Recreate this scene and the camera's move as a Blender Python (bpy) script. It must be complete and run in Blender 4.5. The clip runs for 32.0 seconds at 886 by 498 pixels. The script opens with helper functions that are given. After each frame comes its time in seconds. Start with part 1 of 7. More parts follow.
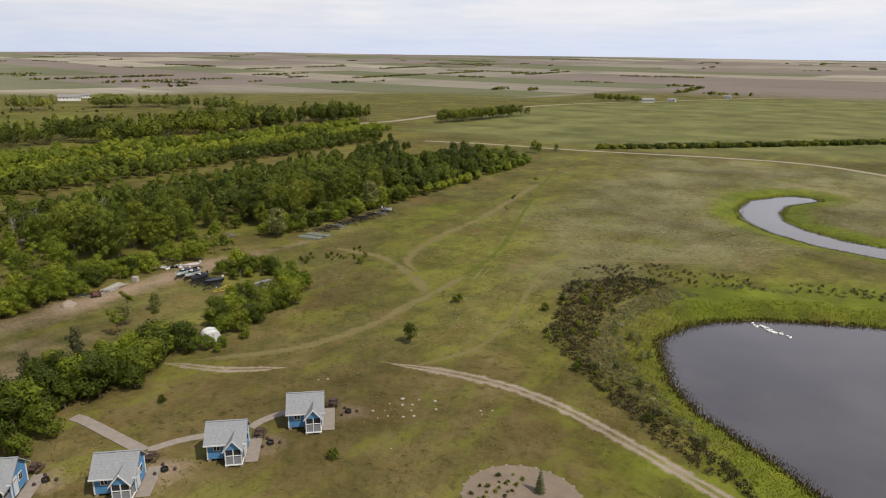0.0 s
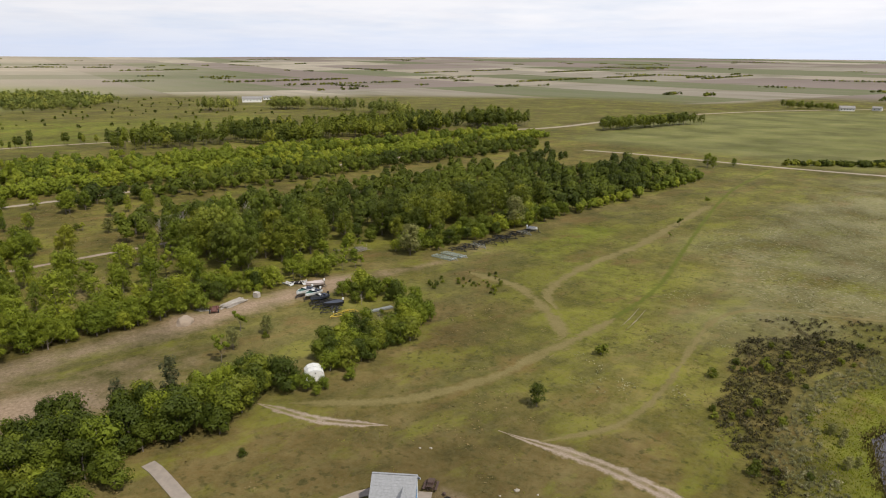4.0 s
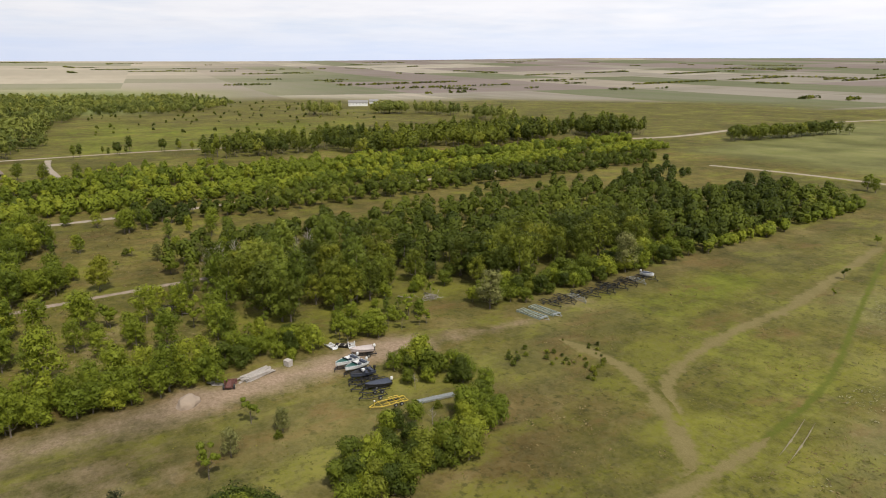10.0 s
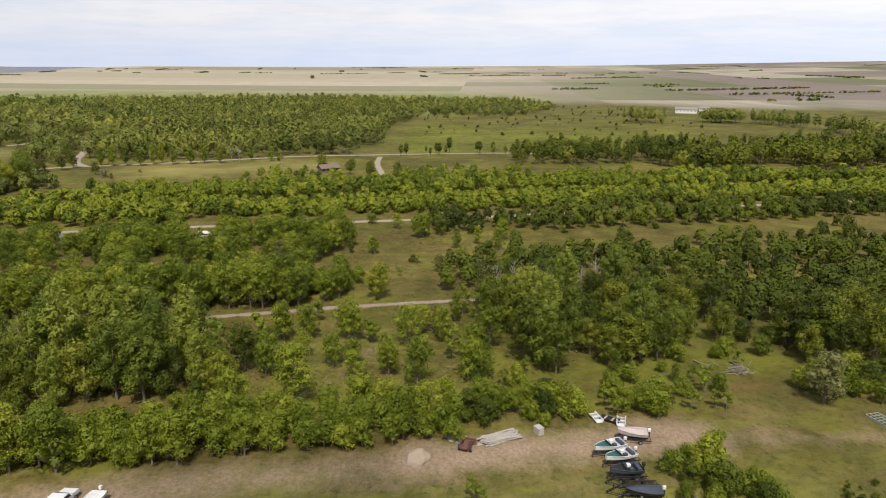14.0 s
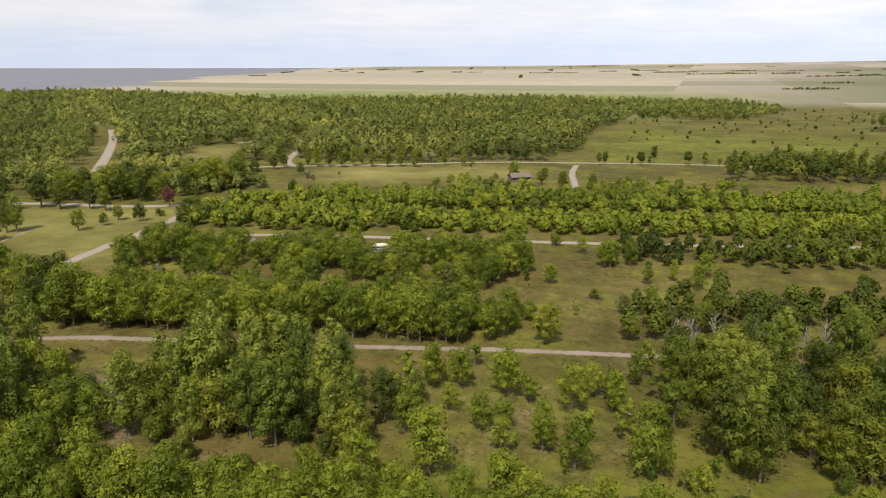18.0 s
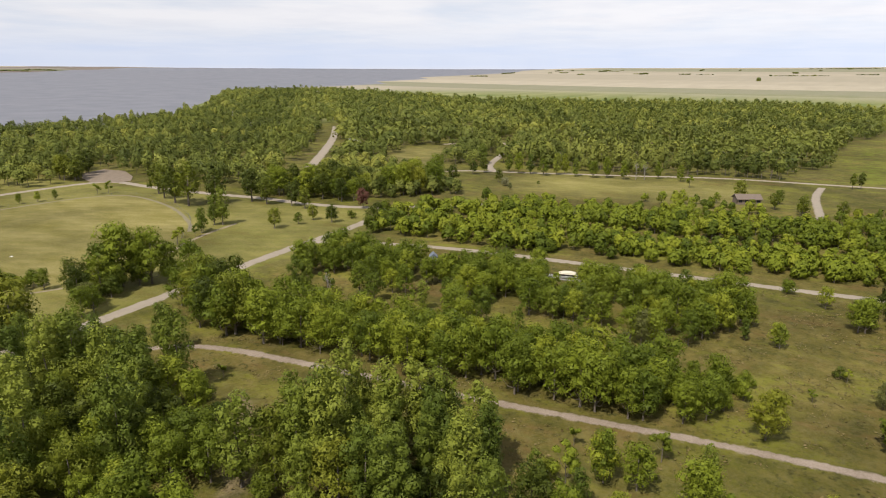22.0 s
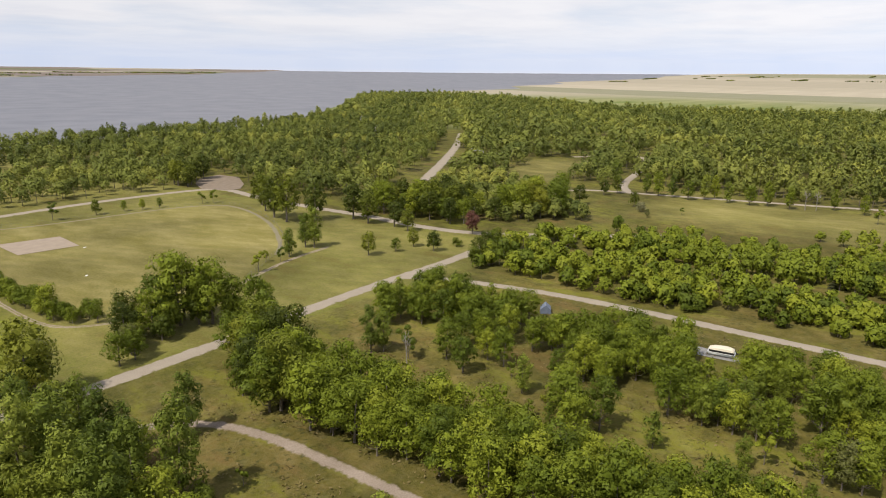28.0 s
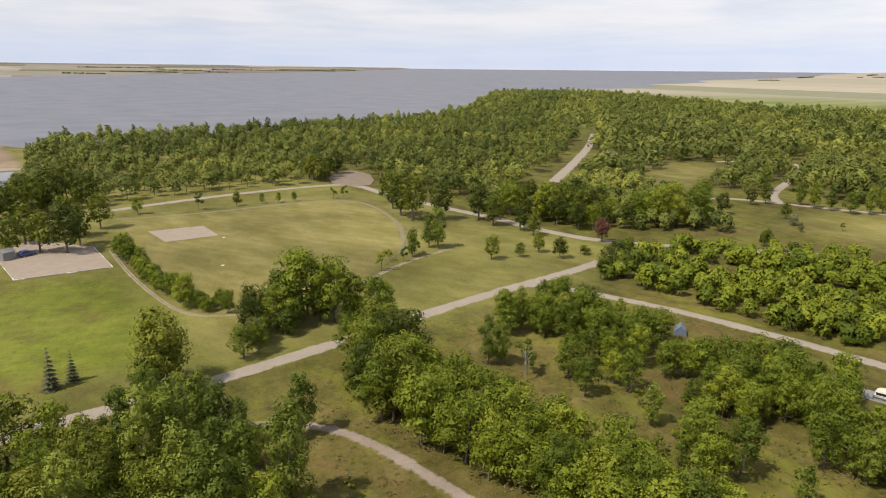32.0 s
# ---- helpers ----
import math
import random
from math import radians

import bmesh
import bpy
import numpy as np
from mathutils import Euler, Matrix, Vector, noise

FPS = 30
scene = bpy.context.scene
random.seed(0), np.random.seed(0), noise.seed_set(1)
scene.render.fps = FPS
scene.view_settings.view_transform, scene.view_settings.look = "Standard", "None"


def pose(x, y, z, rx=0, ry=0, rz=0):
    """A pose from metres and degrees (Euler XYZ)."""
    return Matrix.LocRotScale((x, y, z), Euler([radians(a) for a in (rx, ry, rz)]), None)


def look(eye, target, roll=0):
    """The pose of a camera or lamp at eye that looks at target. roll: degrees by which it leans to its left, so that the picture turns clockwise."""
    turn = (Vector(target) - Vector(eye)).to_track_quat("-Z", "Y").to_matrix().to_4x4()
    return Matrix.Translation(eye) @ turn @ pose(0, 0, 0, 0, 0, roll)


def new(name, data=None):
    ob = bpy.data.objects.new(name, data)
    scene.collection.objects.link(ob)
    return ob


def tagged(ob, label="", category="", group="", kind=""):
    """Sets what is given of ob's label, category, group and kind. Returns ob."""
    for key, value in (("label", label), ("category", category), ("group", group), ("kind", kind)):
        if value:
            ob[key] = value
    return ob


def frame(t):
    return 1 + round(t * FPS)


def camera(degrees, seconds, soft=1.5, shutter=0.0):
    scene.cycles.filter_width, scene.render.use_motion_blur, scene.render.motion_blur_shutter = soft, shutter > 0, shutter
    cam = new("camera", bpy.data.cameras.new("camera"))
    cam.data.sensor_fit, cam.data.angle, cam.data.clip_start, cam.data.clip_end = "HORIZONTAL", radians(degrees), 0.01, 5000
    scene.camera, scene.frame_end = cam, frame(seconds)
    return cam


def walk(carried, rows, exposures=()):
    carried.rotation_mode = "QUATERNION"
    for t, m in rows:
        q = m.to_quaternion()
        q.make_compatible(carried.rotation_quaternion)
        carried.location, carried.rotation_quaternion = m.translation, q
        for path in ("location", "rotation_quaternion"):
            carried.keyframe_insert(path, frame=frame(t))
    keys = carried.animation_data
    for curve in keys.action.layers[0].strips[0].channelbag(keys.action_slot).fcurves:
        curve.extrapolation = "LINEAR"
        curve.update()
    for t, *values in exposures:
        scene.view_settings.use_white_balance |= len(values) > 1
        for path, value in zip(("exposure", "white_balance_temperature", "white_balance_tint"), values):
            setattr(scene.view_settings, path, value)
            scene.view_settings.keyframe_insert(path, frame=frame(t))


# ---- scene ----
cam = camera(66.78, 32.0, 1.05)
PATH = [
    (0, (13.43, 3.04, 46.75), (-43.90, 80.63, 20.43), 0.47),
    (0.5, (12.97, 5.35, 46.80), (-50.88, 77.64, 20.42), 0.39),
    (1, (11.99, 7.42, 46.86), (-53.26, 78.48, 20.53), 0.39),
    (1.5, (10.85, 9.44, 46.97), (-57.26, 77.78, 20.67), 0.40),
    (2, (9.60, 11.53, 47.02), (-61.55, 76.71, 20.77), 0.40),
    (2.5, (8.04, 13.76, 47.00), (-64.92, 76.93, 20.82), 0.43),
    (3, (6.48, 15.86, 47.10), (-67.70, 77.64, 21.00), 0.48),
    (3.5, (4.70, 18.19, 47.10), (-69.46, 80.01, 21.05), 0.44),
    (5.5, (-3.54, 27.51, 47.23), (-77.59, 89.53, 21.33), 0.41),
    (6, (-5.61, 29.66, 47.24), (-79.65, 91.72, 21.44), 0.36),
    (6.5, (-7.72, 31.89, 47.31), (-81.78, 93.96, 21.57), 0.32),
    (7, (-9.78, 34.03, 47.47), (-83.83, 96.11, 21.72), 0.29),
    (7.5, (-11.96, 36.14, 47.55), (-86.31, 97.86, 21.83), 0.26),
    (8, (-13.95, 38.22, 47.66), (-90.07, 97.76, 21.95), 0.16),
    (8.5, (-15.71, 40.17, 47.92), (-93.98, 96.83, 22.18), 0.09),
    (9, (-18.13, 42.08, 48.08), (-99.64, 93.94, 22.25), 0.12),
    (9.5, (-20.34, 44.11, 48.15), (-103.47, 93.34, 22.32), 0.12),
    (10, (-22.77, 46.09, 48.28), (-105.97, 95.20, 22.48), 0.12),
    (10.5, (-25.21, 48.01, 48.37), (-108.54, 96.91, 22.59), 0.09),
    (11, (-27.68, 49.63, 48.37), (-114.20, 92.65, 22.62), 0.06),
    (11.5, (-30.21, 51.00, 48.44), (-119.65, 87.61, 22.77), 0.13),
    (12, (-32.39, 52.64, 48.80), (-123.61, 84.51, 23.06), 0.13),
    (12.5, (-34.47, 53.95, 49.25), (-127.74, 79.19, 23.50), 0.36),
    (13, (-36.82, 55.29, 49.19), (-132.12, 71.48, 23.58), 0.22),
    (13.5, (-39.87, 56.54, 48.83), (-136.07, 66.36, 23.38), 0.17),
    (14, (-42.75, 57.75, 48.62), (-139.28, 64.17, 23.29), 0.13),
    (14.5, (-45.40, 58.60, 48.68), (-142.12, 61.26, 23.41), 0.16),
    (15, (-47.72, 59.59, 48.96), (-144.45, 57.37, 23.70), 0.06),
    (15.5, (-49.67, 60.52, 49.58), (-146.18, 54.30, 24.14), 0.19),
    (17.5, (-58.16, 61.78, 51.19), (-153.49, 45.41, 25.80), -0.26),
    (18, (-61.36, 61.69, 51.50), (-155.38, 39.16, 25.98), -0.25),
    (18.5, (-64.40, 61.63, 51.76), (-156.96, 33.77, 26.13), -0.33),
    (19, (-67.20, 61.46, 51.92), (-158.74, 30.39, 26.33), -0.25),
    (19.5, (-70.30, 61.20, 52.04), (-160.59, 26.71, 26.39), -0.24),
    (20, (-73.23, 60.98, 52.13), (-162.10, 22.94, 26.53), -0.25),
    (20.5, (-76.05, 60.53, 52.23), (-163.39, 19.07, 26.68), -0.17),
    (21, (-78.98, 60.01, 52.20), (-164.83, 15.50, 26.72), -0.08),
    (21.5, (-82.05, 59.21, 52.08), (-166.32, 11.72, 26.71), 0.02),
    (22, (-84.99, 58.38, 52.10), (-167.51, 7.90, 26.77), 0.15),
    (22.5, (-87.89, 57.77, 52.26), (-168.58, 4.39, 26.99), 0.14),
    (23, (-90.43, 56.82, 52.68), (-169.18, 0.63, 27.34), 0.15),
    (23.5, (-93.32, 55.29, 52.73), (-170.03, -3.64, 27.39), 0.20),
    (24, (-96.37, 53.92, 52.68), (-171.35, -7.23, 27.41), 0.23),
    (24.5, (-99.59, 52.20, 52.50), (-172.88, -11.01, 27.33), 0.32),
    (25, (-102.75, 50.65, 52.45), (-174.28, -14.53, 27.26), 0.30),
    (25.5, (-105.75, 48.91, 52.45), (-176.96, -16.66, 27.35), 0.34),
    (27.5, (-115.76, 42.44, 52.92), (-187.10, -23.10, 28.14), 0.51),
    (28, (-117.45, 41.12, 53.05), (-188.78, -24.40, 28.19), 0.55),
    (28.5, (-118.73, 40.02, 53.23), (-189.99, -25.57, 28.31), 0.59),
    (29, (-119.60, 39.41, 53.32), (-190.24, -26.84, 28.40), 0.57),
    (29.5, (-120.17, 38.72, 53.54), (-188.42, -29.93, 28.47), 0.63),
    (30, (-120.55, 38.38, 53.72), (-186.76, -32.20, 28.52), 0.63),
    (30.5, (-120.78, 38.13, 53.86), (-185.10, -34.15, 28.58), 0.68),
    (31, (-121.14, 37.49, 53.78), (-183.50, -36.47, 28.46), 0.69),
    (31.5, (-121.36, 37.16, 53.66), (-181.35, -38.71, 28.31), 0.72),
    (32, (-121.78, 36.56, 53.49), (-179.32, -41.20, 28.13), 0.67),
]
walk(cam, [(t, look(eye, target, roll)) for t, eye, target, roll in PATH], [(0.0, -0.33), (0.5, -0.26), (1.0, -0.22), (3.0, -0.16), (7.0, -0.17), (10.0, -0.12), (15.0, -0.05), (18.0, 0.02), (22.0, 0.03), (32.0, 0.02)])
U = 1.3                                   # metres per plan unit


# ---- world, sun ----
SUN_EL, SUN_AZ = radians(55), radians(-2)  # azimuth of the sun from +x, anticlockwise
sun_way = Vector((math.cos(SUN_EL) * math.cos(SUN_AZ), math.cos(SUN_EL) * math.sin(SUN_AZ), math.sin(SUN_EL)))
sun = new("sun", bpy.data.lights.new("sun", "SUN"))
sun.data.energy, sun.data.angle, sun.data.color = 5.0, radians(1.0), (1.0, 0.93, 0.80)
sun.matrix_world = look(sun_way * 100, (0, 0, 0))


class Nodes:
    """A small helper to write node trees."""

    def __init__(self, tree):
        self.tree = tree
        tree.nodes.clear()

    def put(self, kind, ins=None, **props):
        n = self.tree.nodes.new(kind)
        if "operation" in props:
            n.operation = props["operation"]
        if "use_clamp" in props:
            n.use_clamp = props["use_clamp"]
        if "noise_dimensions" in props:
            n.noise_dimensions = props["noise_dimensions"]
        if "attribute_name" in props:
            n.attribute_name = props["attribute_name"]
        if "data_type" in props:
            n.data_type, n.blend_type = props["data_type"], props["blend_type"]
        for key, value in (ins or {}).items():
            if isinstance(value, bpy.types.NodeSocket):
                self.tree.links.new(value, n.inputs[key])
            else:
                n.inputs[key].default_value = value
        return n

    def noise(self, vector, scale, detail=4.0, rough=0.55, dims="3D"):
        return self.put("ShaderNodeTexNoise", {"Vector": vector, "Scale": scale, "Detail": detail, "Roughness": rough}, noise_dimensions=dims).outputs["Fac"]

    def ramp(self, fac, stops, interp="LINEAR"):
        n = self.put("ShaderNodeValToRGB", {"Fac": fac})
        n.color_ramp.interpolation = interp
        while len(n.color_ramp.elements) < len(stops):
            n.color_ramp.elements.new(0.5)
        for e, (p, c) in zip(n.color_ramp.elements, stops):
            e.position = p
            e.color = (c, c, c, 1) if isinstance(c, (int, float)) else (*c, 1)
        return n.outputs["Color"]

    def mix(self, fac, a, b, blend="MIX"):
        n = self.put("ShaderNodeMix", data_type="RGBA", blend_type=blend)
        for socket, value in ((n.inputs[0], fac), (n.inputs[6], a), (n.inputs[7], b)):
            if isinstance(value, bpy.types.NodeSocket):
                self.tree.links.new(value, socket)
            else:
                socket.default_value = value if isinstance(value, (int, float)) else (*value, 1)
        return n.outputs[2]

    def math(self, op, a, b=0.0, clamp=False):
        return self.put("ShaderNodeMath", {0: a, 1: b}, operation=op, use_clamp=clamp).outputs[0]

    def attr(self, name):
        return self.put("ShaderNodeAttribute", attribute_name=name)


world = bpy.data.worlds.new("sky")
scene.world = world
world.use_nodes = True
w = Nodes(world.node_tree)
sky = w.put("ShaderNodeTexSky")
sky.sky_type, sky.sun_disc, sky.sun_elevation, sky.sun_rotation = "NISHITA", False, SUN_EL, radians(90) - SUN_AZ
sky.altitude, sky.air_density, sky.dust_density, sky.ozone_density = 500.0, 1.0, 1.5, 1.0
way = w.put("ShaderNodeTexCoord").outputs["Generated"]
split = w.put("ShaderNodeSeparateXYZ", {0: way})
up = w.math("MAXIMUM", split.outputs["Z"], 0.02)
flat = w.put("ShaderNodeCombineXYZ", {"X": w.math("DIVIDE", split.outputs["X"], w.math("ADD", up, 0.06)), "Y": w.math("DIVIDE", split.outputs["Y"], w.math("ADD", up, 0.06)), "Z": 0.0}).outputs[0]
billow = w.noise(flat, 0.5, 6.0, 0.55)
cover = w.ramp(billow, [(0.34, 0.5), (0.54, 1.0)])
band = w.ramp(split.outputs["Z"], [(0.0, 0.85), (0.01, 0.28), (0.03, 0.40), (0.07, 0.95), (0.22, 1.0), (0.55, 0.5), (1.0, 0.4)])
cover = w.math("MULTIPLY", cover, band)
shade = w.ramp(w.noise(flat, 1.1, 6.0), [(0.33, (8.1, 8.1, 8.6)), (0.58, (8.8, 8.7, 9.0))])
cloudy = w.mix(cover, w.mix(w.ramp(split.outputs["Z"], [(0.03, 0.95), (0.1, 0.55), (0.5, 0.15)]), sky.outputs["Color"], (6.2, 7.1, 9.2)), shade)
thin = w.math("ADD", 1.01, w.math("MULTIPLY", split.outputs["Y"], 0.15))  # brightness gain put on the sky, rising towards +y
cloudy = w.put("ShaderNodeVectorMath", {0: cloudy, "Scale": thin}, operation="SCALE").outputs[0]
w.put("ShaderNodeOutputWorld", {"Surface": w.put("ShaderNodeBackground", {"Color": cloudy, "Strength": 0.11}).outputs[0]})


# ---- materials ----
def material(name):
    m = bpy.data.materials.new(name)
    m.use_nodes = True
    return m, Nodes(m.node_tree)


def finish(n, color, rough=0.8, bump=None, strength=0.3, distance=0.1, metal=0.0, **more):
    ins = {"Base Color": color, "Roughness": rough, "Metallic": metal}
    ins.update(more)
    if bump is not None:
        ins["Normal"] = n.put("ShaderNodeBump", {"Height": bump, "Strength": strength, "Distance": distance}).outputs[0]
    s = n.put("ShaderNodeBsdfPrincipled", ins)
    n.put("ShaderNodeOutputMaterial", {"Surface": s.outputs[0]})
    return s


def plain(name, color, rough=0.6, metal=0.0, vary=0.25, scale=3.0, bump=0.15):
    """Paint, metal or wood with stains at two scales."""
    m, n = material(name)
    p = n.put("ShaderNodeTexCoord").outputs["Object"]
    big, fine = n.noise(p, scale, 5.0), n.noise(p, scale * 9, 3.0)
    color = tuple(c * 0.88 for c in color)
    dark = tuple(c * (1 - vary) for c in color)
    c = n.mix(n.ramp(big, [(0.35, 0.0), (0.65, 1.0)]), dark, color)
    c = n.mix(n.math("MULTIPLY", fine, 0.3), c, tuple(v * 0.7 for v in color))
    finish(n, c, rough, fine, bump, 0.02, metal)
    return m


def grass_color(n, p):
    """Prairie grass from the cover attribute: dryness, lushness and bareness, broken up at several scales."""
    cover = n.put("ShaderNodeSeparateColor", {0: n.attr("cover").outputs["Color"]})
    big, mid, fine = n.noise(p, 0.035, 5.0, 0.6), n.noise(p, 0.16, 8.0, 0.72), n.noise(p, 1.7, 5.0, 0.75)
    tuft = n.noise(p, 0.75, 3.0, 0.6)
    c = n.ramp(mid, [(0.28, (0.032, 0.032, 0.007)), (0.48, (0.070, 0.067, 0.015)), (0.60, (0.104, 0.094, 0.026)), (0.76, (0.162, 0.140, 0.057))])
    green = n.ramp(mid, [(0.30, (0.042, 0.048, 0.005)), (0.5, (0.096, 0.101, 0.010)), (0.72, (0.165, 0.158, 0.026))])
    dry = n.ramp(mid, [(0.30, (0.052, 0.037, 0.010)), (0.5, (0.108, 0.079, 0.023)), (0.72, (0.192, 0.148, 0.062))])
    bare = n.ramp(fine, [(0.3, (0.16, 0.120, 0.080)), (0.7, (0.33, 0.262, 0.195))])
    sage_here = n.attr("cover").outputs["Alpha"]
    speck = n.ramp(n.noise(p, 1.05, 4.0, 0.7), [(0.54, 0.0), (0.64, 1.0)])
    sage = n.math("MULTIPLY", speck, n.ramp(n.math("ADD", n.math("MULTIPLY", sage_here, 0.6), n.math("MULTIPLY", n.noise(p, 0.06, 4.0, 0.6), 0.7)), [(0.60, 0.0), (0.82, 0.85)]))
    wob = n.math("SUBTRACT", n.math("ADD", n.math("MULTIPLY", mid, 0.9), n.math("MULTIPLY", big, 0.7)), 0.8)
    edge = lambda socket: n.ramp(n.math("ADD", socket, wob), [(0.28, 0.0), (0.72, 1.0)])
    c = n.mix(n.ramp(big, [(0.40, 0.0), (0.62, 0.8)]), c, green)
    c = n.mix(edge(cover.outputs[1]), c, green)
    wet = n.ramp(mid, [(0.30, (0.060, 0.088, 0.005)), (0.5, (0.112, 0.148, 0.011)), (0.72, (0.180, 0.205, 0.028))])
    c = n.mix(n.ramp(n.math("ADD", cover.outputs[1], wob), [(0.62, 0.0), (0.95, 0.9)]), c, wet)
    c = n.mix(edge(cover.outputs[0]), c, dry)
    patch = n.noise(n.put("ShaderNodeMapping", {"Vector": p, "Rotation": (0, 0, 0.6), "Scale": (1.0, 0.45, 1.0)}).outputs[0], 0.10, 6.0, 0.68)
    c = n.mix(n.ramp(patch, [(0.51, 0.0), (0.61, 0.85)]), c, n.mix(mid, (0.092, 0.108, 0.006), (0.190, 0.190, 0.026)))
    c = n.mix(n.ramp(patch, [(0.35, 0.8), (0.45, 0.0)]), c, n.mix(mid, (0.084, 0.052, 0.014), (0.178, 0.122, 0.044)))
    wash = n.math("MULTIPLY", sage_here, n.ramp(n.noise(p, 0.045, 5.0, 0.62), [(0.36, 0.0), (0.58, 0.75)]))
    wash = n.math("MULTIPLY", wash, n.ramp(cover.outputs[1], [(0.45, 1.0), (0.8, 0.0)]))
    c = n.mix(wash, c, n.ramp(mid, [(0.3, (0.148, 0.150, 0.072)), (0.7, (0.230, 0.226, 0.136))]))
    c = n.mix(n.math("MULTIPLY", n.ramp(tuft, [(0.53, 0.0), (0.64, 0.75)]), n.ramp(n.noise(p, 0.07, 5.0, 0.65), [(0.44, 0.25), (0.60, 1.0)])), c, (0.026, 0.032, 0.005))
    c = n.mix(n.ramp(n.noise(p, 0.42, 6.0, 0.75), [(0.50, 0.0), (0.66, 0.35)]), c, (0.160, 0.148, 0.066))
    c = n.mix(n.math("MULTIPLY", n.ramp(fine, [(0.36, 0.0), (0.66, 1.0)]), 0.36), c, (0.165, 0.150, 0.070))
    lawn = n.ramp(n.math("ADD", n.math("MULTIPLY", patch, 0.55), n.math("MULTIPLY", fine, 0.45)), [(0.40, (0.142, 0.133, 0.034)), (0.60, (0.262, 0.232, 0.100))])
    split_p = n.put("ShaderNodeSeparateXYZ", {0: p})
    swath = n.math("SINE", n.math("MULTIPLY", n.math("ADD", split_p.outputs["X"], n.math("ADD", n.math("MULTIPLY", split_p.outputs["Y"], 0.55), n.math("MULTIPLY", big, 6.0))), 1.1))
    lawn = n.mix(n.math("ADD", n.math("MULTIPLY", swath, 0.10), 0.10), lawn, (0.125, 0.125, 0.030))
    c = n.mix(n.attr("mown").outputs["Fac"], c, lawn)
    c = n.mix(n.attr("hay").outputs["Fac"], c, n.ramp(n.math("ADD", n.math("MULTIPLY", big, 0.6), n.math("MULTIPLY", fine, 0.4)), [(0.38, (0.108, 0.122, 0.036)), (0.62, (0.170, 0.174, 0.074))]))
    c = n.mix(n.math("MULTIPLY", sage, 0.75), c, (0.27, 0.265, 0.19))
    wild = n.math("SUBTRACT", 1.0, n.math("MULTIPLY", n.attr("mown").outputs["Fac"], 2.0), True)
    c = n.mix(n.math("MULTIPLY", wild, n.ramp(n.math("ADD", cover.outputs[1], wob), [(0.72, 0.0), (1.0, 0.8)])), c, wet)
    c = n.mix(edge(cover.outputs[2]), c, bare)
    c = n.put("ShaderNodeVectorMath", {0: c, 1: n.mix(n.ramp(n.noise(p, 0.022, 6.0, 0.6), [(0.36, 0.0), (0.62, 1.0)]), (0.66, 0.635, 0.60), (1.12, 1.06, 1.02))}, operation="MULTIPLY").outputs[0]
    return c, fine, mid


def ground_material():
    m, n = material("prairie")
    p = n.put("ShaderNodeNewGeometry").outputs["Position"]
    c, fine, mid = grass_color(n, p)
    # farmland: strips and sections of crops, stubble and fallow; distance haze is mixed into their greyed mauve
    turned = n.put("ShaderNodeMapping", {"Vector": p, "Rotation": (0, 0, radians(7))}).outputs[0]
    wob = n.put("ShaderNodeVectorMath", {0: turned, 1: (1 / 640, 1 / 260, 0)}, operation="MULTIPLY").outputs[0]
    cell = n.put("ShaderNodeVectorMath", {0: wob}, operation="FLOOR").outputs[0]
    pick = n.put("ShaderNodeTexWhiteNoise", {"Vector": cell}, noise_dimensions="3D").outputs["Value"]
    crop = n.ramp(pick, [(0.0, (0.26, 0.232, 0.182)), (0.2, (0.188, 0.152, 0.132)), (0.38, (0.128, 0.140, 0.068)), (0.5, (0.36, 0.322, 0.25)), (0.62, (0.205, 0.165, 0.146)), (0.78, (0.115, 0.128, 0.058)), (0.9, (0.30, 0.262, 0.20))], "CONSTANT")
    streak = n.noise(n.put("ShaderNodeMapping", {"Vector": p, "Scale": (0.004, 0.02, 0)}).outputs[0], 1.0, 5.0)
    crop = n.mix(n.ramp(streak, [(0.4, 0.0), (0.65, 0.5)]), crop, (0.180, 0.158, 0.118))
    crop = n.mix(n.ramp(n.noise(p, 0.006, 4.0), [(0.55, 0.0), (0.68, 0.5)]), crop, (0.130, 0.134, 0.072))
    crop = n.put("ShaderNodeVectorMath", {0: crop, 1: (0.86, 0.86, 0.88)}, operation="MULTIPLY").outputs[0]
    long_cell = n.put("ShaderNodeVectorMath", {0: n.put("ShaderNodeVectorMath", {0: turned, 1: (1 / 330, 1 / 2100, 0)}, operation="MULTIPLY").outputs[0]}, operation="FLOOR").outputs[0]
    stubble = n.ramp(n.put("ShaderNodeTexWhiteNoise", {"Vector": long_cell}, noise_dimensions="3D").outputs["Value"], [(0.0, (0.30, 0.265, 0.20)), (0.3, (0.36, 0.315, 0.24)), (0.55, (0.27, 0.238, 0.185)), (0.7, (0.33, 0.29, 0.22)), (0.85, (0.20, 0.195, 0.125))], "CONSTANT")
    stubble = n.mix(n.ramp(streak, [(0.4, 0.0), (0.65, 0.35)]), stubble, (0.25, 0.22, 0.165))
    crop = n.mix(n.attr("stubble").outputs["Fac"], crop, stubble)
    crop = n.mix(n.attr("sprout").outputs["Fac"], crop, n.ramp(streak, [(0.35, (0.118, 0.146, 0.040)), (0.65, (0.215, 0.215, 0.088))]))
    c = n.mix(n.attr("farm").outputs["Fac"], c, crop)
    bump = n.math("ADD", n.math("MULTIPLY", mid, 0.7), n.math("MULTIPLY", fine, 0.3))
    finish(n, c, 0.95, bump, 0.9, 0.5, **{"Specular IOR Level": 0.1})
    return m


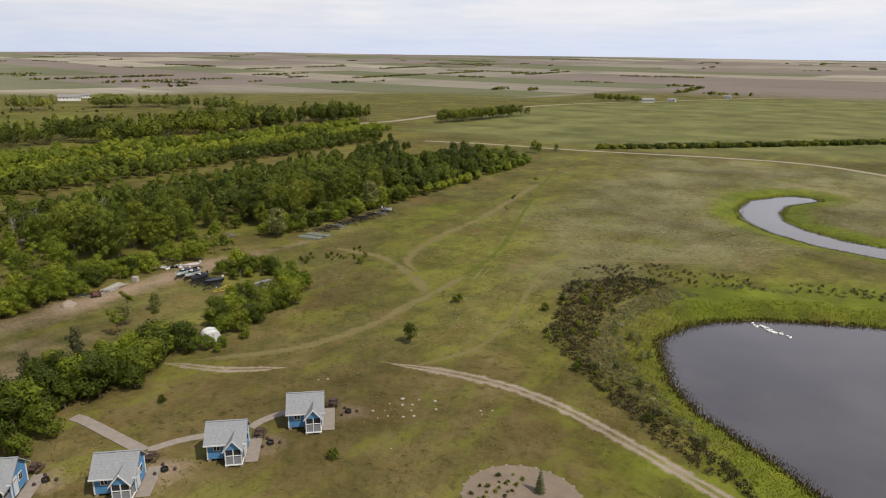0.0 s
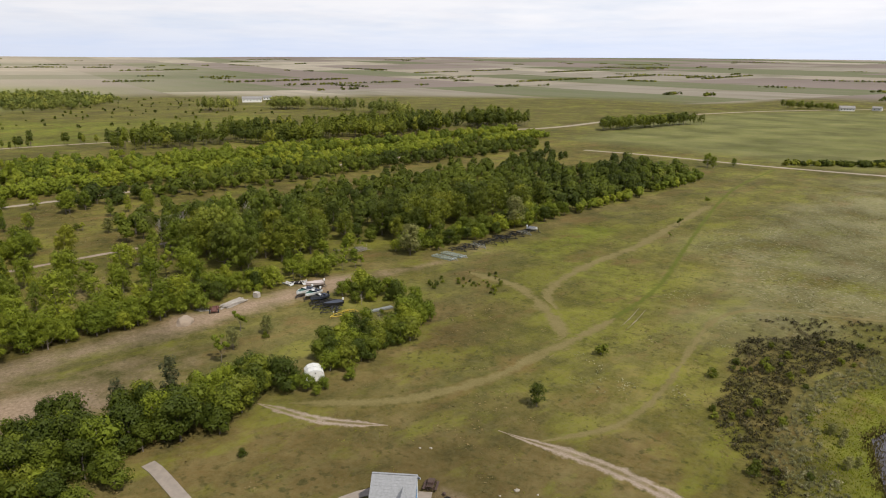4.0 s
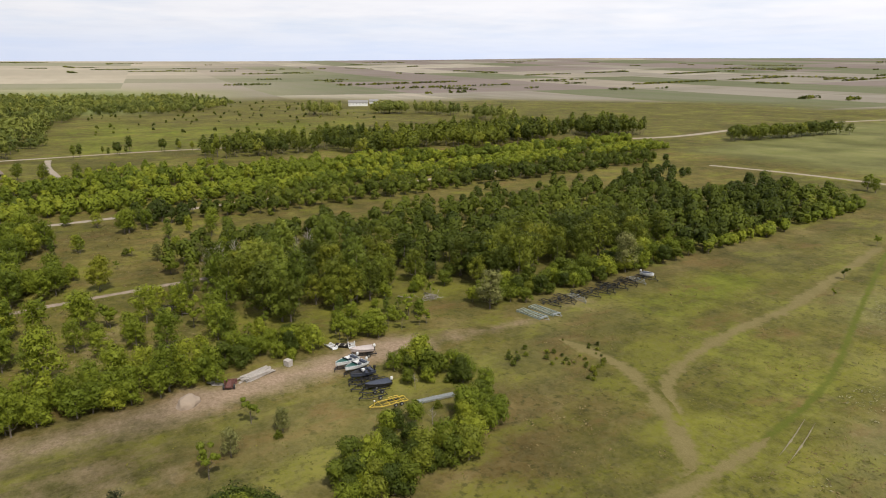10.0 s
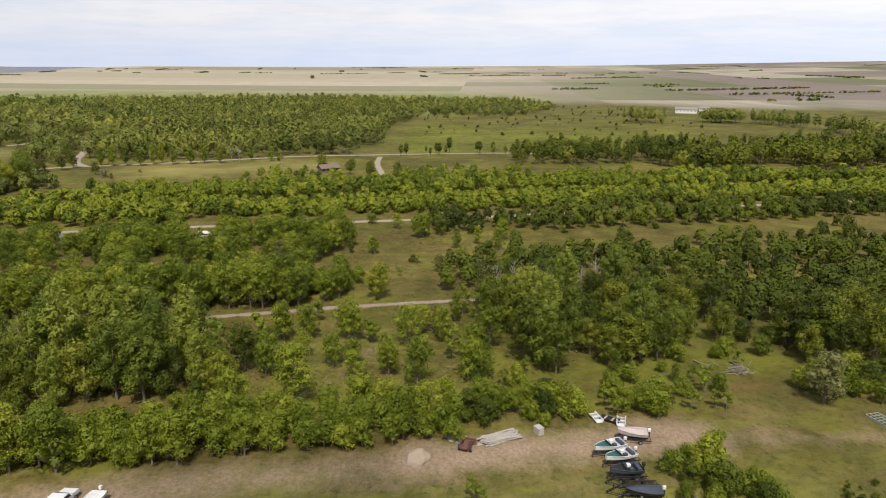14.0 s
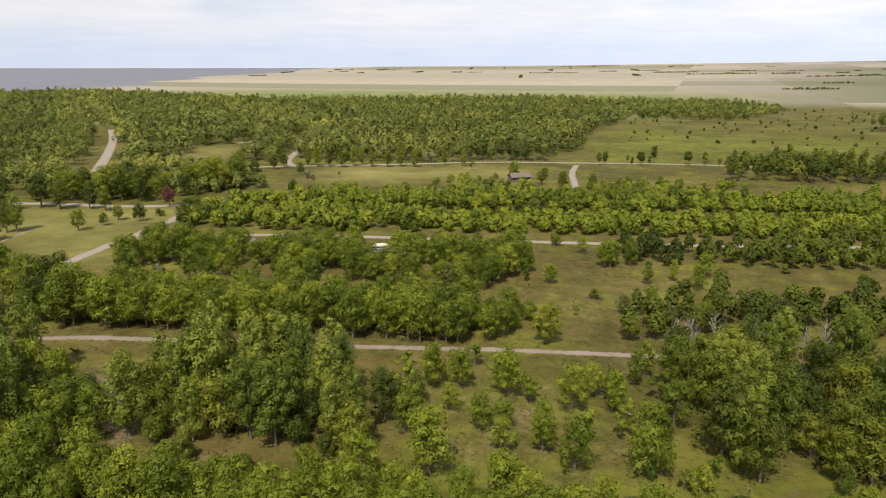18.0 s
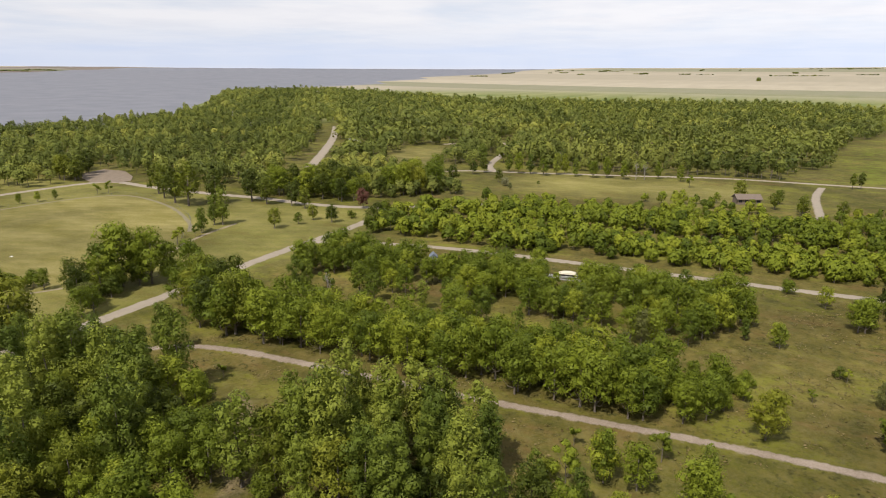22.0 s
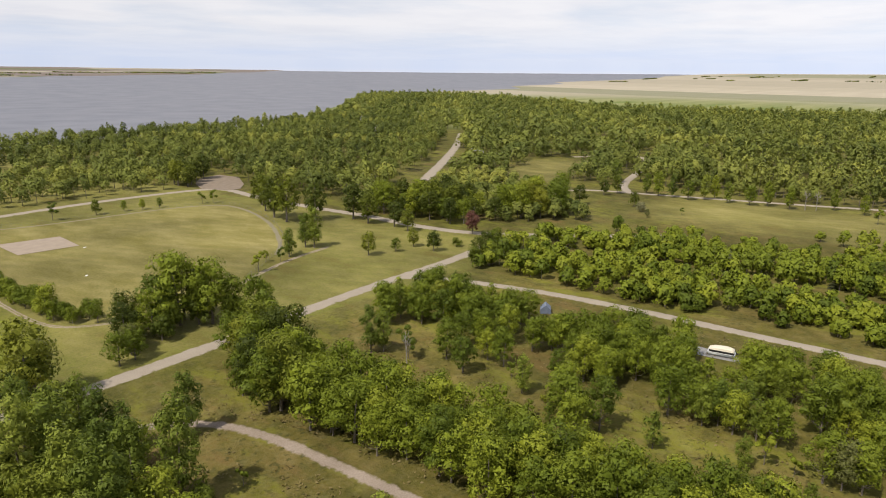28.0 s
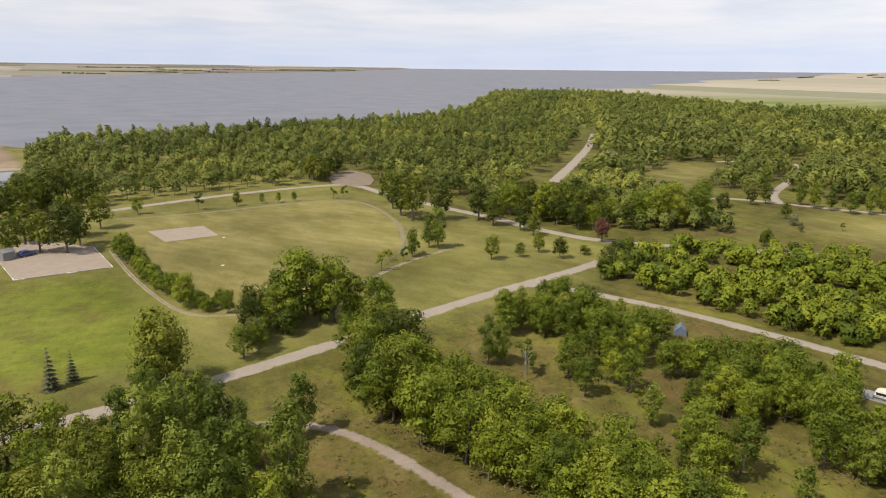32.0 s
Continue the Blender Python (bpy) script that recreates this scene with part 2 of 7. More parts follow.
def track_material(name, stone, stone2, core, ruts=False, broken=0.0):
    """Gravel or worn earth in the middle of a ribbon, grass creeping in from its edges."""
    m, n = material(name)
    p = n.put("ShaderNodeNewGeometry").outputs["Position"]
    grass, fine, mid = grass_color(n, p)
    grit = n.noise(p, 5.0, 4.0, 0.7)
    soil = n.ramp(n.math("ADD", n.math("MULTIPLY", grit, 0.5), n.math("MULTIPLY", mid, 0.5)), [(0.3, stone2), (0.65, stone)])
    across = n.attr("across").outputs["Fac"]
    e = n.math("ADD", across, n.math("MULTIPLY", n.math("SUBTRACT", n.noise(p, 0.8, 5.0, 0.65), 0.5), 1.1))
    if broken:
        e = n.math("ADD", e, n.math("MULTIPLY", n.math("SUBTRACT", n.noise(p, 0.11, 5.0, 0.7), 0.47), broken))
    c = n.mix(n.ramp(e, [(core, 0.0), (min(1.0, core + 0.3), 1.0)]), soil, grass)
    if ruts:
        c = n.mix(n.math("MULTIPLY", n.ramp(across, [(0.10, 0.85), (0.30, 0.0)]), n.ramp(n.noise(p, 0.5, 4.0), [(0.35, 0.3), (0.55, 1.0)])), c, grass)
    finish(n, c, 0.95, grit, 0.4, 0.08, **{"Specular IOR Level": 0.1})
    return m


def leaf_material(name, dark, light, accent, soft=0.3, stuff=False):
    m, n = material(name)
    dark, light, accent = [(c[0] * 1.07, c[1] * 0.98, c[2]) for c in (dark, light, accent)]
    info = n.put("ShaderNodeObjectInfo").outputs["Random"]
    island = n.put("ShaderNodeNewGeometry").outputs["Random Per Island"]
    tint = n.math("FRACT", n.math("ADD", info, n.attr("tint").outputs["Fac"])) if not stuff else n.attr("tint").outputs["Fac"]
    c = n.mix(n.ramp(tint, [(0.1, 0.0), (0.9, 1.0)]), dark, light)
    c = n.mix(n.math("MULTIPLY", n.ramp(tint, [(0.82, 0.0), (0.9, 1.0)]), 0.5), c, accent)
    c = n.mix(n.ramp(island, [(0.0, 0.12 if stuff else 0.34), (0.7, 0.0)]), c, tuple(v * 0.55 for v in dark))
    s = n.put("ShaderNodeBsdfPrincipled", {"Base Color": c, "Roughness": 0.6, "Specular IOR Level": 0.14})
    t = n.put("ShaderNodeBsdfTranslucent", {"Color": n.mix(0.5, c, light)})
    n.put("ShaderNodeOutputMaterial", {"Surface": n.put("ShaderNodeMixShader", {0: soft, 1: s.outputs[0], 2: t.outputs[0]}).outputs[0]})
    return m


PRAIRIE = ground_material()
GRAVEL = track_material("gravel", (0.31, 0.265, 0.215), (0.22, 0.185, 0.145), 0.72)
RUBBLE = track_material("gravelly_track", (0.31, 0.252, 0.205), (0.15, 0.115, 0.085), 0.42)
SANDY = track_material("sandy_two_track", (0.33, 0.268, 0.222), (0.15, 0.118, 0.07), 0.45, True)
WORN = track_material("worn_grass", (0.100, 0.112, 0.018), (0.062, 0.072, 0.010), 0.12)
FADED = track_material("faded_grass_strip", (0.22, 0.192, 0.135), (0.15, 0.132, 0.075), 0.45)
TRODDEN = track_material("trodden_grass", (0.178, 0.147, 0.066), (0.104, 0.088, 0.028), 0.24, False, 1.5)
LEAF_BUSH = leaf_material("bush_leaves", (0.096, 0.135, 0.012), (0.180, 0.230, 0.019), (0.225, 0.262, 0.024), 0.2)
LEAF_ASH = leaf_material("ash_leaves", (0.076, 0.110, 0.011), (0.185, 0.238, 0.020), (0.25, 0.285, 0.026), 0.2)
LEAF_POPLAR = leaf_material("poplar_leaves", (0.074, 0.110, 0.014), (0.170, 0.218, 0.026), (0.21, 0.25, 0.036), 0.2)
LEAF_DARK = leaf_material("dark_leaves", (0.043, 0.062, 0.008), (0.140, 0.172, 0.016), (0.20, 0.22, 0.024), 0.18)
LEAF_GREY = leaf_material("silver_leaves", (0.145, 0.160, 0.068), (0.25, 0.258, 0.135), (0.30, 0.30, 0.18), 0.2)
LEAF_SPRUCE = leaf_material("spruce_needles", (0.038, 0.048, 0.018), (0.075, 0.085, 0.036), (0.09, 0.10, 0.05), 0.1)
LEAF_RED = leaf_material("bronze_leaves", (0.14, 0.07, 0.05), (0.24, 0.125, 0.09), (0.25, 0.13, 0.1))
LEAF_YELLOW = leaf_material("yellow_green_leaves", (0.165, 0.195, 0.018), (0.265, 0.285, 0.032), (0.31, 0.31, 0.045), 0.3)
LEAF_WILLOW = leaf_material("willow_leaves", (0.105, 0.122, 0.032), (0.190, 0.205, 0.070), (0.23, 0.235, 0.10), 0.2)
LEAF_WOOD = leaf_material("young_wood_leaves", (0.034, 0.051, 0.006), (0.104, 0.138, 0.013), (0.145, 0.168, 0.02), 0.2, True)
LEAF_THICKET = leaf_material("thicket_leaves", (0.040, 0.060, 0.007), (0.118, 0.155, 0.014), (0.16, 0.185, 0.02), 0.16)
# far crowns: distance haze put into the colour as a greyer, bluer green
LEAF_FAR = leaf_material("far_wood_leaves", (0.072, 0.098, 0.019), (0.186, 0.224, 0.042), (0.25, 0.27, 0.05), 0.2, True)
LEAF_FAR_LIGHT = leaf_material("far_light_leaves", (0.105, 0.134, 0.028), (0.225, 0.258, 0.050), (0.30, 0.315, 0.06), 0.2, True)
BARK = plain("bark", (0.17, 0.14, 0.11), 0.95, scale=6.0, bump=0.6)
GREYWOOD = plain("dead_wood", (0.31, 0.275, 0.24), 0.9, scale=6.0, bump=0.5)


# ---- mesh helpers ----
def mesh_ob(name, verts, faces, mat, smooth=False):
    me = bpy.data.meshes.new(name)
    me.from_pydata([tuple(v) for v in verts], [], faces)
    me.materials.append(mat)
    if smooth:
        me.polygons.foreach_set("use_smooth", [True] * len(me.polygons))
    me.update()
    return me


def soup(name, verts, mat, corners=4, tint=None):
    """A mesh of loose faces with the same number of corners, from an array of their corners in turn."""
    verts = np.asarray(verts, np.float32)
    verts = verts.reshape(-1, verts.shape[-1])
    verts, soft_n = verts[:, :3], verts[:, 3:]
    count = len(verts) // corners
    me = bpy.data.meshes.new(name)
    me.vertices.add(len(verts))
    me.vertices.foreach_set("co", np.ascontiguousarray(verts).ravel())
    me.loops.add(len(verts))
    me.loops.foreach_set("vertex_index", np.arange(len(verts), dtype=np.int32))
    me.polygons.add(count)
    me.polygons.foreach_set("loop_start", np.arange(0, len(verts), corners, dtype=np.int32))
    me.materials.append(mat)
    if tint is not None:
        me.attributes.new("tint", "FLOAT", "POINT").data.foreach_set("value", np.repeat(np.asarray(tint, np.float32), corners))
    me.update(calc_edges=True)
    if soft_n.size:
        me.attributes.new("custom_normal", "FLOAT_VECTOR", "POINT").data.foreach_set("vector", np.ascontiguousarray(soft_n).ravel())
    return me


def thing(name, x, y, z=0.0, turn=0.0, label="", category="", group="", kind=""):
    ob = new(name)
    ob.empty_display_size = 0.2
    ob.matrix_world = pose(x, y, z, 0, 0, turn)
    return tagged(ob, label, category, group, kind)


def part(name, bm, mat, parent, label=""):
    """A bmesh or a mesh as one part under a thing or a part."""
    if isinstance(bm, bmesh.types.BMesh):
        me = bpy.data.meshes.new(name)
        bmesh.ops.recalc_face_normals(bm, faces=bm.faces)
        bm.to_mesh(me)
        bm.free()
        me.materials.append(mat)
    else:
        me = bm
    ob = new(name, me)
    ob.parent = parent
    return tagged(ob, label)


def single(name, me, label, category, kind="", group="", m=None):
    ob = new(name, me)
    if m is not None:
        ob.matrix_world = m
    return tagged(ob, label, category, group, kind)


def box(bm, x, y, z, sx, sy, sz, turn=None, bevel=0.0):
    """A box by its centre and size, with bevelled edges."""
    made = bmesh.ops.create_cube(bm, size=1.0, matrix=Matrix.Translation((x, y, z)) @ (turn or Matrix()) @ Matrix.Diagonal((sx, sy, sz, 1)))
    if bevel:
        edges = list({e for v in made["verts"] for e in v.link_edges})
        bmesh.ops.bevel(bm, geom=edges, offset=bevel, segments=1, affect="EDGES")
    return bm


def tube(points, radii, sides=6):
    """Corners and faces of a tapering tube along points."""
    verts, faces = [], []
    pts = [Vector(p) for p in points]
    for i, p in enumerate(pts):
        d = (pts[min(i + 1, len(pts) - 1)] - pts[max(i - 1, 0)]).normalized()
        a = d.cross(Vector((0.31, 0.95, 0.05))).normalized()
        b = d.cross(a)
        for k in range(sides):
            w_ = 2 * math.pi * k / sides
            verts.append(p + (a * math.cos(w_) + b * math.sin(w_)) * radii[i])
    for i in range(len(pts) - 1):
        for k in range(sides):
            l = (k + 1) % sides
            faces.append((i * sides + k, i * sides + l, (i + 1) * sides + l, (i + 1) * sides + k))
    faces.append(tuple(range((len(pts) - 1) * sides, len(pts) * sides)))
    return verts, faces


def tubes(name, list_of, mat, sides=6):
    verts, faces = [], []
    for points, radii in list_of:
        v, f = tube(points, radii, sides)
        faces += [tuple(i + len(verts) for i in face) for face in f]
        verts += v
    return mesh_ob(name, verts, faces, mat, True)


# ---- the lie of the land ----
def near_line(x, y, line):
    """Distance of points from a line of plan points."""
    best = np.full(np.shape(x), 1e9)
    for (ax, ay), (bx, by) in zip(line, line[1:]):
        dx, dy = bx - ax, by - ay
        k = np.clip(((x - ax) * dx + (y - ay) * dy) / (dx * dx + dy * dy + 1e-9), 0, 1)
        best = np.minimum(best, np.hypot(x - ax - k * dx, y - ay - k * dy))
    return best


def inside(x, y, ring):
    """Signed distance to a ring, positive inside."""
    hit = np.zeros(np.shape(x), bool)
    for (ax, ay), (bx, by) in zip(ring, ring[1:] + ring[:1]):
        if ay != by:
            hit ^= ((ay > y) != (by > y)) & (x < (bx - ax) * (y - ay) / (by - ay) + ax)
    d = near_line(x, y, ring + ring[:1])
    return np.where(hit, d, -d)


def soft(d, width):
    return np.clip(d / width * 0.5 + 0.5, 0, 1)


POND = [(-16, 91), (-15, 97), (-12.5, 102), (-8, 106.5), (0, 111), (8, 115), (26, 118), (38, 100), (36, 78), (24, 62), (12, 62), (7, 66), (3, 69), (-1, 71.5), (-6, 74.5), (-11, 80.5)]
RIVER = [(-21, 220), (-27, 208), (-26.5, 194), (-23, 183), (-16, 174), (-6.5, 167.5), (5, 164.5), (30, 160), (60, 166)]
SHORE_X = [-9000, -4500, -3430, -2150, -1330, -1100, -600, -411, -250, -140, -119, -60, 400, 9000]
SHORE_Y = [-1900, -1600, -1460, -1315, -1040, -1060, -640, -473, -436, -410, -432, -445, -470, -700]


def lake(x, y):
    """Positive inside the lake, in plan units; its far shore lies beyond."""
    d = np.interp(x, SHORE_X, SHORE_Y) - y
    az = np.degrees(np.arctan2(y - 40, -(x + 60)))
    far = np.interp(az, [-110, -86, -78, -71, -62, -54], [2000, 2150, 2380, 2700, 3100, 4200]) - np.hypot(x + 60, y - 40)
    return np.minimum(d * 0.75, far)


def land(x, y, water=False):
    """Height of the ground in metres at plan points."""
    x, y = np.asarray(x, float), np.asarray(y, float)
    r = np.hypot(x + 60, y - 40) * U
    az = np.degrees(np.arctan2(y - 40, -(x + 60)))        # 0: along -x, positive towards +y
    extra = np.interp(az, [-95, -85, -70, -60, -48, -30, -10, 5, 20, 40, 60, 75, 90, 110], [30, 30, 29, 27, 27, 26, 38, 46, 48, 68, 62, 50, 40, 35])
    extra = 24 + (extra - 24) * np.clip(-lake(x, y) / 160, 0, 1)
    rise = np.clip((r - 900) / 4000, 0, 1.1) ** 1.45 * (50 + (24 if water else extra))
    if water:
        return rise - 1.0
    z = rise + 0.03 * np.sin(x * 0.11 + 1.3) * np.cos(y * 0.093) * np.clip((3000 - r) / 2000, 0, 1)
    z = z - 3.2 * soft(inside(x, y, POND) + 1.0, 7.0)
    z = z - 2.6 * soft(5.0 - near_line(x, y, RIVER), 5.0)
    return z - 5.0 * soft(lake(x, y), 14.0)


def ground_z(x, y):
    return float(land(x / U, y / U))


def steps(lo, hi, step, far, grow=1.22):
    mid = list(np.arange(lo, hi + 0.01, step))
    out, d = [], step
    at = hi
    while at < far:
        d = min(d * grow, 150)
        at += d
        out.append(at)
    low, d, at = [], step, lo
    while at > -far:
        d = min(d * grow, 150)
        at -= d
        low.append(at)
    return np.array(low[::-1] + mid + out)


def grid_mesh(name, xs, ys, z, mat):
    nx, ny = len(xs), len(ys)
    gx, gy = np.meshgrid(xs * U, ys * U, indexing="ij")
    me = bpy.data.meshes.new(name)
    me.vertices.add(nx * ny)
    me.vertices.foreach_set("co", np.stack([gx, gy, z], -1).astype(np.float32).ravel())
    i = np.arange(nx * ny).reshape(nx, ny)
    quads = np.stack([i[:-1, :-1], i[1:, :-1], i[1:, 1:], i[:-1, 1:]], -1).reshape(-1)
    me.loops.add(len(quads))
    me.loops.foreach_set("vertex_index", quads.astype(np.int32))
    me.polygons.add(len(quads) // 4)
    me.polygons.foreach_set("loop_start", np.arange(0, len(quads), 4, dtype=np.int32))
    me.polygons.foreach_set("use_smooth", np.ones(len(quads) // 4, bool))
    me.materials.append(mat)
    me.update(calc_edges=True)
    return me


# lines of the plan, in plan units
MAIN_ROAD = [(-60, -57), (-94, -57.3), (-115, -57.6), (-141, -60.8), (-160, -63.7), (-180, -66), (-203, -67.5), (-226, -72)]
VAN_ROAD = [(-184, -66), (-189, -60), (-196, -40), (-199.5, -20), (-201, -5), (-203, 16), (-205.5, 45), (-210, 76), (-215, 104), (-221, 150), (-229, 200)]
WOOD_TRACK = [(-112, -46), (-120.7, -43), (-126.3, -37.5), (-129, -29), (-130.5, -18), (-133, 0), (-135, 15), (-138.5, 35), (-140.5, 52), (-142, 66)]
CROSS_ROAD = [(-262, -40), (-240, -64), (-226, -79.5), (-221, -98), (-221, -120), (-218, -135), (-214.5, -169), (-217, -194), (-205, -199), (-168, -198), (-133, -191), (-112, -184), (-90, -180)]
PARK_ROAD = [(-284, -157), (-291, -162), (-340, -197), (-404, -245), (-470, -300)]
PARK_TRACK = [(-262, -89), (-280, -97), (-300, -104), (-312, -98), (-319, -76), (-333, -37), (-349, 1), (-352, 40), (-357, 78), (-352, 140)]
WHITE_ROAD = [(-343, 36), (-320, 35), (-291, 38), (-276, 39.5)]
TWO_TRACK = [(-42, 60.3), (-40, 60.8), (-33, 63.2), (-27, 64.2), (-21.3, 64.1), (-15, 62.6), (-8.8, 60.6), (0, 57.5), (10, 54), (24, 47)]
FAR_ROAD = [(-196, 266), (-161, 276), (-126, 279), (-106, 283), (-58, 297), (-27, 298), (-4, 282), (30, 258)]
HIGHWAY = [(-300, 305), (-287, 328), (-287, 360), (-305, 441), (-306, 546), (-293, 651), (-236, 774), (-156, 934), (-40, 1010), (140, 1120)]
TRACK_A = [(-61, 46), (-57, 51), (-53, 57), (-51.5, 64), (-51.1, 70), (-52.5, 78), (-52.6, 86), (-54.3, 97), (-58, 114), (-67.4, 136), (-77, 159), (-92, 196), (-104, 232), (-112, 275)]
TRACK_B = [(-50.8, 78), (-53, 83.5), (-55, 86), (-58.8, 88.8), (-68.9, 94.5), (-75.7, 96.8), (-86, 95)]
TRACK_C = [(-57, 88), (-62, 91.5), (-67, 95.5), (-70, 100), (-72.4, 106.7), (-74.5, 114.8), (-76, 124), (-77.5, 138), (-82, 154), (-91, 190)]
TRACK_3 = [(-38, 61.5), (-34.5, 70), (-35.5, 79), (-39, 90), (-44.5, 106), (-44.5, 114), (-41, 119), (-31.6, 125), (-18, 134)]
YARD = [(-86, 8), (-90, 27), (-91, 41), (-92.5, 48), (-94.5, 63), (-95, 76), (-94, 94), (-97, 111), (-100.5, 146), (-108, 200), (-104, 237)]
FIELD = [(-131, -179), (-149, -174), (-175, -174), (-190, -172), (-204, -165), (-198, -134), (-184, -107), (-161, -88), (-129, -82), (-123, -91), (-121, -115), (-122, -142)]


def cover_of(x, y):
    """Dryness, lushness and bareness of the ground at plan points."""
    u = x + 0.12 * y
    east = soft(u + 88, 6)
    dry = 0.30 * east
    lush = 0.15 + 0 * x
    # meadow by the pond, green hollow and wet rim
    lush = np.maximum(lush, 0.95 * soft(16 - np.abs(inside(x, y, POND) + 9), 10))
    lush = np.maximum(lush, 1.0 * soft(15 - near_line(x, y, RIVER), 6))
    lush = np.maximum(lush, 0.7 * soft(13 - near_line(x, y, [(-55, 90), (-62, 112), (-80, 118)]), 8))
    lush = np.maximum(lush, 0.8 * soft(inside(x, y, [(-95, 112), (-76, 116), (-86, 152), (-102, 146)]), 6))
    lush = np.maximum(lush, 0.55 * soft(8 - near_line(x, y, TRACK_A[3:]), 8))
    lush = np.maximum(lush, 0.56 * soft(inside(x, y, [(-86, 82), (-62, 80), (-46, 92), (-44, 118), (-62, 160), (-84, 250), (-104, 250), (-96, 150)]), 8))
    lush = np.maximum(lush, 0.72 * soft(-u - 97, 2) * soft(u + 107, 2) * soft(y - 15, 6) * soft(96 - y, 5))
    for a, b, r in ((-67, 82, 6), (-70, 97, 5), (-88, 120, 10), (-70, 111, 5), (-97, 115, 6)):
        lush = np.maximum(lush, 0.78 * soft(r - np.hypot(x - a, y - b), 5))
    # dry ground round the cabins, worn yard along the wood
    dry = np.maximum(dry, 0.68 * soft(26 - near_line(x, y, [(-50, 22), (-40, 40), (-24, 54), (0, 44)]), 14))
    dry = np.maximum(dry, 0.34 * soft(9 - near_line(x, y, TRACK_3), 8))
    dry = np.maximum(dry, 0.55 * soft(9 - near_line(x, y, [(-62, 53), (-66, 62), (-70, 84)]), 6))
    dry = np.maximum(dry, 0.85 * soft(5.5 - near_line(x, y, [(-60, 62), (-65, 71), (-73, 78)]), 4))
    yard = 6.5 - near_line(x + 3, y, YARD)
    dry = np.maximum(dry, 0.52 * soft(yard, 5))
    dry = np.maximum(dry, 0.40 * soft(inside(x, y, [(-64, 30), (-72, 58), (-84, 60), (-92, 40), (-90, 4), (-70, 4)]), 8))
    bare = np.maximum(0.8 * soft(3.2 - near_line(x, y, YARD[:6]), 4), 0.5 * soft(2.0 - near_line(x, y, YARD[5:8]), 3))
    bare = np.maximum(bare, 0.46 * soft(inside(x, y, [(-68, 14), (-74, 48), (-88, 44), (-90, 4)]), 8))
    bare = np.maximum(bare, 0.95 * soft(inside(x, y, [(-71, 16), (-74, 31), (-79, 33), (-83, 22), (-79, 10)]), 7))
    for a, b in ((-36.3, 48.6), (-38.0, 39.5), (-42.1, 30.7), (-49.0, 23.4)):
        bare = np.maximum(bare, 0.62 * soft(2.4 - np.hypot(x - a, y - b), 1.4))
    # brown grass under the young wood
    wood = soft(-u - 100, 3) * soft(u + 192, 3) * soft(y + 50, 6) * soft(70 - y, 8)
    dry = np.maximum(dry, (0.36 + 0.12 * soft(20 - y, 14)) * wood)
    lush = np.maximum(lush, 0.52 * wood)
    bare = np.maximum(bare, 0.26 * soft(-u - 104, 2) * soft(u + 128, 3) * soft(y - 22, 4) * soft(62 - y, 4))
    bare = np.maximum(bare, 0.62 * soft(1.8 - near_line(x, y, [(-104, -3), (-113, -11), (-119, -18)]), 2))
    # fresh grass between the long belts
    belt = soft(-u - 133, 3) * soft(u + 300, 6) * soft(y + 56, 6) * soft(300 - y, 10)
    lush = np.maximum(lush, 0.60 * belt)
    dry = np.maximum(dry, 0.48 * belt)
    # brown scrub slope above the pond
    scrub = soft(inside(x, y, [(-33, 82), (-40, 101), (-34, 115), (-22, 116), (-22, 95), (-14, 73), (-6, 64), (-13, 63), (-24, 73)]), 5)
    lush = lush * (1 - 0.55 * scrub)
    dry = np.maximum(dry, 0.5 * scrub)
    # mown park, paler on the ball field
    park = soft(-60 - y, 4) * soft(u + 232, 4)
    lush = np.where(park > 0.5, 0.85, lush)
    dry = np.where(park > 0.5, 0.22, dry)
    field = soft(inside(x, y, FIELD), 3)
    dry = np.maximum(dry, 0.55 * field)
    lush = np.maximum(lush, 0.9 * soft(inside(x, y, [(-121, -90), (-119, -122), (-95, -124), (-80, -80), (-100, -66), (-118, -68)]), 6))
    lawn = soft(inside(x, y, [(-284, -66), (-286, 20), (-334, 14), (-318, -68)]), 4)
    meadow = soft(inside(x, y, [(-352, 42), (-360, 190), (-500, 260), (-560, 60), (-450, 30)]), 10)
    lush = np.maximum(lush, 0.75 * np.maximum(lawn, meadow))
    lush = np.maximum(lush, 0.12 * soft(inside(x, y, [(-100, 300), (-230, 300), (-290, 450), (-285, 640), (-120, 900), (300, 1100), (300, 430)]), 12))
    bare = np.maximum(bare, 0.9 * soft(inside(x, y, [(-119, -300), (-119, -440), (60, -450), (60, -300)]), 4))
    sage = np.maximum(0.15 + 0 * x, soft(inside(x, y, [(-46, 104), (-34, 112), (-28, 122), (-10, 140), (60, 200), (60, 290), (-86, 290), (-74, 150), (-46, 118)]), 14))
    sage = np.where((park > 0.5) | (u < -90), 0.0, sage)
    return np.clip(dry, 0, 1), np.clip(lush, 0, 1), np.clip(bare, 0, 1), sage


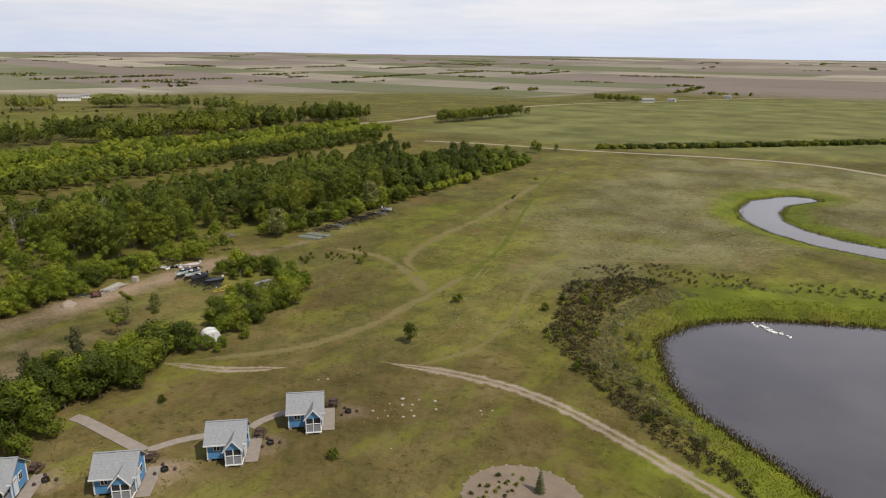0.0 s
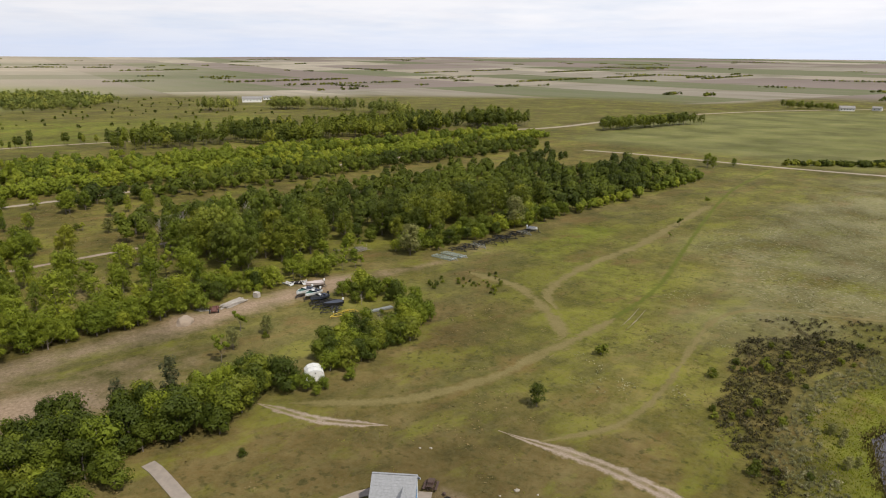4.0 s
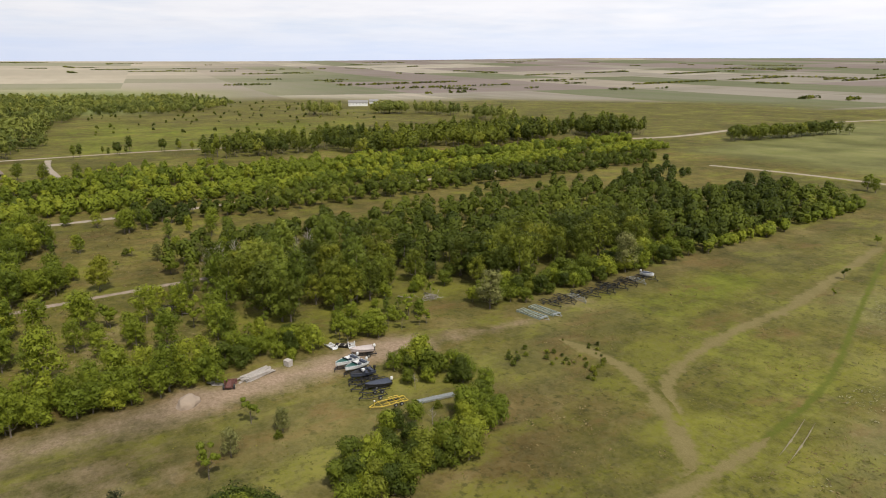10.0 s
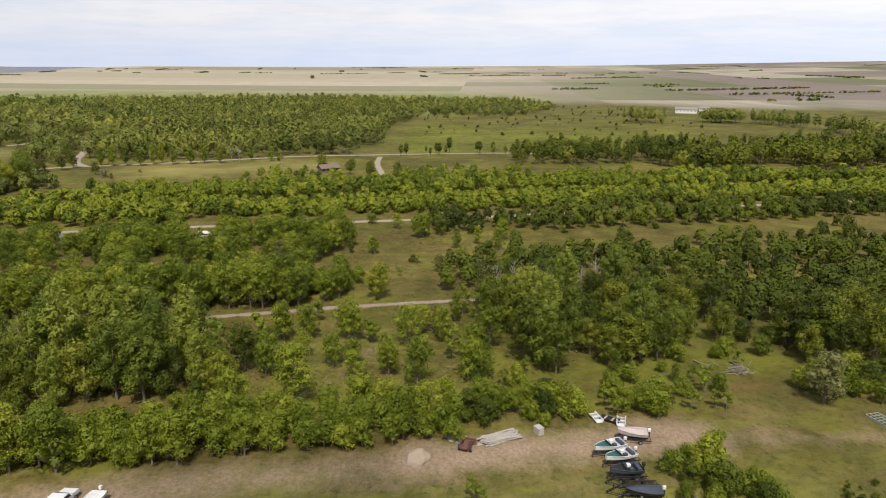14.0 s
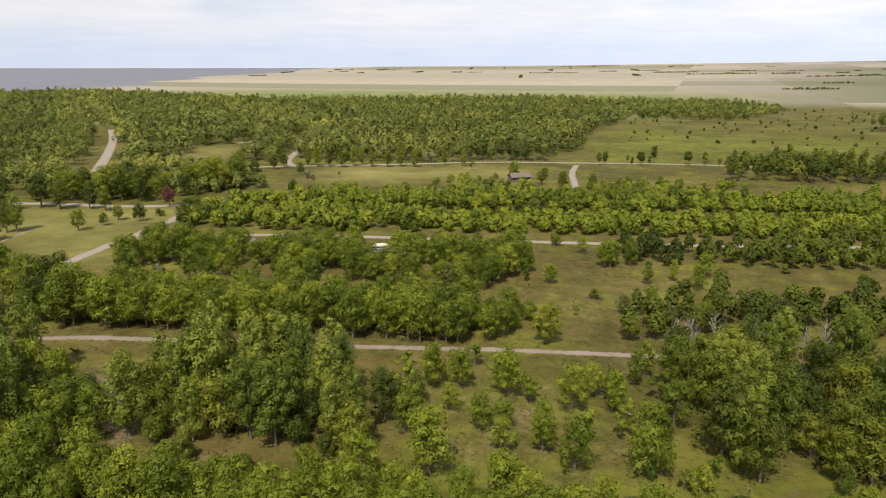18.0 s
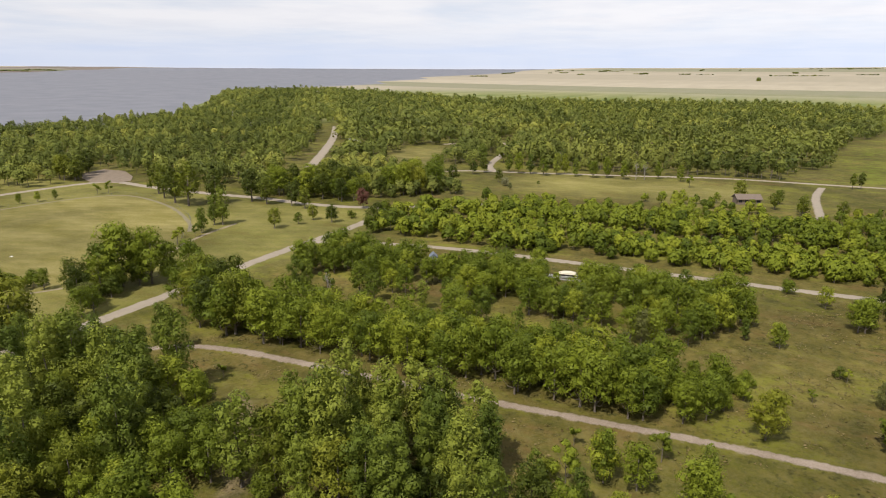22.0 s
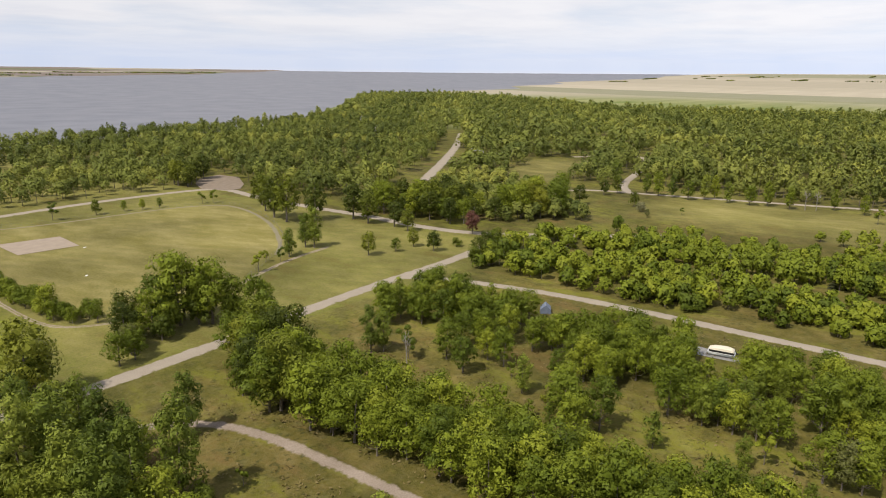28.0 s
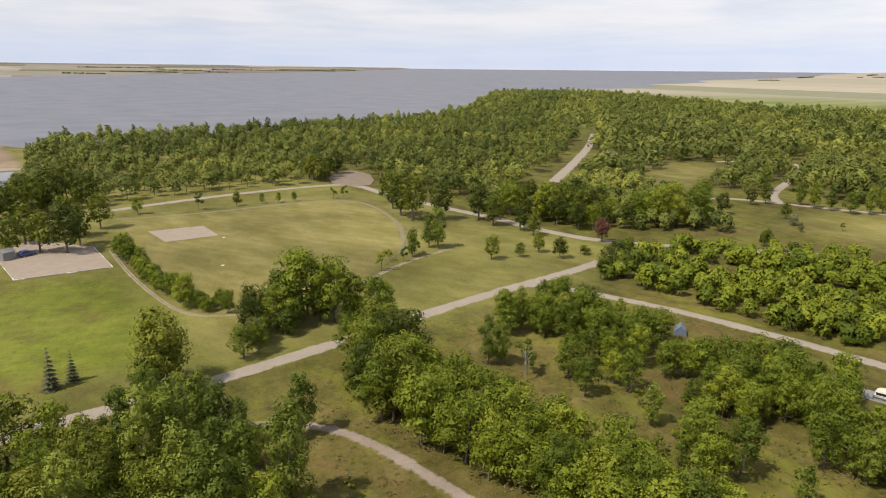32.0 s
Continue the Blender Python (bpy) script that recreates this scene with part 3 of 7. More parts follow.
def set_cover(me, x, y):
    col = np.stack(cover_of(x, y), -1)
    me.attributes.new("cover", "FLOAT_COLOR", "POINT").data.foreach_set("color", col.ravel().astype(np.float32))
    u = x + 0.12 * y
    mown = np.maximum(0.6 * soft(-60 - y, 4) * soft(u + 232, 4), 0.9 * soft(inside(x, y, FIELD), 3))
    mown = np.maximum(mown, 0.75 * soft(inside(x, y, [(-284, -66), (-286, 20), (-334, 14), (-318, -68)]), 4))
    mown = np.maximum(mown, 0.6 * soft(inside(x, y, [(-300, -127), (-337, -153), (-369, -167), (-400, -146), (-356, -125), (-328, -122), (-298, -116)]), 3))
    hay = 0.85 * soft(inside(x, y, [(-100, 300), (-230, 300), (-290, 450), (-285, 640), (-120, 900), (300, 1100), (300, 430)]), 12)
    me.attributes.new("hay", "FLOAT", "POINT").data.foreach_set("value", hay.astype(np.float32))
    mown = mown * (1 - 0.8 * soft(inside(x, y, [(-121, -90), (-119, -122), (-95, -124), (-80, -80), (-100, -66), (-118, -68)]), 6))
    me.attributes.new("mown", "FLOAT", "POINT").data.foreach_set("value", mown.astype(np.float32))


xs, ys = steps(-230, 40, 2.0, 3760), steps(-195, 240, 2.2, 3760)
gx, gy = np.meshgrid(xs, ys, indexing="ij")
me = grid_mesh("ground", xs, ys, land(gx, gy), PRAIRIE)
set_cover(me, gx.ravel(), gy.ravel())
far_r = np.hypot(gx + 60, gy - 40).ravel()
fu = (gx + 0.12 * gy).ravel()
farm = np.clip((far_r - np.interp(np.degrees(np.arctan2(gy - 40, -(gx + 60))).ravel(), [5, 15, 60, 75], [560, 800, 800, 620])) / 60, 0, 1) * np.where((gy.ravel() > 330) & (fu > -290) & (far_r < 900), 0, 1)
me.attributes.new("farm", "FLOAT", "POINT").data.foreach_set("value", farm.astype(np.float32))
far_az = np.degrees(np.arctan2(gy - 40, -(gx + 60))).ravel()
# stubble ends at the lake; the greyer crop colour beyond it imitates haze
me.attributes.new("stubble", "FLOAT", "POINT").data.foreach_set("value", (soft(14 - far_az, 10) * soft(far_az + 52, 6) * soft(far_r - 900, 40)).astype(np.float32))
me.attributes.new("sprout", "FLOAT", "POINT").data.foreach_set("value", (soft(12 - far_az, 8) * soft(np.interp(far_az, [-40, -20, -10, 8], [1420, 1290, 1200, 1150]) - far_r, 60)).astype(np.float32))
single("ground", me, "olive prairie grass with dry and bare patches, farmland beyond", "ground", "structure")


def water_material():
    m, n = material("lake_water")
    p = n.put("ShaderNodeNewGeometry").outputs["Position"]
    a = n.noise(n.put("ShaderNodeMapping", {"Vector": p, "Scale": (1, 0.5, 1), "Rotation": (0, 0, 0.6)}).outputs[0], 0.35, 4.0)
    b = n.noise(p, 0.02, 5.0)
    finish(n, n.ramp(b, [(0.35, (0.134, 0.137, 0.160)), (0.65, (0.174, 0.175, 0.198))]), 0.55, a, 0.5, 0.5, **{"Specular IOR Level": 0.12})
    return m


def pond_material():
    m, n = material("pond_water")
    p = n.put("ShaderNodeNewGeometry").outputs["Position"]
    finish(n, n.ramp(n.noise(p, 0.05, 4.0), [(0.35, (0.045, 0.040, 0.046)), (0.65, (0.070, 0.062, 0.068))]), 0.06, n.noise(p, 1.2, 3.0), 0.05, 0.1, **{"Specular IOR Level": 0.6})
    return m


LAKE, PONDW = water_material(), pond_material()
wx, wy = steps(-900, 300, 60, 3760, 1.3), steps(-1000, -330, 40, 3760, 1.3)
wy = wy[wy < -150]
wgx, wgy = np.meshgrid(wx, wy, indexing="ij")
single("lake", grid_mesh("lake", wx, wy, land(wgx, wgy, True) - 0.6, LAKE), "wide grey-blue lake with small waves", "lake", "structure")
px_, py_ = np.linspace(-22, 46, 18), np.linspace(56, 124, 18)
single("pond", grid_mesh("pond", px_, py_, np.full((18, 18), -1.5), PONDW), "still dark pond mirroring the clouds", "pond", "structure")
px_, py_ = np.linspace(-36, 70, 18), np.linspace(150, 228, 18)
single("river", grid_mesh("river", px_, py_, np.full((18, 18), -1.3), PONDW), "pale winding creek between grassy banks", "creek", "structure")


def smooth_line(line, step=2.0):
    """A plan line made smooth, in metres."""
    p = np.array(line, float) * U
    for _ in range(2):
        q = [p[0]]
        for a, b in zip(p, p[1:]):
            q += [a * 0.75 + b * 0.25, a * 0.25 + b * 0.75]
        p = np.array(q + [p[-1]])
    s = np.r_[0, np.cumsum(np.hypot(*np.diff(p, axis=0).T))]
    at = np.linspace(0, s[-1], max(2, int(s[-1] / step)))
    return np.stack([np.interp(at, s, p[:, 0]), np.interp(at, s, p[:, 1])], -1)


def ribbon(name, line, width, mat, label, category, lift=0.05, step=2.0, rough=0.05, fade=0.0):
    """A road or track laid on the ground along a plan line."""
    c = smooth_line(line, step)
    d = np.gradient(c, axis=0)
    d /= np.hypot(d[:, 0], d[:, 1])[:, None] + 1e-9
    side = np.stack([-d[:, 1], d[:, 0]], -1)
    rows = np.array([-1.0, -0.6, 0.0, 0.6, 1.0])
    rng = np.random.default_rng(len(c))
    wob = 1 + rough * rng.standard_normal((len(c), 1))
    if fade:
        k = np.arange(len(c)) * step
        wob *= np.clip(np.minimum(k, k[-1] - k) / fade, 0.08, 1)[:, None]
    pts = c[:, None] + side[:, None] * (rows * width / 2)[None, :, None] * wob[:, :, None]
    x, y = pts[..., 0] / U, pts[..., 1] / U
    z = land(x, y) + np.where(np.abs(rows) > 0.9, -0.02, lift)[None, :]
    i = np.arange(len(c) * 5).reshape(len(c), 5)
    faces = np.stack([i[:-1, :-1], i[:-1, 1:], i[1:, 1:], i[1:, :-1]], -1).reshape(-1, 4)
    me = mesh_ob(name, np.stack([pts[..., 0], pts[..., 1], z], -1).reshape(-1, 3), faces.tolist(), mat)
    me.attributes.new("across", "FLOAT", "POINT").data.foreach_set("value", np.tile(np.abs(rows), len(c)).astype(np.float32))
    set_cover(me, x.ravel(), y.ravel())
    return single(name, me, label, category, "structure")


ribbon("road_main", MAIN_ROAD, 4.7, GRAVEL, "pale gravel park road between mown verges", "road")
ribbon("road_camp", VAN_ROAD, 3.9, GRAVEL, "pale gravel camp road beside tree rows", "road", 0.09)
ribbon("road_cross", CROSS_ROAD, 5.4, GRAVEL, "pale gravel road past the ball field", "road", 0.13)
ribbon("road_park", PARK_ROAD, 7.0, GRAVEL, "wide pale gravel road into the trees", "road", 0.17)
ribbon("road_lawn", PARK_TRACK, 4.0, GRAVEL, "thin gravel road behind the lawn", "road", 0.21)
ribbon("road_loop", [(-317, -84), (-330, -94), (-360, -104), (-388, -113), (-417, -125), (-430, -138), (-419, -151), (-400, -160)], 5.0, GRAVEL, "thin gravel loop road through the trees", "road", 0.23)
ribbon("road_white", WHITE_ROAD, 3.8, GRAVEL, "short white gravel lane", "road", 0.25)
ribbon("track_wood", WOOD_TRACK, 3.3, RUBBLE, "sandy track along the tree belt", "track", 0.06, 1.2, 0.08)
ribbon("track_pond", TWO_TRACK, 3.6, SANDY, "rutted sandy two-track above the pond", "track", 0.06, 1.2, 0.08, 10.0)
ribbon("path_hedge", [(-121.5, -141), (-120.6, -115), (-122, -91), (-125, -84), (-132, -81)], 1.8, SANDY, "pale sandy path along the hedge", "path", 0.06, 1.2, 0.08)
ribbon("path_field", [(-158, -85.5), (-166, -90), (-175.6, -94.2), (-189.2, -97.3)], 2.2, SANDY, "pale worn path beside the ball field", "path", 0.06, 1.2, 0.1)
ribbon("strip_fence", [(-129.5, -176), (-149, -171.5), (-176, -172), (-191, -170), (-202, -163), (-196.5, -134), (-183, -108), (-176, -100)], 2.4, FADED, "faded grass strip under the outfield fence", "strip", 0.07, 1.5, 0.1)
ribbon("road_far", FAR_ROAD, 5.0, GRAVEL, "gravel road across the prairie", "road", 0.1)
ribbon("highway", HIGHWAY, 9.0, GRAVEL, "pale highway crossing the plain", "road", 0.15, 6.0)
for line, width, mat, lift in ((TRACK_A[:8], 5.2, TRODDEN, 0.10), (TRACK_A[6:], 4.0, WORN, 0.06), (TRACK_B, 6.4, TRODDEN, 0.08), (TRACK_C, 6.4, TRODDEN, 0.07), (TRACK_3, 3.0, TRODDEN, 0.05)):
    ribbon("track_grass", line, width, mat, "worn track through the meadow grass", "track", lift, 1.5, 0.08, 5.0)
for off in (0.0, 1.15):
    ribbon("track_marks", [(-51.6 + off, 94.5), (-52.8 + off, 98.5), (-54.7 + off, 103.8)], 0.34, FADED, "pale wheel mark worn into the meadow", "track", 0.12, 1.0, 0.3, 4.0)
ribbon("track_ruts", [(-63, 43.5), (-60.3, 44.8), (-56.3, 46.4), (-52.8, 49.2), (-50, 52)], 3.0, SANDY, "pale ruts leaving the hedge", "track", 0.07, 1.0, 0.08, 4.0)


# ---- trees ----
def leaves(rng, count, lobes, size, up=0.35, near=0.72, far=1.18, ruffle=0.38, whole=0.0):
    """Leaf sprays on the skins of lobes, rows of (x, y, z, radius, height factor): three corners each, with the clump's normal beside each corner."""
    lobes = np.asarray(lobes, float)
    k = rng.choice(len(lobes), count, p=lobes[:, 3] ** 2 / (lobes[:, 3] ** 2).sum())
    d = rng.standard_normal((count, 3))
    d[:, 2] += up
    d /= np.linalg.norm(d, axis=1)[:, None]
    r = lobes[k, 3] * rng.uniform(near, far, count)
    c = lobes[k, :3] + d * r[:, None] * np.stack([np.ones(count), np.ones(count), lobes[k, 4]], -1)
    nrm = d + rng.standard_normal((count, 3)) * ruffle + (0, 0, 0.12)
    nrm /= np.linalg.norm(nrm, axis=1)[:, None]
    a = np.cross(nrm, rng.standard_normal((count, 3)))
    a /= np.linalg.norm(a, axis=1)[:, None] + 1e-9
    b = np.cross(nrm, a)
    s = size * rng.uniform(0.55, 1.25, count)[:, None]
    tri = np.stack([c - a * s + b * s * 0.42, c - b * s * 0.85 + nrm * s * 0.25, c + a * s * 1.1 + b * s * 0.42], 1)
    soft_n = d * 0.7 + nrm * 0.45
    if whole:
        crown = c - (0, 0, lobes[:, 2].mean() * 0.8)
        crown /= np.linalg.norm(crown, axis=1)[:, None] + 1e-9
        soft_n = soft_n * (1 - whole) + crown * whole
    soft_n /= np.linalg.norm(soft_n, axis=1)[:, None]
    return np.concatenate([tri, np.repeat(soft_n[:, None], 3, 1)], -1)


def lobes_of(rng, kind, h, rad):
    """Lobes of a crown of height h and radius rad."""
    out = []
    if kind == "round":
        for i in range(22):
            t = (i + rng.uniform(0.0, 1.0)) / 22
            w_ = math.sin(math.pi * (0.22 + 0.68 * t)) ** 0.8 * rad * 0.68 * rng.uniform(0.45, 1.12)
            a = i * 2.4 + rng.uniform(-0.4, 0.4)
            out.append((w_ * math.cos(a), w_ * math.sin(a), h * (0.25 + 0.65 * t), rad * rng.uniform(0.2, 0.42), 0.8))
    elif kind == "tall":
        for i in range(24):
            t = i / 23
            w_ = math.sin(math.pi * (0.2 + 0.68 * t)) * rad * 0.68 * rng.uniform(0.35, 1.1)
            a = i * 2.4 + rng.uniform(-0.5, 0.5)
            out.append((w_ * math.cos(a), w_ * math.sin(a), h * (0.2 + 0.7 * t), rad * rng.uniform(0.24, 0.46) * (1.0 - 0.3 * t), 1.15))
    elif kind == "bush":
        for i in range(22):
            t = rng.uniform(0, 1)
            w_ = rad * 0.62 * rng.uniform(0.35, 1.1) * (1 - 0.5 * t)
            a = i * 2.4 + rng.uniform(-0.4, 0.4)
            out.append((w_ * math.cos(a), w_ * math.sin(a), h * (0.2 + 0.58 * t), rad * rng.uniform(0.16, 0.40), 0.85))
    elif kind == "dome":
        out.append((0, 0, h * 0.56, rad * 0.74, 0.44 * h / rad))
        for i in range(11):
            t = rng.uniform(0, 1)
            w_ = rad * 0.62 * (1 - 0.7 * t)
            a = i * 2.4 + rng.uniform(-0.5, 0.5)
            out.append((w_ * math.cos(a), w_ * math.sin(a), h * (0.30 + 0.58 * t), rad * rng.uniform(0.24, 0.46), 0.9))
    elif kind == "high":
        for i in range(14):
            t = (i + rng.uniform(0, 1)) / 14
            w_ = math.sin(math.pi * (0.25 + 0.65 * t)) * rad * 0.6 * rng.uniform(0.3, 1.1)
            a = i * 2.4 + rng.uniform(-0.5, 0.5)
            out.append((w_ * math.cos(a), w_ * math.sin(a), h * (0.36 + 0.58 * t), rad * rng.uniform(0.3, 0.5) * (1.0 - 0.3 * t), 1.3))
    elif kind == "airy":
        for i in range(8):
            t = rng.uniform(0, 1)
            w_ = rad * 0.75 * rng.uniform(0.4, 1.1)
            a = i * 2.4 + rng.uniform(-0.5, 0.5)
            out.append((w_ * math.cos(a), w_ * math.sin(a), h * (0.4 + 0.5 * t), rad * rng.uniform(0.22, 0.36), 0.8))
    return out


def wood_mesh(rng, lobes, h, thick, mat=None, limbs=7):
    """A tapered trunk with limbs that reach into the lobes."""
    top = h * 0.72
    lean = rng.uniform(-0.05, 0.05, 2) * h
    at = lambda k: (lean[0] * k * k, lean[1] * k * k, top * k - 0.15)
    rods = [([at(k) for k in (0, 0.08, 0.35, 0.7, 1.0)], [thick * 1.35, thick, thick * 0.8, thick * 0.5, thick * 0.16])]
    for l in lobes[:limbs]:
        k = min(0.9, max(0.18, (l[2] / top) * rng.uniform(0.35, 0.7)))
        s = Vector(at(k))
        e = Vector(l[:3])
        mid = s.lerp(e, 0.5) + Vector((0, 0, -0.06 * h))
        rods.append(([s, mid, e], [thick * 0.42, thick * 0.27, thick * 0.08]))
    return tubes("trunk", rods, mat or BARK, 5)


def tree_meshes(seed, kind, h, rad, count, size, mat, thick, limbs=7):
    rng = np.random.default_rng(seed)
    lobes = lobes_of(rng, kind, h, rad)
    fine = leaves(rng, int(count * 3.0), lobes, size * 0.39, 0.4, 0.84, 1.2, 0.27)
    core = leaves(rng, int(count * 0.3), lobes, size * 1.15, 0.2, 0.4, 0.82, 0.2)
    crown = soup("crown", np.concatenate([fine, core]), mat, 3)
    return wood_mesh(rng, lobes, h, thick, None, limbs), crown


def spruce_meshes(seed, h, rad, count, mat):
    rng = np.random.default_rng(seed)
    t = rng.uniform(0, 1, count) ** 1.4
    tier = np.round(t * 9) / 9 * 0.85 + t * 0.15
    a = rng.uniform(0, 2 * math.pi, count)
    w_ = rad * (1 - tier) * rng.uniform(0.25, 1.05, count) + 0.05
    c = np.stack([w_ * np.cos(a), w_ * np.sin(a), h * (0.07 + 0.92 * tier) - w_ * 0.28], -1)
    out = np.stack([np.cos(a), np.sin(a), np.full(count, -0.35)], -1)
    side = np.stack([-np.sin(a), np.cos(a), np.zeros(count)], -1)
    s = (0.12 + 0.22 * rad * (1 - tier * 0.7) * rng.uniform(0.6, 1.2, count))[:, None]
    q = np.stack([c - out * s, c + side * s * 0.5, c + out * s * 1.2, c - side * s * 0.5], 1)
    trunk = tubes("trunk", [([(0, 0, -0.1), (0, 0, h * 0.5), (0, 0, h * 0.97)], [0.05 * rad + 0.05, 0.04 * rad + 0.03, 0.015])], BARK, 6)
    return trunk, soup("crown", q, mat)


def dead_meshes(seed, h):
    rng = np.random.default_rng(seed)
    rods = [([(0, 0, -0.1), (0.1, 0.05, h * 0.5), (0.25, 0.1, h)], [0.17, 0.12, 0.03])]
    for i in range(16):
        k = rng.uniform(0.3, 0.95)
        s = Vector((0.2 * k, 0.08 * k, h * k))
        a = rng.uniform(0, 6.28)
        l = h * 0.2 * (1.15 - k) + 0.35
        e = s + Vector((math.cos(a) * l, math.sin(a) * l, l * rng.uniform(0.9, 1.7)))
        rods.append(([s, s.lerp(e, 0.5) + Vector((0, 0, -0.1)), e], [0.06, 0.04, 0.015]))
        f = e + Vector((math.cos(a + 0.7) * l * 0.4, math.sin(a + 0.7) * l * 0.4, l * 0.5))
        rods.append(([s.lerp(e, 0.6), f], [0.035, 0.012]))
    return tubes("trunk", rods, GREYWOOD, 4)


KINDS = {}


def kind_of(name, label, category, variants):
    """Meshes of one kind of tree: rows of (trunk, crown)."""
    KINDS[name] = (label, category, variants)


kind_of("ash_tree", "green ash tree with a rounded leafy crown", "tree", [tree_meshes(10 + i, "round", 8.0, 3.0, 820, 0.33, LEAF_ASH, 0.15) for i in range(5)])
kind_of("maple_tree", "bright green maple with a full rounded crown", "tree", [tree_meshes(20 + i, "round", 7.6, 3.1, 740, 0.34, LEAF_BUSH, 0.15) for i in range(5)])
kind_of("bush_tree", "low bright green bushy tree in a row", "tree", [tree_meshes(30 + i, "bush", 5.2, 3.0, 640, 0.33, LEAF_BUSH, 0.12) for i in range(5)])
kind_of("poplar_tree", "tall poplar with a narrow green crown", "tree", [tree_meshes(50 + i, "tall", 14.5, 3.6, 1200, 0.42, LEAF_POPLAR, 0.22) for i in range(5)])
kind_of("elm_tree", "dark green elm with a broad crown", "tree", [tree_meshes(70 + i, "round", 10.0, 4.0, 860, 0.41, LEAF_DARK, 0.24) for i in range(5)])
kind_of("young_tree", "thin young tree with a sparse crown", "tree", [tree_meshes(90 + i, "airy", 5.5, 1.7, 380, 0.28, LEAF_ASH, 0.08) for i in range(5)])
kind_of("slim_tree", "slim young poplar with an airy green crown", "tree", [tree_meshes(60 + i, "tall", 7.0, 1.9, 480, 0.30, LEAF_BUSH if i % 2 else LEAF_POPLAR, 0.09) for i in range(5)])
kind_of("thicket_tree", "dense green thicket tree leafy to the ground", "tree", [tree_meshes(40 + i, "bush", 5.0, 2.8, 680, 0.33, LEAF_THICKET, 0.11) for i in range(5)])
kind_of("park_elm", "dark green park elm with a broad crown", "tree", [tree_meshes(80 + i, "round", 10.0, 4.0, 420, 0.58, LEAF_DARK, 0.24, 0) for i in range(4)])
kind_of("shrub", "low leafy shrub in the grass", "shrub", [tree_meshes(110 + i, "bush", 1.7, 1.3, 150, 0.25, LEAF_DARK, 0.05) for i in range(4)])
kind_of("yellow_tree", "yellow-green maple in full leaf", "tree", [tree_meshes(130 + i, "round", 7.5, 2.9, 1100, 0.33, LEAF_YELLOW, 0.14) for i in range(2)])
kind_of("bronze_tree", "bronze-red leafed ornamental tree", "tree", [tree_meshes(140, "round", 7.0, 2.8, 900, 0.33, LEAF_RED, 0.14)])
kind_of("silver_tree", "pale grey-green willow tree", "tree", [tree_meshes(150 + i, "round", 7.0, 2.6, 800, 0.3, LEAF_WILLOW, 0.12) for i in range(2)])
kind_of("sage_bush", "round silvery white-leaved bush on the lawn", "shrub", [tree_meshes(158, "bush", 4.0, 3.0, 500, 0.33, LEAF_GREY, 0.1)])
kind_of("pine_tree", "dark bushy pine at the edge of the hedge", "pine", [tree_meshes(155 + i, "tall", 8.0, 2.0, 500, 0.3, LEAF_SPRUCE, 0.12) for i in range(2)])
kind_of("spruce", "dark conical spruce with drooping boughs", "spruce", [spruce_meshes(160 + i, 8.0, 1.35, 800, LEAF_SPRUCE) for i in range(3)])
kind_of("dead_tree", "bare grey dead tree", "dead tree", [(dead_meshes(170 + i, 7.5), None) for i in range(4)])
TREE_RNG = np.random.default_rng(7)


def plant(name, x, y, scale=1.0, label="", group=""):
    """One tree at a plan point."""
    base, category, variants = KINDS[name]
    k = int(TREE_RNG.integers(len(variants)))
    s = scale * TREE_RNG.uniform(0.85, 1.18)
    ob = thing(name, x * U, y * U, ground_z(x * U, y * U), TREE_RNG.uniform(0, 360), label or base, category, group)
    ob.scale = (s * TREE_RNG.uniform(0.9, 1.1), s * TREE_RNG.uniform(0.9, 1.1), s)
    trunk, crown = variants[k]
    part("trunk", trunk, BARK, ob)
    if crown:
        part("crown", crown, None, ob)
    return ob


def stand(rows, group):
    """Trees of a known height: rows of (kind, plan x, plan y, height in metres)."""
    for name, x, y, h in rows:
        ob = plant(name, x, y, 1.0, group=group)
        s = h / HEIGHTS[name]
        ob.scale = (s * TREE_RNG.uniform(0.95, 1.1), s * TREE_RNG.uniform(0.95, 1.1), s)


HEIGHTS = {"ash_tree": 8.0, "maple_tree": 7.6, "bush_tree": 5.0, "thicket_tree": 5.0, "slim_tree": 7.0, "poplar_tree": 14.5, "elm_tree": 10.0, "park_elm": 10.0, "young_tree": 5.6, "shrub": 1.7, "yellow_tree": 7.5, "bronze_tree": 7.0, "silver_tree": 7.0, "spruce": 8.0, "pine_tree": 8.0, "dead_tree": 8.0, "sage_bush": 4.0}


def lumps(x, y, f=0.09, s=0.0):
    """A smooth uneven field over the plan, about -1.6 to 1.6."""
    return np.sin(x * f + s) * np.cos(y * f * 1.13 + 2 * s) + 0.6 * np.sin((x + y) * f * 1.9 + s)


def scatter(rng, ring, gap, keep=None):
    """Plan points spread evenly over a ring, about gap units apart."""
    ring = [tuple(p) for p in ring]
    p = np.array(ring)
    lo, hi = p.min(0), p.max(0)
    gx_, gy_ = np.meshgrid(np.arange(lo[0], hi[0], gap), np.arange(lo[1], hi[1], gap), indexing="ij")
    pts = np.stack([gx_.ravel(), gy_.ravel()], -1) + rng.uniform(-0.45, 0.45, (gx_.size, 2)) * gap
    ok = inside(pts[:, 0], pts[:, 1], ring) > 0
    if keep is not None:
        ok &= keep(pts[:, 0], pts[:, 1])
    return pts[ok]


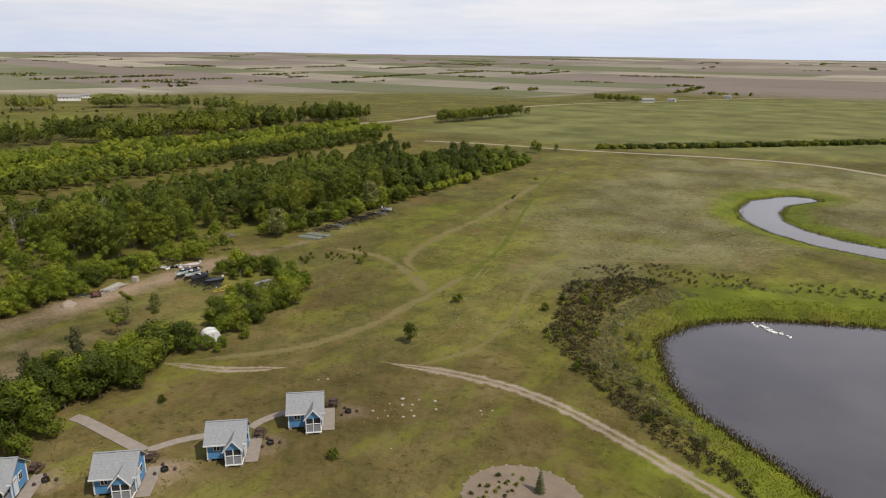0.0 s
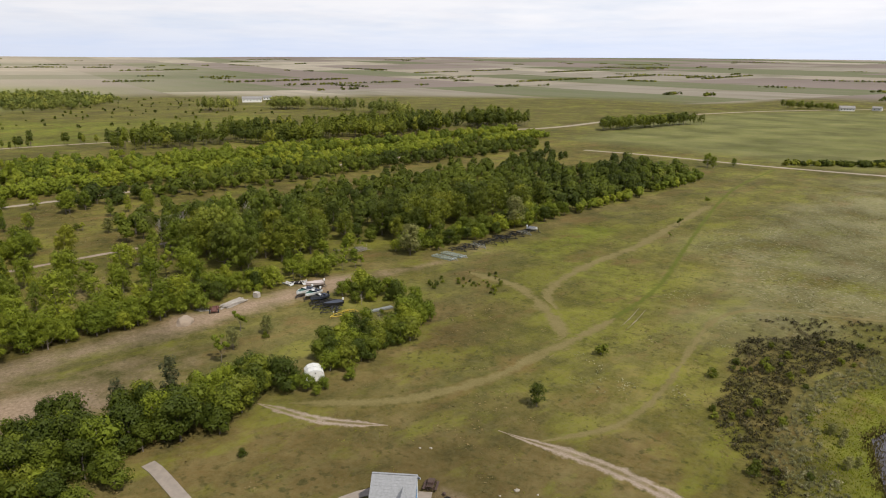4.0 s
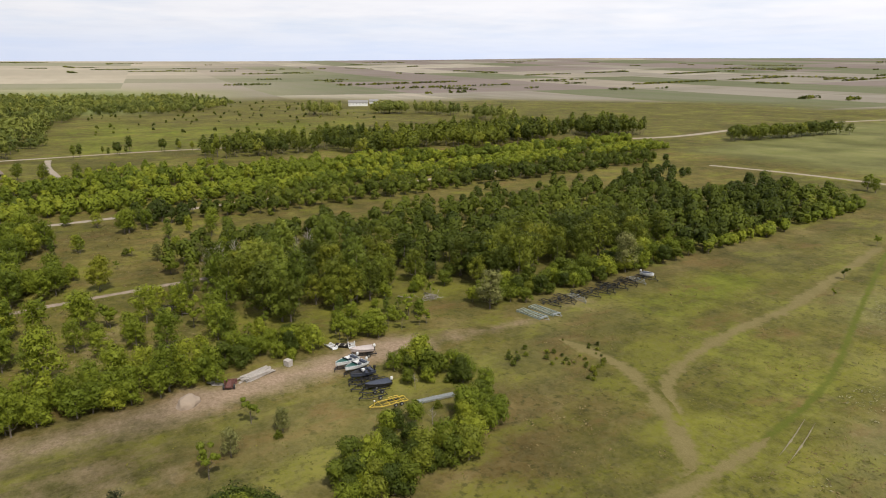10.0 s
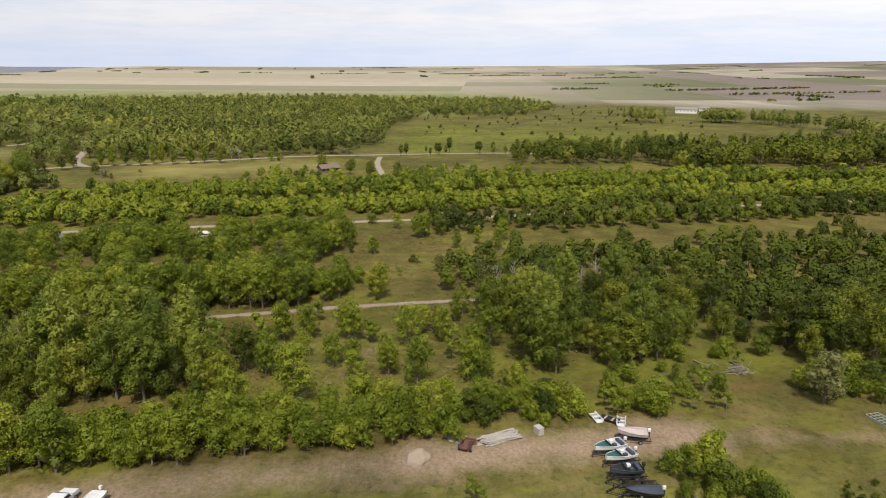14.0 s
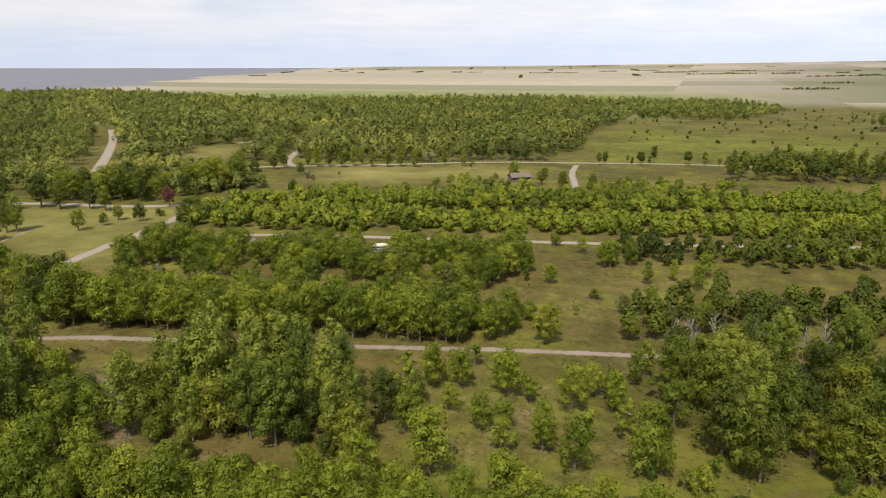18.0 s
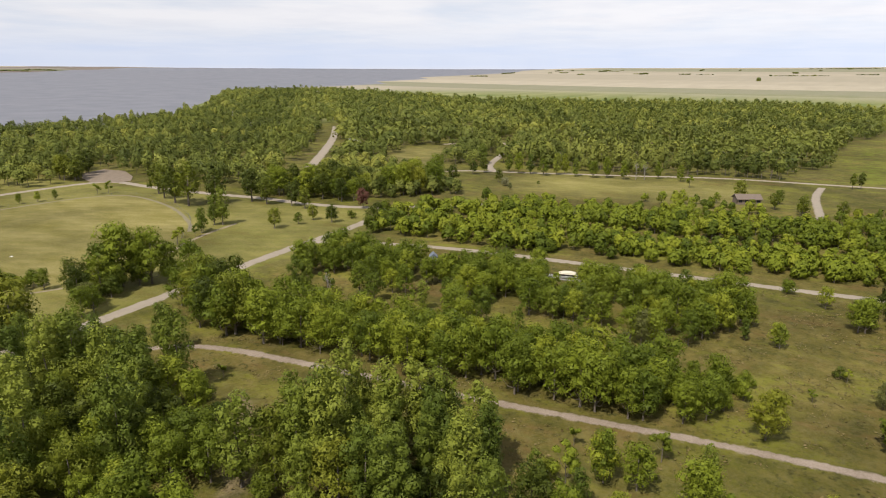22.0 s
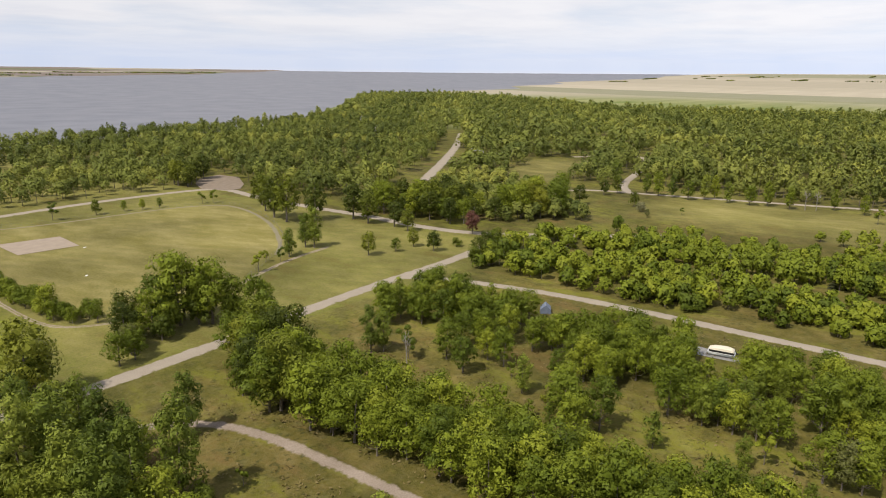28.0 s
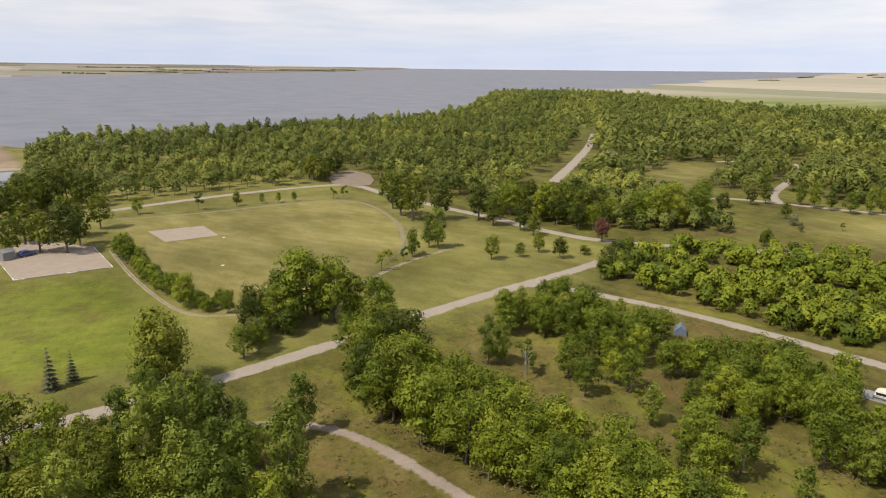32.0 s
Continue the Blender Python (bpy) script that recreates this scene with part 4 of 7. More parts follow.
def strip(u0, u1, y0, y1):
    """A ring between two lines along the tree rows (u = x + 0.12 y) and two plan ys."""
    return [(u0 - 0.12 * y0, y0), (u1 - 0.12 * y0, y0), (u1 - 0.12 * y1, y1), (u0 - 0.12 * y1, y1)]


def grove(ring, gap, names, low=0.85, high=1.15, keep=None, seed=1, group="trees of the wood"):
    """Single trees over a ring."""
    rng = np.random.default_rng(seed)
    for x, y in scatter(rng, ring, gap, keep):
        plant(names[int(rng.integers(len(names)))], x, y, rng.uniform(low, high), group=group)


def woods(name, label, ring, gap, models, low=0.85, high=1.15, keep=None, seed=1):
    """Far trees as one mesh of leaf sprays with their stems; models are rows of (kind, height, radius, sprays, size)."""
    rng = np.random.default_rng(seed)
    pts = scatter(rng, ring, gap, keep)
    base = []
    for kind, h, rad, count, size in models:
        for v in range(3):
            lobes = lobes_of(rng, kind, h, rad)
            base.append(np.concatenate([leaves(rng, int(count * 1.6), lobes, size * 0.64, 0.5, 0.86, 1.1, 0.25, 0.6), leaves(rng, int(count * 0.3), lobes, size * 1.25, 0.3, 0.5, 0.9, 0.25, 0.6)]))
    quads, tints, stems = [], [], []
    zs = land(pts[:, 0], pts[:, 1])
    for (x, y), z in zip(pts, zs):
        q = base[int(rng.integers(len(base)))]
        a, s = rng.uniform(0, 6.283), rng.uniform(low, high)
        c, d = math.cos(a) * s, math.sin(a) * s
        turned = np.empty_like(q)
        turned[..., 0] = q[..., 0] * c - q[..., 1] * d + x * U
        turned[..., 1] = q[..., 0] * d + q[..., 1] * c + y * U
        turned[..., 2] = q[..., 2] * s + z
        turned[..., 3] = (q[..., 3] * c - q[..., 4] * d) / s
        turned[..., 4] = (q[..., 3] * d + q[..., 4] * c) / s
        turned[..., 5] = q[..., 5]
        quads.append(turned)
        tints.append(np.full(len(q), np.clip(0.45 + 0.27 * lumps(x, y, 0.031, 1.0) + 0.16 * lumps(x, y, 0.11, 2.0) + rng.normal(0, 0.13), 0.02, 0.98)))
        h = q[..., 2].max() * s * 0.6
        w_ = 0.12 * s + 0.03
        for ax, ay in ((w_, 0), (0, w_)):
            stems.append([(x * U - ax, y * U - ay, z - 0.1), (x * U + ax, y * U + ay, z - 0.1), (x * U + ax * 0.4, y * U + ay * 0.4, z + h), (x * U - ax * 0.4, y * U - ay * 0.4, z + h)])
    return quads, tints, stems


def wood_stuff(name, label, mat, *made):
    quads = np.concatenate([np.concatenate(m[0]) for m in made if m[0]])
    tints = np.concatenate([np.concatenate(m[1]) for m in made if m[1]])
    stems = np.concatenate([np.array(m[2]) for m in made if m[2]])
    ob = thing(name, 0, 0, 0, 0, label, "woods", "", "stuff")
    part("foliage", soup("foliage", quads, mat, 3, tints), None, ob)
    part("stems", soup("stems", stems, BARK, 4), None, ob)
    return len(quads)


# ---- planting: front hedge, woods, belts, park ----
u_of = lambda x, y: x + 0.12 * y
clear = lambda x, y: (near_line(x, y, WOOD_TRACK) > 2.2) & (near_line(x, y, VAN_ROAD) > 3.0) & (near_line(x, y, MAIN_ROAD) > 3.6) & (near_line(x, y, CROSS_ROAD) > 3.6) & (near_line(x, y, PARK_ROAD) > 4.5) & (near_line(x, y, WHITE_ROAD) > 4.0) & (near_line(x, y, PARK_TRACK) > 3.0)

# bushy hedge along the yard
grove(strip(-97, -90.5, -8, 25), 2.2, ["bush_tree", "maple_tree", "bush_tree"], 0.86, 1.12, seed=11, group="hedge along the yard")
grove(strip(-97, -90, 25, 50), 2.2, ["bush_tree", "bush_tree", "maple_tree"], 0.66, 0.98, seed=31, group="hedge along the yard")
grove(strip(-97.5, -92, 50, 64), 2.2, ["bush_tree", "thicket_tree", "bush_tree"], 0.7, 1.0, lambda x, y: near_line(x, y, YARD) > 2.2, seed=39, group="hedge along the yard")
grove(strip(-96.5, -90.5, 60, 84), 2.5, ["bush_tree", "young_tree", "bush_tree"], 0.55, 0.85, lambda x, y: lumps(x, y, 0.3) > -0.9, seed=12, group="hedge along the yard")
grove(strip(-97, -88.5, 93, 150), 2.45, ["thicket_tree", "bush_tree", "thicket_tree"], 0.72, 1.05, seed=13, group="edge of the wood")
grove(strip(-105, -97.5, 52, 92), 4.2, ["slim_tree", "bush_tree", "young_tree"], 0.5, 0.85, lambda x, y: lumps(x, y, 0.25, 0.4) > -0.5, seed=45)
# poplars and thick young wood
grove(strip(-121, -103.5, -6, 26), 3.6, ["poplar_tree", "elm_tree", "poplar_tree"], 0.75, 1.05, lambda x, y: (y < 17) | (u_of(x, y) > -112), seed=14)
grove([(-98, -46), (-113, -42), (-118.5, -34), (-116, -20), (-106, -4), (-92, -6), (-84, -30)], 3.5, ["elm_tree", "maple_tree", "maple_tree", "poplar_tree", "ash_tree"], 0.85, 1.1, lambda x, y: clear(x, y) & (near_line(x, y, [(-106, -5), (-118, -16)]) > 2.2) & (np.hypot(x + 116.5, y + 30.5) > 4.2), seed=15)
grove(strip(-128, -112, -34, -12), 4.4, ["young_tree"], 0.4, 0.7, lambda x, y: clear(x, y) & (lumps(x, y, 0.3, 1) > 0.6), seed=46)
grove(strip(-106, -66, -52, -4), 4.2, ["maple_tree", "elm_tree", "thicket_tree"], 0.8, 1.05, lambda x, y: (lumps(x, y, 0.14, 2.0) > -0.6) & (x < -66), seed=16)
grove(strip(-122, -100, -30, 24), 5.2, ["thicket_tree"], 0.55, 0.95, lambda x, y: clear(x, y) & (near_line(x, y, [(-104, -3), (-113, -11), (-119, -18)]) > 2.5) & (u_of(x, y) > -120), seed=47, group="undergrowth of the wood")
# thin growth on brown grass
grove(strip(-128, -103, 22, 60), 4.9, ["slim_tree", "maple_tree", "slim_tree", "young_tree", "ash_tree"], 0.7, 1.2, lambda x, y: lumps(x, y, 0.21, 0.5) > -0.5, seed=17)
# dark wood behind the yard
grove(strip(-131, -104, 58, 84), 3.6, ["elm_tree", "thicket_tree", "elm_tree", "elm_tree", "poplar_tree"], 0.75, 1.0, seed=18)
grove(strip(-126, -104, 84, 96), 4.4, ["elm_tree", "thicket_tree"], 0.75, 1.1, seed=19)
grove(strip(-112, -97, 96, 150), 3.8, ["elm_tree", "thicket_tree", "elm_tree"], 0.8, 1.1, seed=20)
grove(strip(-138, -130, 56, 80), 2.9, ["dead_tree"], 0.6, 0.95, seed=21, group="dead trees of the wood")
grove([(-228, -84), (-224, -118), (-236, -134), (-262, -128), (-252, -100)], 5.6, ["park_elm", "park_elm", "maple_tree"], 0.9, 1.15, clear, 37, "trees along the road")
# belt behind the track
grove(strip(-147, -136, -44, 29), 2.75, ["ash_tree", "maple_tree", "maple_tree"], 0.98, 1.28, clear, seed=22, group="tree belt along the track")
grove(strip(-150, -139, -54, -40), 3.8, ["maple_tree", "elm_tree"], 0.95, 1.2, lambda x, y: clear(x, y) & (near_line(x, y, MAIN_ROAD) > 5), seed=23, group="tree belt along the track")
grove(strip(-147, -137.5, 29, 36), 3.0, ["maple_tree", "bush_tree"], 0.75, 1.0, clear, seed=49, group="tree belt along the track")
grove(strip(-153, -146, 28, 40), 3.0, ["bush_tree"], 0.45, 0.8, seed=48, group="tree belt along the track")
# glade with few trees, then the belt beside the camp road
grove(strip(-163, -148, -38, 30), 6.2, ["young_tree", "slim_tree", "shrub"], 0.6, 0.9, lambda x, y: lumps(x, y, 0.2, 1.5) > 0.45, seed=24, group="trees of the glade")
stand([("slim_tree", -158, -16, 7.5), ("maple_tree", -157.5, -9.5, 8.5), ("ash_tree", -154.5, -7, 9.5), ("maple_tree", -152.5, -4.5, 8.0), ("ash_tree", -156.5, -3.5, 9.0), ("slim_tree", -157, 3, 6.5), ("slim_tree", -166, 5, 7.2), ("slim_tree", -167, 11, 6.8), ("ash_tree", -163, 19, 8.2), ("maple_tree", -163.5, 22.5, 7.6), ("ash_tree", -166, 27, 7.6), ("slim_tree", -160, 12, 5.5)], "trees of the glade")
grove(strip(-185, -165, -52, 35), 2.8, ["slim_tree", "maple_tree", "ash_tree", "maple_tree"], 0.88, 1.18, lambda x, y: (lumps(x, y, 0.17, 0.7) > -0.85) & (np.hypot(x + 189, y + 1) > 6) & (near_line(x, y, [(-189, -1.5), (-176, 3)]) > 2.8) & (np.hypot(x + 186.5, y + 32) > 3.2) & ~((u_of(x, y) > -171) & (lumps(x, y, 0.3, 2) < 0)), seed=25, group="trees beside the camp road")
stand([("slim_tree", -172, 39, 5.6), ("ash_tree", -186, 49, 8.0), ("maple_tree", -188, 54, 7.0), ("slim_tree", -176, 57, 6.5), ("ash_tree", -174, 66, 7.0), ("slim_tree", -179, 62, 6.0), ("maple_tree", -183, 68, 6.5), ("young_tree", -164, 48, 3.0), ("slim_tree", -173, 34, 5.0), ("bush_tree", -151, 31, 3.8), ("bush_tree", -153, 36, 3.2),
       ("silver_tree", -158, 52, 4.6), ("silver_tree", -153, 59, 5.2), ("bush_tree", -158, 65, 4.6), ("bush_tree", -166, 57, 4.0), ("silver_tree", -161, 70, 5.0)], "trees of the glade")

# single trees that stand out, area by area
stand([("yellow_tree", -142.5, 40.5, 8.3), ("ash_tree", -172.9, 38.6, 5.3), ("young_tree", -155.2, 44.4, 2.6), ("bush_tree", -152.1, 33.7, 5.5), ("silver_tree", -162.9, 20.8, 7.5), ("maple_tree", -186.4, 50, 8.0),
       ("shrub", -165.3, 47.1, 2.2), ("ash_tree", -196, 44, 5.5), ("bush_tree", -202, 37.5, 4.2), ("ash_tree", -247, 46, 9.5), ("spruce", -234, -17, 7.6), ("spruce", -239, 2, 6.4)], "single trees")
stand([("young_tree", -121.5, 24.8, 7.0), ("ash_tree", -125.3, 27.2, 7.3), ("young_tree", -126.3, 31.2, 6.2), ("maple_tree", -124.4, 37.4, 7.0), ("young_tree", -123, 40, 5.2), ("ash_tree", -126.8, 47.8, 6.0), ("maple_tree", -125.5, 50.2, 5.6),
       ("ash_tree", -115.4, 35.4, 6.3), ("maple_tree", -112.3, 42.8, 6.0), ("maple_tree", -102.1, 25.9, 8.1), ("maple_tree", -105.4, 32, 10.0), ("bush_tree", -105.2, 39.5, 5.7), ("ash_tree", -116.3, 55.3, 5.3), ("maple_tree", -119.6, 74.6, 5.2)], "trees of the wood")
stand([("poplar_tree", -110.2, 4.7, 18.0), ("poplar_tree", -112.5, 1.5, 15.5), ("poplar_tree", -119.8, 8.5, 14.5), ("poplar_tree", -117.5, 6.5, 13.0), ("poplar_tree", -120.4, 15.6, 13.8), ("poplar_tree", -119, 17.5, 11.5)], "poplars of the wood")
stand([("poplar_tree", -113.5, -40.1, 11.5), ("poplar_tree", -111.4, -45.7, 11.0), ("poplar_tree", -108.2, -47.6, 12.0), ("slim_tree", -115.6, -39.2, 8.6), ("poplar_tree", -112.6, -42.9, 12.6), ("poplar_tree", -109.4, -50.6, 9.6), ("slim_tree", -114.6, -36.4, 8.0), ("dead_tree", -114.8, -42.0, 7.0), ("maple_tree", -108.8, -44.2, 9.0)], "poplars of the wood")
stand([("elm_tree", -112.3, -59.5, 15.0), ("thicket_tree", -113.6, -61.5, 9.0), ("thicket_tree", -111.6, -60.5, 8.0), ("poplar_tree", -122.3, -37.9, 11.0), ("spruce", -100.5, -67.8, 7.8), ("spruce", -103.2, -68.9, 5.9), ("poplar_tree", -153.2, -40.8, 10.3), ("poplar_tree", -154.6, -39.5, 9.0), ("dead_tree", -153.8, -33.6, 6.5),
       ("young_tree", -155.5, -35, 7.0), ("elm_tree", -171.4, -43.2, 9.5), ("maple_tree", -174, -42, 7.6), ("ash_tree", -159.3, -30.8, 8.8), ("ash_tree", -157.5, -26, 7.5)], "single trees")
stand([("ash_tree", -138.7, -72.3, 17.5), ("ash_tree", -135.5, -73, 13.0), ("ash_tree", -142.8, -69.2, 15.0), ("elm_tree", -140.5, -74.5, 14.0), ("elm_tree", -131.2, -75.2, 9.6), ("ash_tree", -133.6, -71, 10.5), ("ash_tree", -146, -68, 11.0), ("maple_tree", -124.8, -62.9, 7.0),
       ("silver_tree", -127.8, -66, 6.5), ("maple_tree", -127.3, -63.5, 6.4), ("elm_tree", -128.8, -70.5, 9.0), ("maple_tree", -148, -63.8, 11.5), ("ash_tree", -151, -66, 9.0), ("thicket_tree", -136, -70, 7.5), ("thicket_tree", -141, -70.5, 7.5), ("thicket_tree", -131, -72, 6.5), ("thicket_tree", -145, -66.5, 7.0), ("thicket_tree", -138, -75, 7.0), ("thicket_tree", -129, -67.5, 6.0), ("maple_tree", -143.5, -73, 12.0), ("thicket_tree", -133.5, -68, 6.0)], "clump beside the ball field")
stand([("elm_tree", -133.2, -35, 13.5), ("elm_tree", -133.6, -41, 10.8), ("maple_tree", -132.8, -28.4, 12.0), ("ash_tree", -136.5, -45.5, 12.0), ("elm_tree", -140, -50.5, 12.5), ("maple_tree", -144, -54, 10.0), ("ash_tree", -137.5, -39, 12.5), ("ash_tree", -134.6, -22.5, 10.5)], "tree belt along the track")
stand([("poplar_tree", -176.9, -96.2, 9.3), ("poplar_tree", -186.3, -99.2, 14.0), ("poplar_tree", -185, -101, 11.5), ("young_tree", -165.1, -90.4, 6.5), ("young_tree", -178.5, -97.6, 7.0), ("park_elm", -190.7, -84.3, 7.6), ("ash_tree", -197.6, -82.3, 4.7), ("park_elm", -204.1, -82.8, 6.0),
       ("park_elm", -204.4, -76.2, 6.6), ("shrub", -212, -75.5, 3.2), ("bronze_tree", -224.7, -81.2, 8.4), ("bush_tree", -208.5, -80, 4.2)], "trees of the park lawn")
stand([("park_elm", -199.1, -129.3, 18.0), ("park_elm", -205.9, -124.8, 15.0), ("park_elm", -214.8, -118.5, 14.5), ("park_elm", -214, -111, 12.0), ("park_elm", -216.2, -102.5, 9.8), ("park_elm", -215, -96, 8.2), ("park_elm", -200, -137, 15.5), ("park_elm", -203.5, -147, 15.0),
       ("park_elm", -208, -156, 14.0), ("maple_tree", -226.5, -118, 13.0), ("maple_tree", -229, -108, 12.0), ("park_elm", -234.8, -105.8, 14.5), ("park_elm", -240, -102, 12.5), ("ash_tree", -247.4, -97.6, 9.0), ("ash_tree", -251.2, -90.5, 10.7), ("maple_tree", -270, -92.4, 13.5)], "trees along the road")
stand([("maple_tree", -251, -84.5, 14.0), ("yellow_tree", -256, -81, 12.5), ("maple_tree", -263, -79, 13.0), ("maple_tree", -268, -83, 14.0), ("yellow_tree", -257, -87, 14.5), ("maple_tree", -252, -91, 13.0)], "trees along the road")
stand([("maple_tree", -277.4, -87.6, 14.5), ("maple_tree", -273, -96, 12.0), ("park_elm", -245, -108, 12.0), ("maple_tree", -238, -114, 13.0), ("ash_tree", -231, -125, 13.0), ("park_elm", -238, -92, 9.0), ("park_elm", -243, -88, 9.5), ("ash_tree", -232, -97, 10.0), ("park_elm", -283, -84, 9.0)], "trees along the road")
stand([("park_elm", -113, -143.4, 15.0), ("park_elm", -116.5, -149, 13.0), ("park_elm", -108, -147, 13.0), ("park_elm", -102.2, -148, 11.8), ("park_elm", -96, -152, 12.0), ("park_elm", -106, -158, 14.0), ("park_elm", -116, -160, 14.0), ("park_elm", -124, -166, 13.0), ("ash_tree", -121.8, -130.4, 7.5),
       ("ash_tree", -136.5, -180.3, 7.0), ("young_tree", -153.1, -177.3, 7.0), ("park_elm", -164.9, -177.2, 6.4), ("ash_tree", -173, -176.8, 4.6), ("ash_tree", -178, -175.5, 4.8), ("ash_tree", -183, -174.6, 4.4), ("young_tree", -196, -172, 5.5), ("young_tree", -199, -170.5, 6.0)], "trees of the park")
stand([("ash_tree", -131, 259, 7.6), ("ash_tree", -128, 258, 6.4), ("ash_tree", -125, 268, 4.8), ("young_tree", -81.5, 158.6, 3.5), ("young_tree", -91.5, 188.8, 3.8), ("young_tree", -77.1, 147.7, 2.0), ("elm_tree", -43, 67.2, 3.8), ("shrub", -34.5, 89.4, 1.8), ("shrub", -47.2, 84.2, 2.2), ("silver_tree", -105.8, 127.9, 9.8),
       ("silver_tree", -101.5, 93.8, 8.5), ("silver_tree", -144, 77, 4.6), ("bush_tree", -93.2, 77, 2.7), ("young_tree", -105.9, 152, 3.9)], "single trees")
stand([("sage_bush", -286, -63.5, 4.2), ("park_elm", -292, -69, 7.0), ("silver_tree", -279, -58, 3.5), ("park_elm", -290, 26, 7.0), ("ash_tree", -300, 26, 6.4), ("ash_tree", -291, 9, 4.8), ("park_elm", -304, 14, 8.5), ("maple_tree", -287, 20, 4.2), ("park_elm", -284, 34, 8.0), ("park_elm", -283, 44, 7.5), ("young_tree", -290, -52, 3.4)], "trees along the road")
grove([(-166, -90), (-178, -96), (-181, -103), (-168, -95)], 3.8, ["young_tree"], 0.5, 0.8, seed=32, group="row beside the ball field")
grove([(-124, -92), (-121.5, -116), (-122, -140), (-124.5, -140), (-124.5, -116), (-127.5, -92), (-131, -84), (-128, -82)], 2.0, ["bush_tree", "maple_tree", "bush_tree"], 0.62, 0.98, seed=33, group="hedge round the ball field")
grove([(-128, -196), (-98, -176), (-92, -152), (-72, -150), (-72, -215), (-130, -215)], 6.2, ["park_elm"], 1.0, 1.5, lambda x, y: clear(x, y), seed=34, group="trees of the park")
grove([(-206, -201), (-240, -222), (-232, -232), (-204, -214)], 5.5, ["park_elm"], 1.0, 1.3, lambda x, y: near_line(x, y, [(-214, -200), (-232, -222)]) > 6, seed=38, group="trees of the park")

stand([("thicket_tree", -203.5, -62.5, 6.0), ("elm_tree", -206.5, -64, 7.5), ("thicket_tree", -209, -61.5, 6.2), ("elm_tree", -211, -65.5, 7.6), ("maple_tree", -214.5, -66, 7.0), ("thicket_tree", -205, -58.5, 5.2), ("bush_tree", -208, -55.5, 5.0), ("elm_tree", -217, -67, 7.0)], "end of the planted belt")

stand([("slim_tree", -319, -78, 10.5), ("slim_tree", -318, -73, 12.0), ("slim_tree", -318.5, -68, 11.0), ("ash_tree", -318, -62, 9.5), ("slim_tree", -322, -58, 12.5), ("slim_tree", -326, -56, 11.5), ("slim_tree", -322, -50, 10.0), ("ash_tree", -323, -43, 9.0), ("slim_tree", -325, -38, 11.5), ("slim_tree", -324.5, -31, 10.5), ("dead_tree", -327, -27, 8.5), ("dead_tree", -328, -24, 8.0), ("slim_tree", -333, -20, 9.5), ("young_tree", -318, -5, 7.0), ("slim_tree", -331, -11, 9.0), ("park_elm", -312, -86, 8.0), ("park_elm", -306, -88, 7.5), ("slim_tree", -335, -99, 13.0)], "row of trees along the lawn")

# hedge island beside the yard, low hedge near the cabins
grove([(-62, 52), (-64, 60), (-66, 68), (-71, 75), (-78, 78), (-88, 77), (-88, 71.5), (-81, 72), (-77, 66), (-73, 59), (-69, 53)], 1.95, ["bush_tree", "thicket_tree", "bush_tree", "thicket_tree"], 0.56, 1.05, lambda x, y: (np.hypot(x + 79.5, y - 71) > 4.2) & (near_line(x, y, [(-80, 71), (-72, 67.5)]) > 2.5) & (near_line(x, y, [(-64.6, 51.5), (-58, 48.5)]) > 2.0), seed=40, group="bushes round the boat yard")
grove([(-58.5, 38), (-61.5, 45), (-65, 50.5), (-69, 49), (-69.5, 38), (-69, 30), (-71, 20), (-63, 6), (-58, 20), (-60, 30)], 2.4, ["thicket_tree", "thicket_tree", "thicket_tree", "bush_tree"], 0.85, 1.3, lambda x, y: np.hypot(x + 64.5, y - 51.4) > 3.2, seed=41, group="hedge behind the cabins")
for x, y, s in ((-62.4, 49.4, 0.5), (-61.6, 51.0, 0.42), (-63.4, 48.2, 0.6), (-61.5, 54.6, 0.5), (-60.6, 49.6, 0.35)):
    plant("bush_tree", x, y, s, group="bushes round the boat yard")
stand([("bush_tree", -88.6, 70.2, 3.6), ("thicket_tree", -86.2, 71.2, 3.8), ("bush_tree", -90.3, 72.4, 3.0), ("thicket_tree", -84.2, 69.9, 3.0), ("bush_tree", -92.2, 76, 3.4), ("dead_tree", -82.9, 70.2, 2.6), ("dead_tree", -77.5, 73.7, 2.4), ("shrub", -82.2, 74.7, 1.9), ("young_tree", -85.4, 74.8, 3.4), ("dead_tree", -74.5, 67.8, 2.8), ("dead_tree", -70.6, 57.2, 3.2), ("dead_tree", -71.8, 60.0, 2.9), ("shrub", -77.2, 70.0, 1.5), ("dead_tree", -83.9, 73.0, 2.3)], "bushes round the boat yard")
stand([("young_tree", -84.5, 50.9, 4.4), ("silver_tree", -81, 53.3, 3.8), ("silver_tree", -78.9, 47.4, 4.2), ("young_tree", -76.1, 44.7, 5.2), ("shrub", -80, 52.5, 1.4)], "single trees")
stand([("pine_tree", -70.5, 31, 5.6), ("pine_tree", -70, 36.5, 7.2), ("thicket_tree", -56.6, 27, 5.0), ("thicket_tree", -56, 22, 5.2), ("thicket_tree", -57, 17, 5.0), ("thicket_tree", -54.6, 23.6, 4.0), ("thicket_tree", -54.8, 18.6, 4.4), ("thicket_tree", -55.4, 14, 5.0), ("thicket_tree", -52.4, 13.4, 4.4)], "hedge behind the cabins")
grove([(-86.5, 86), (-86, 96), (-81, 99), (-72.5, 91), (-79, 82)], 1.35, ["shrub"], 0.22, 0.62, lambda x, y: lumps(x, y, 0.4, 1) > -0.1, seed=42, group="shrubs of the meadow")
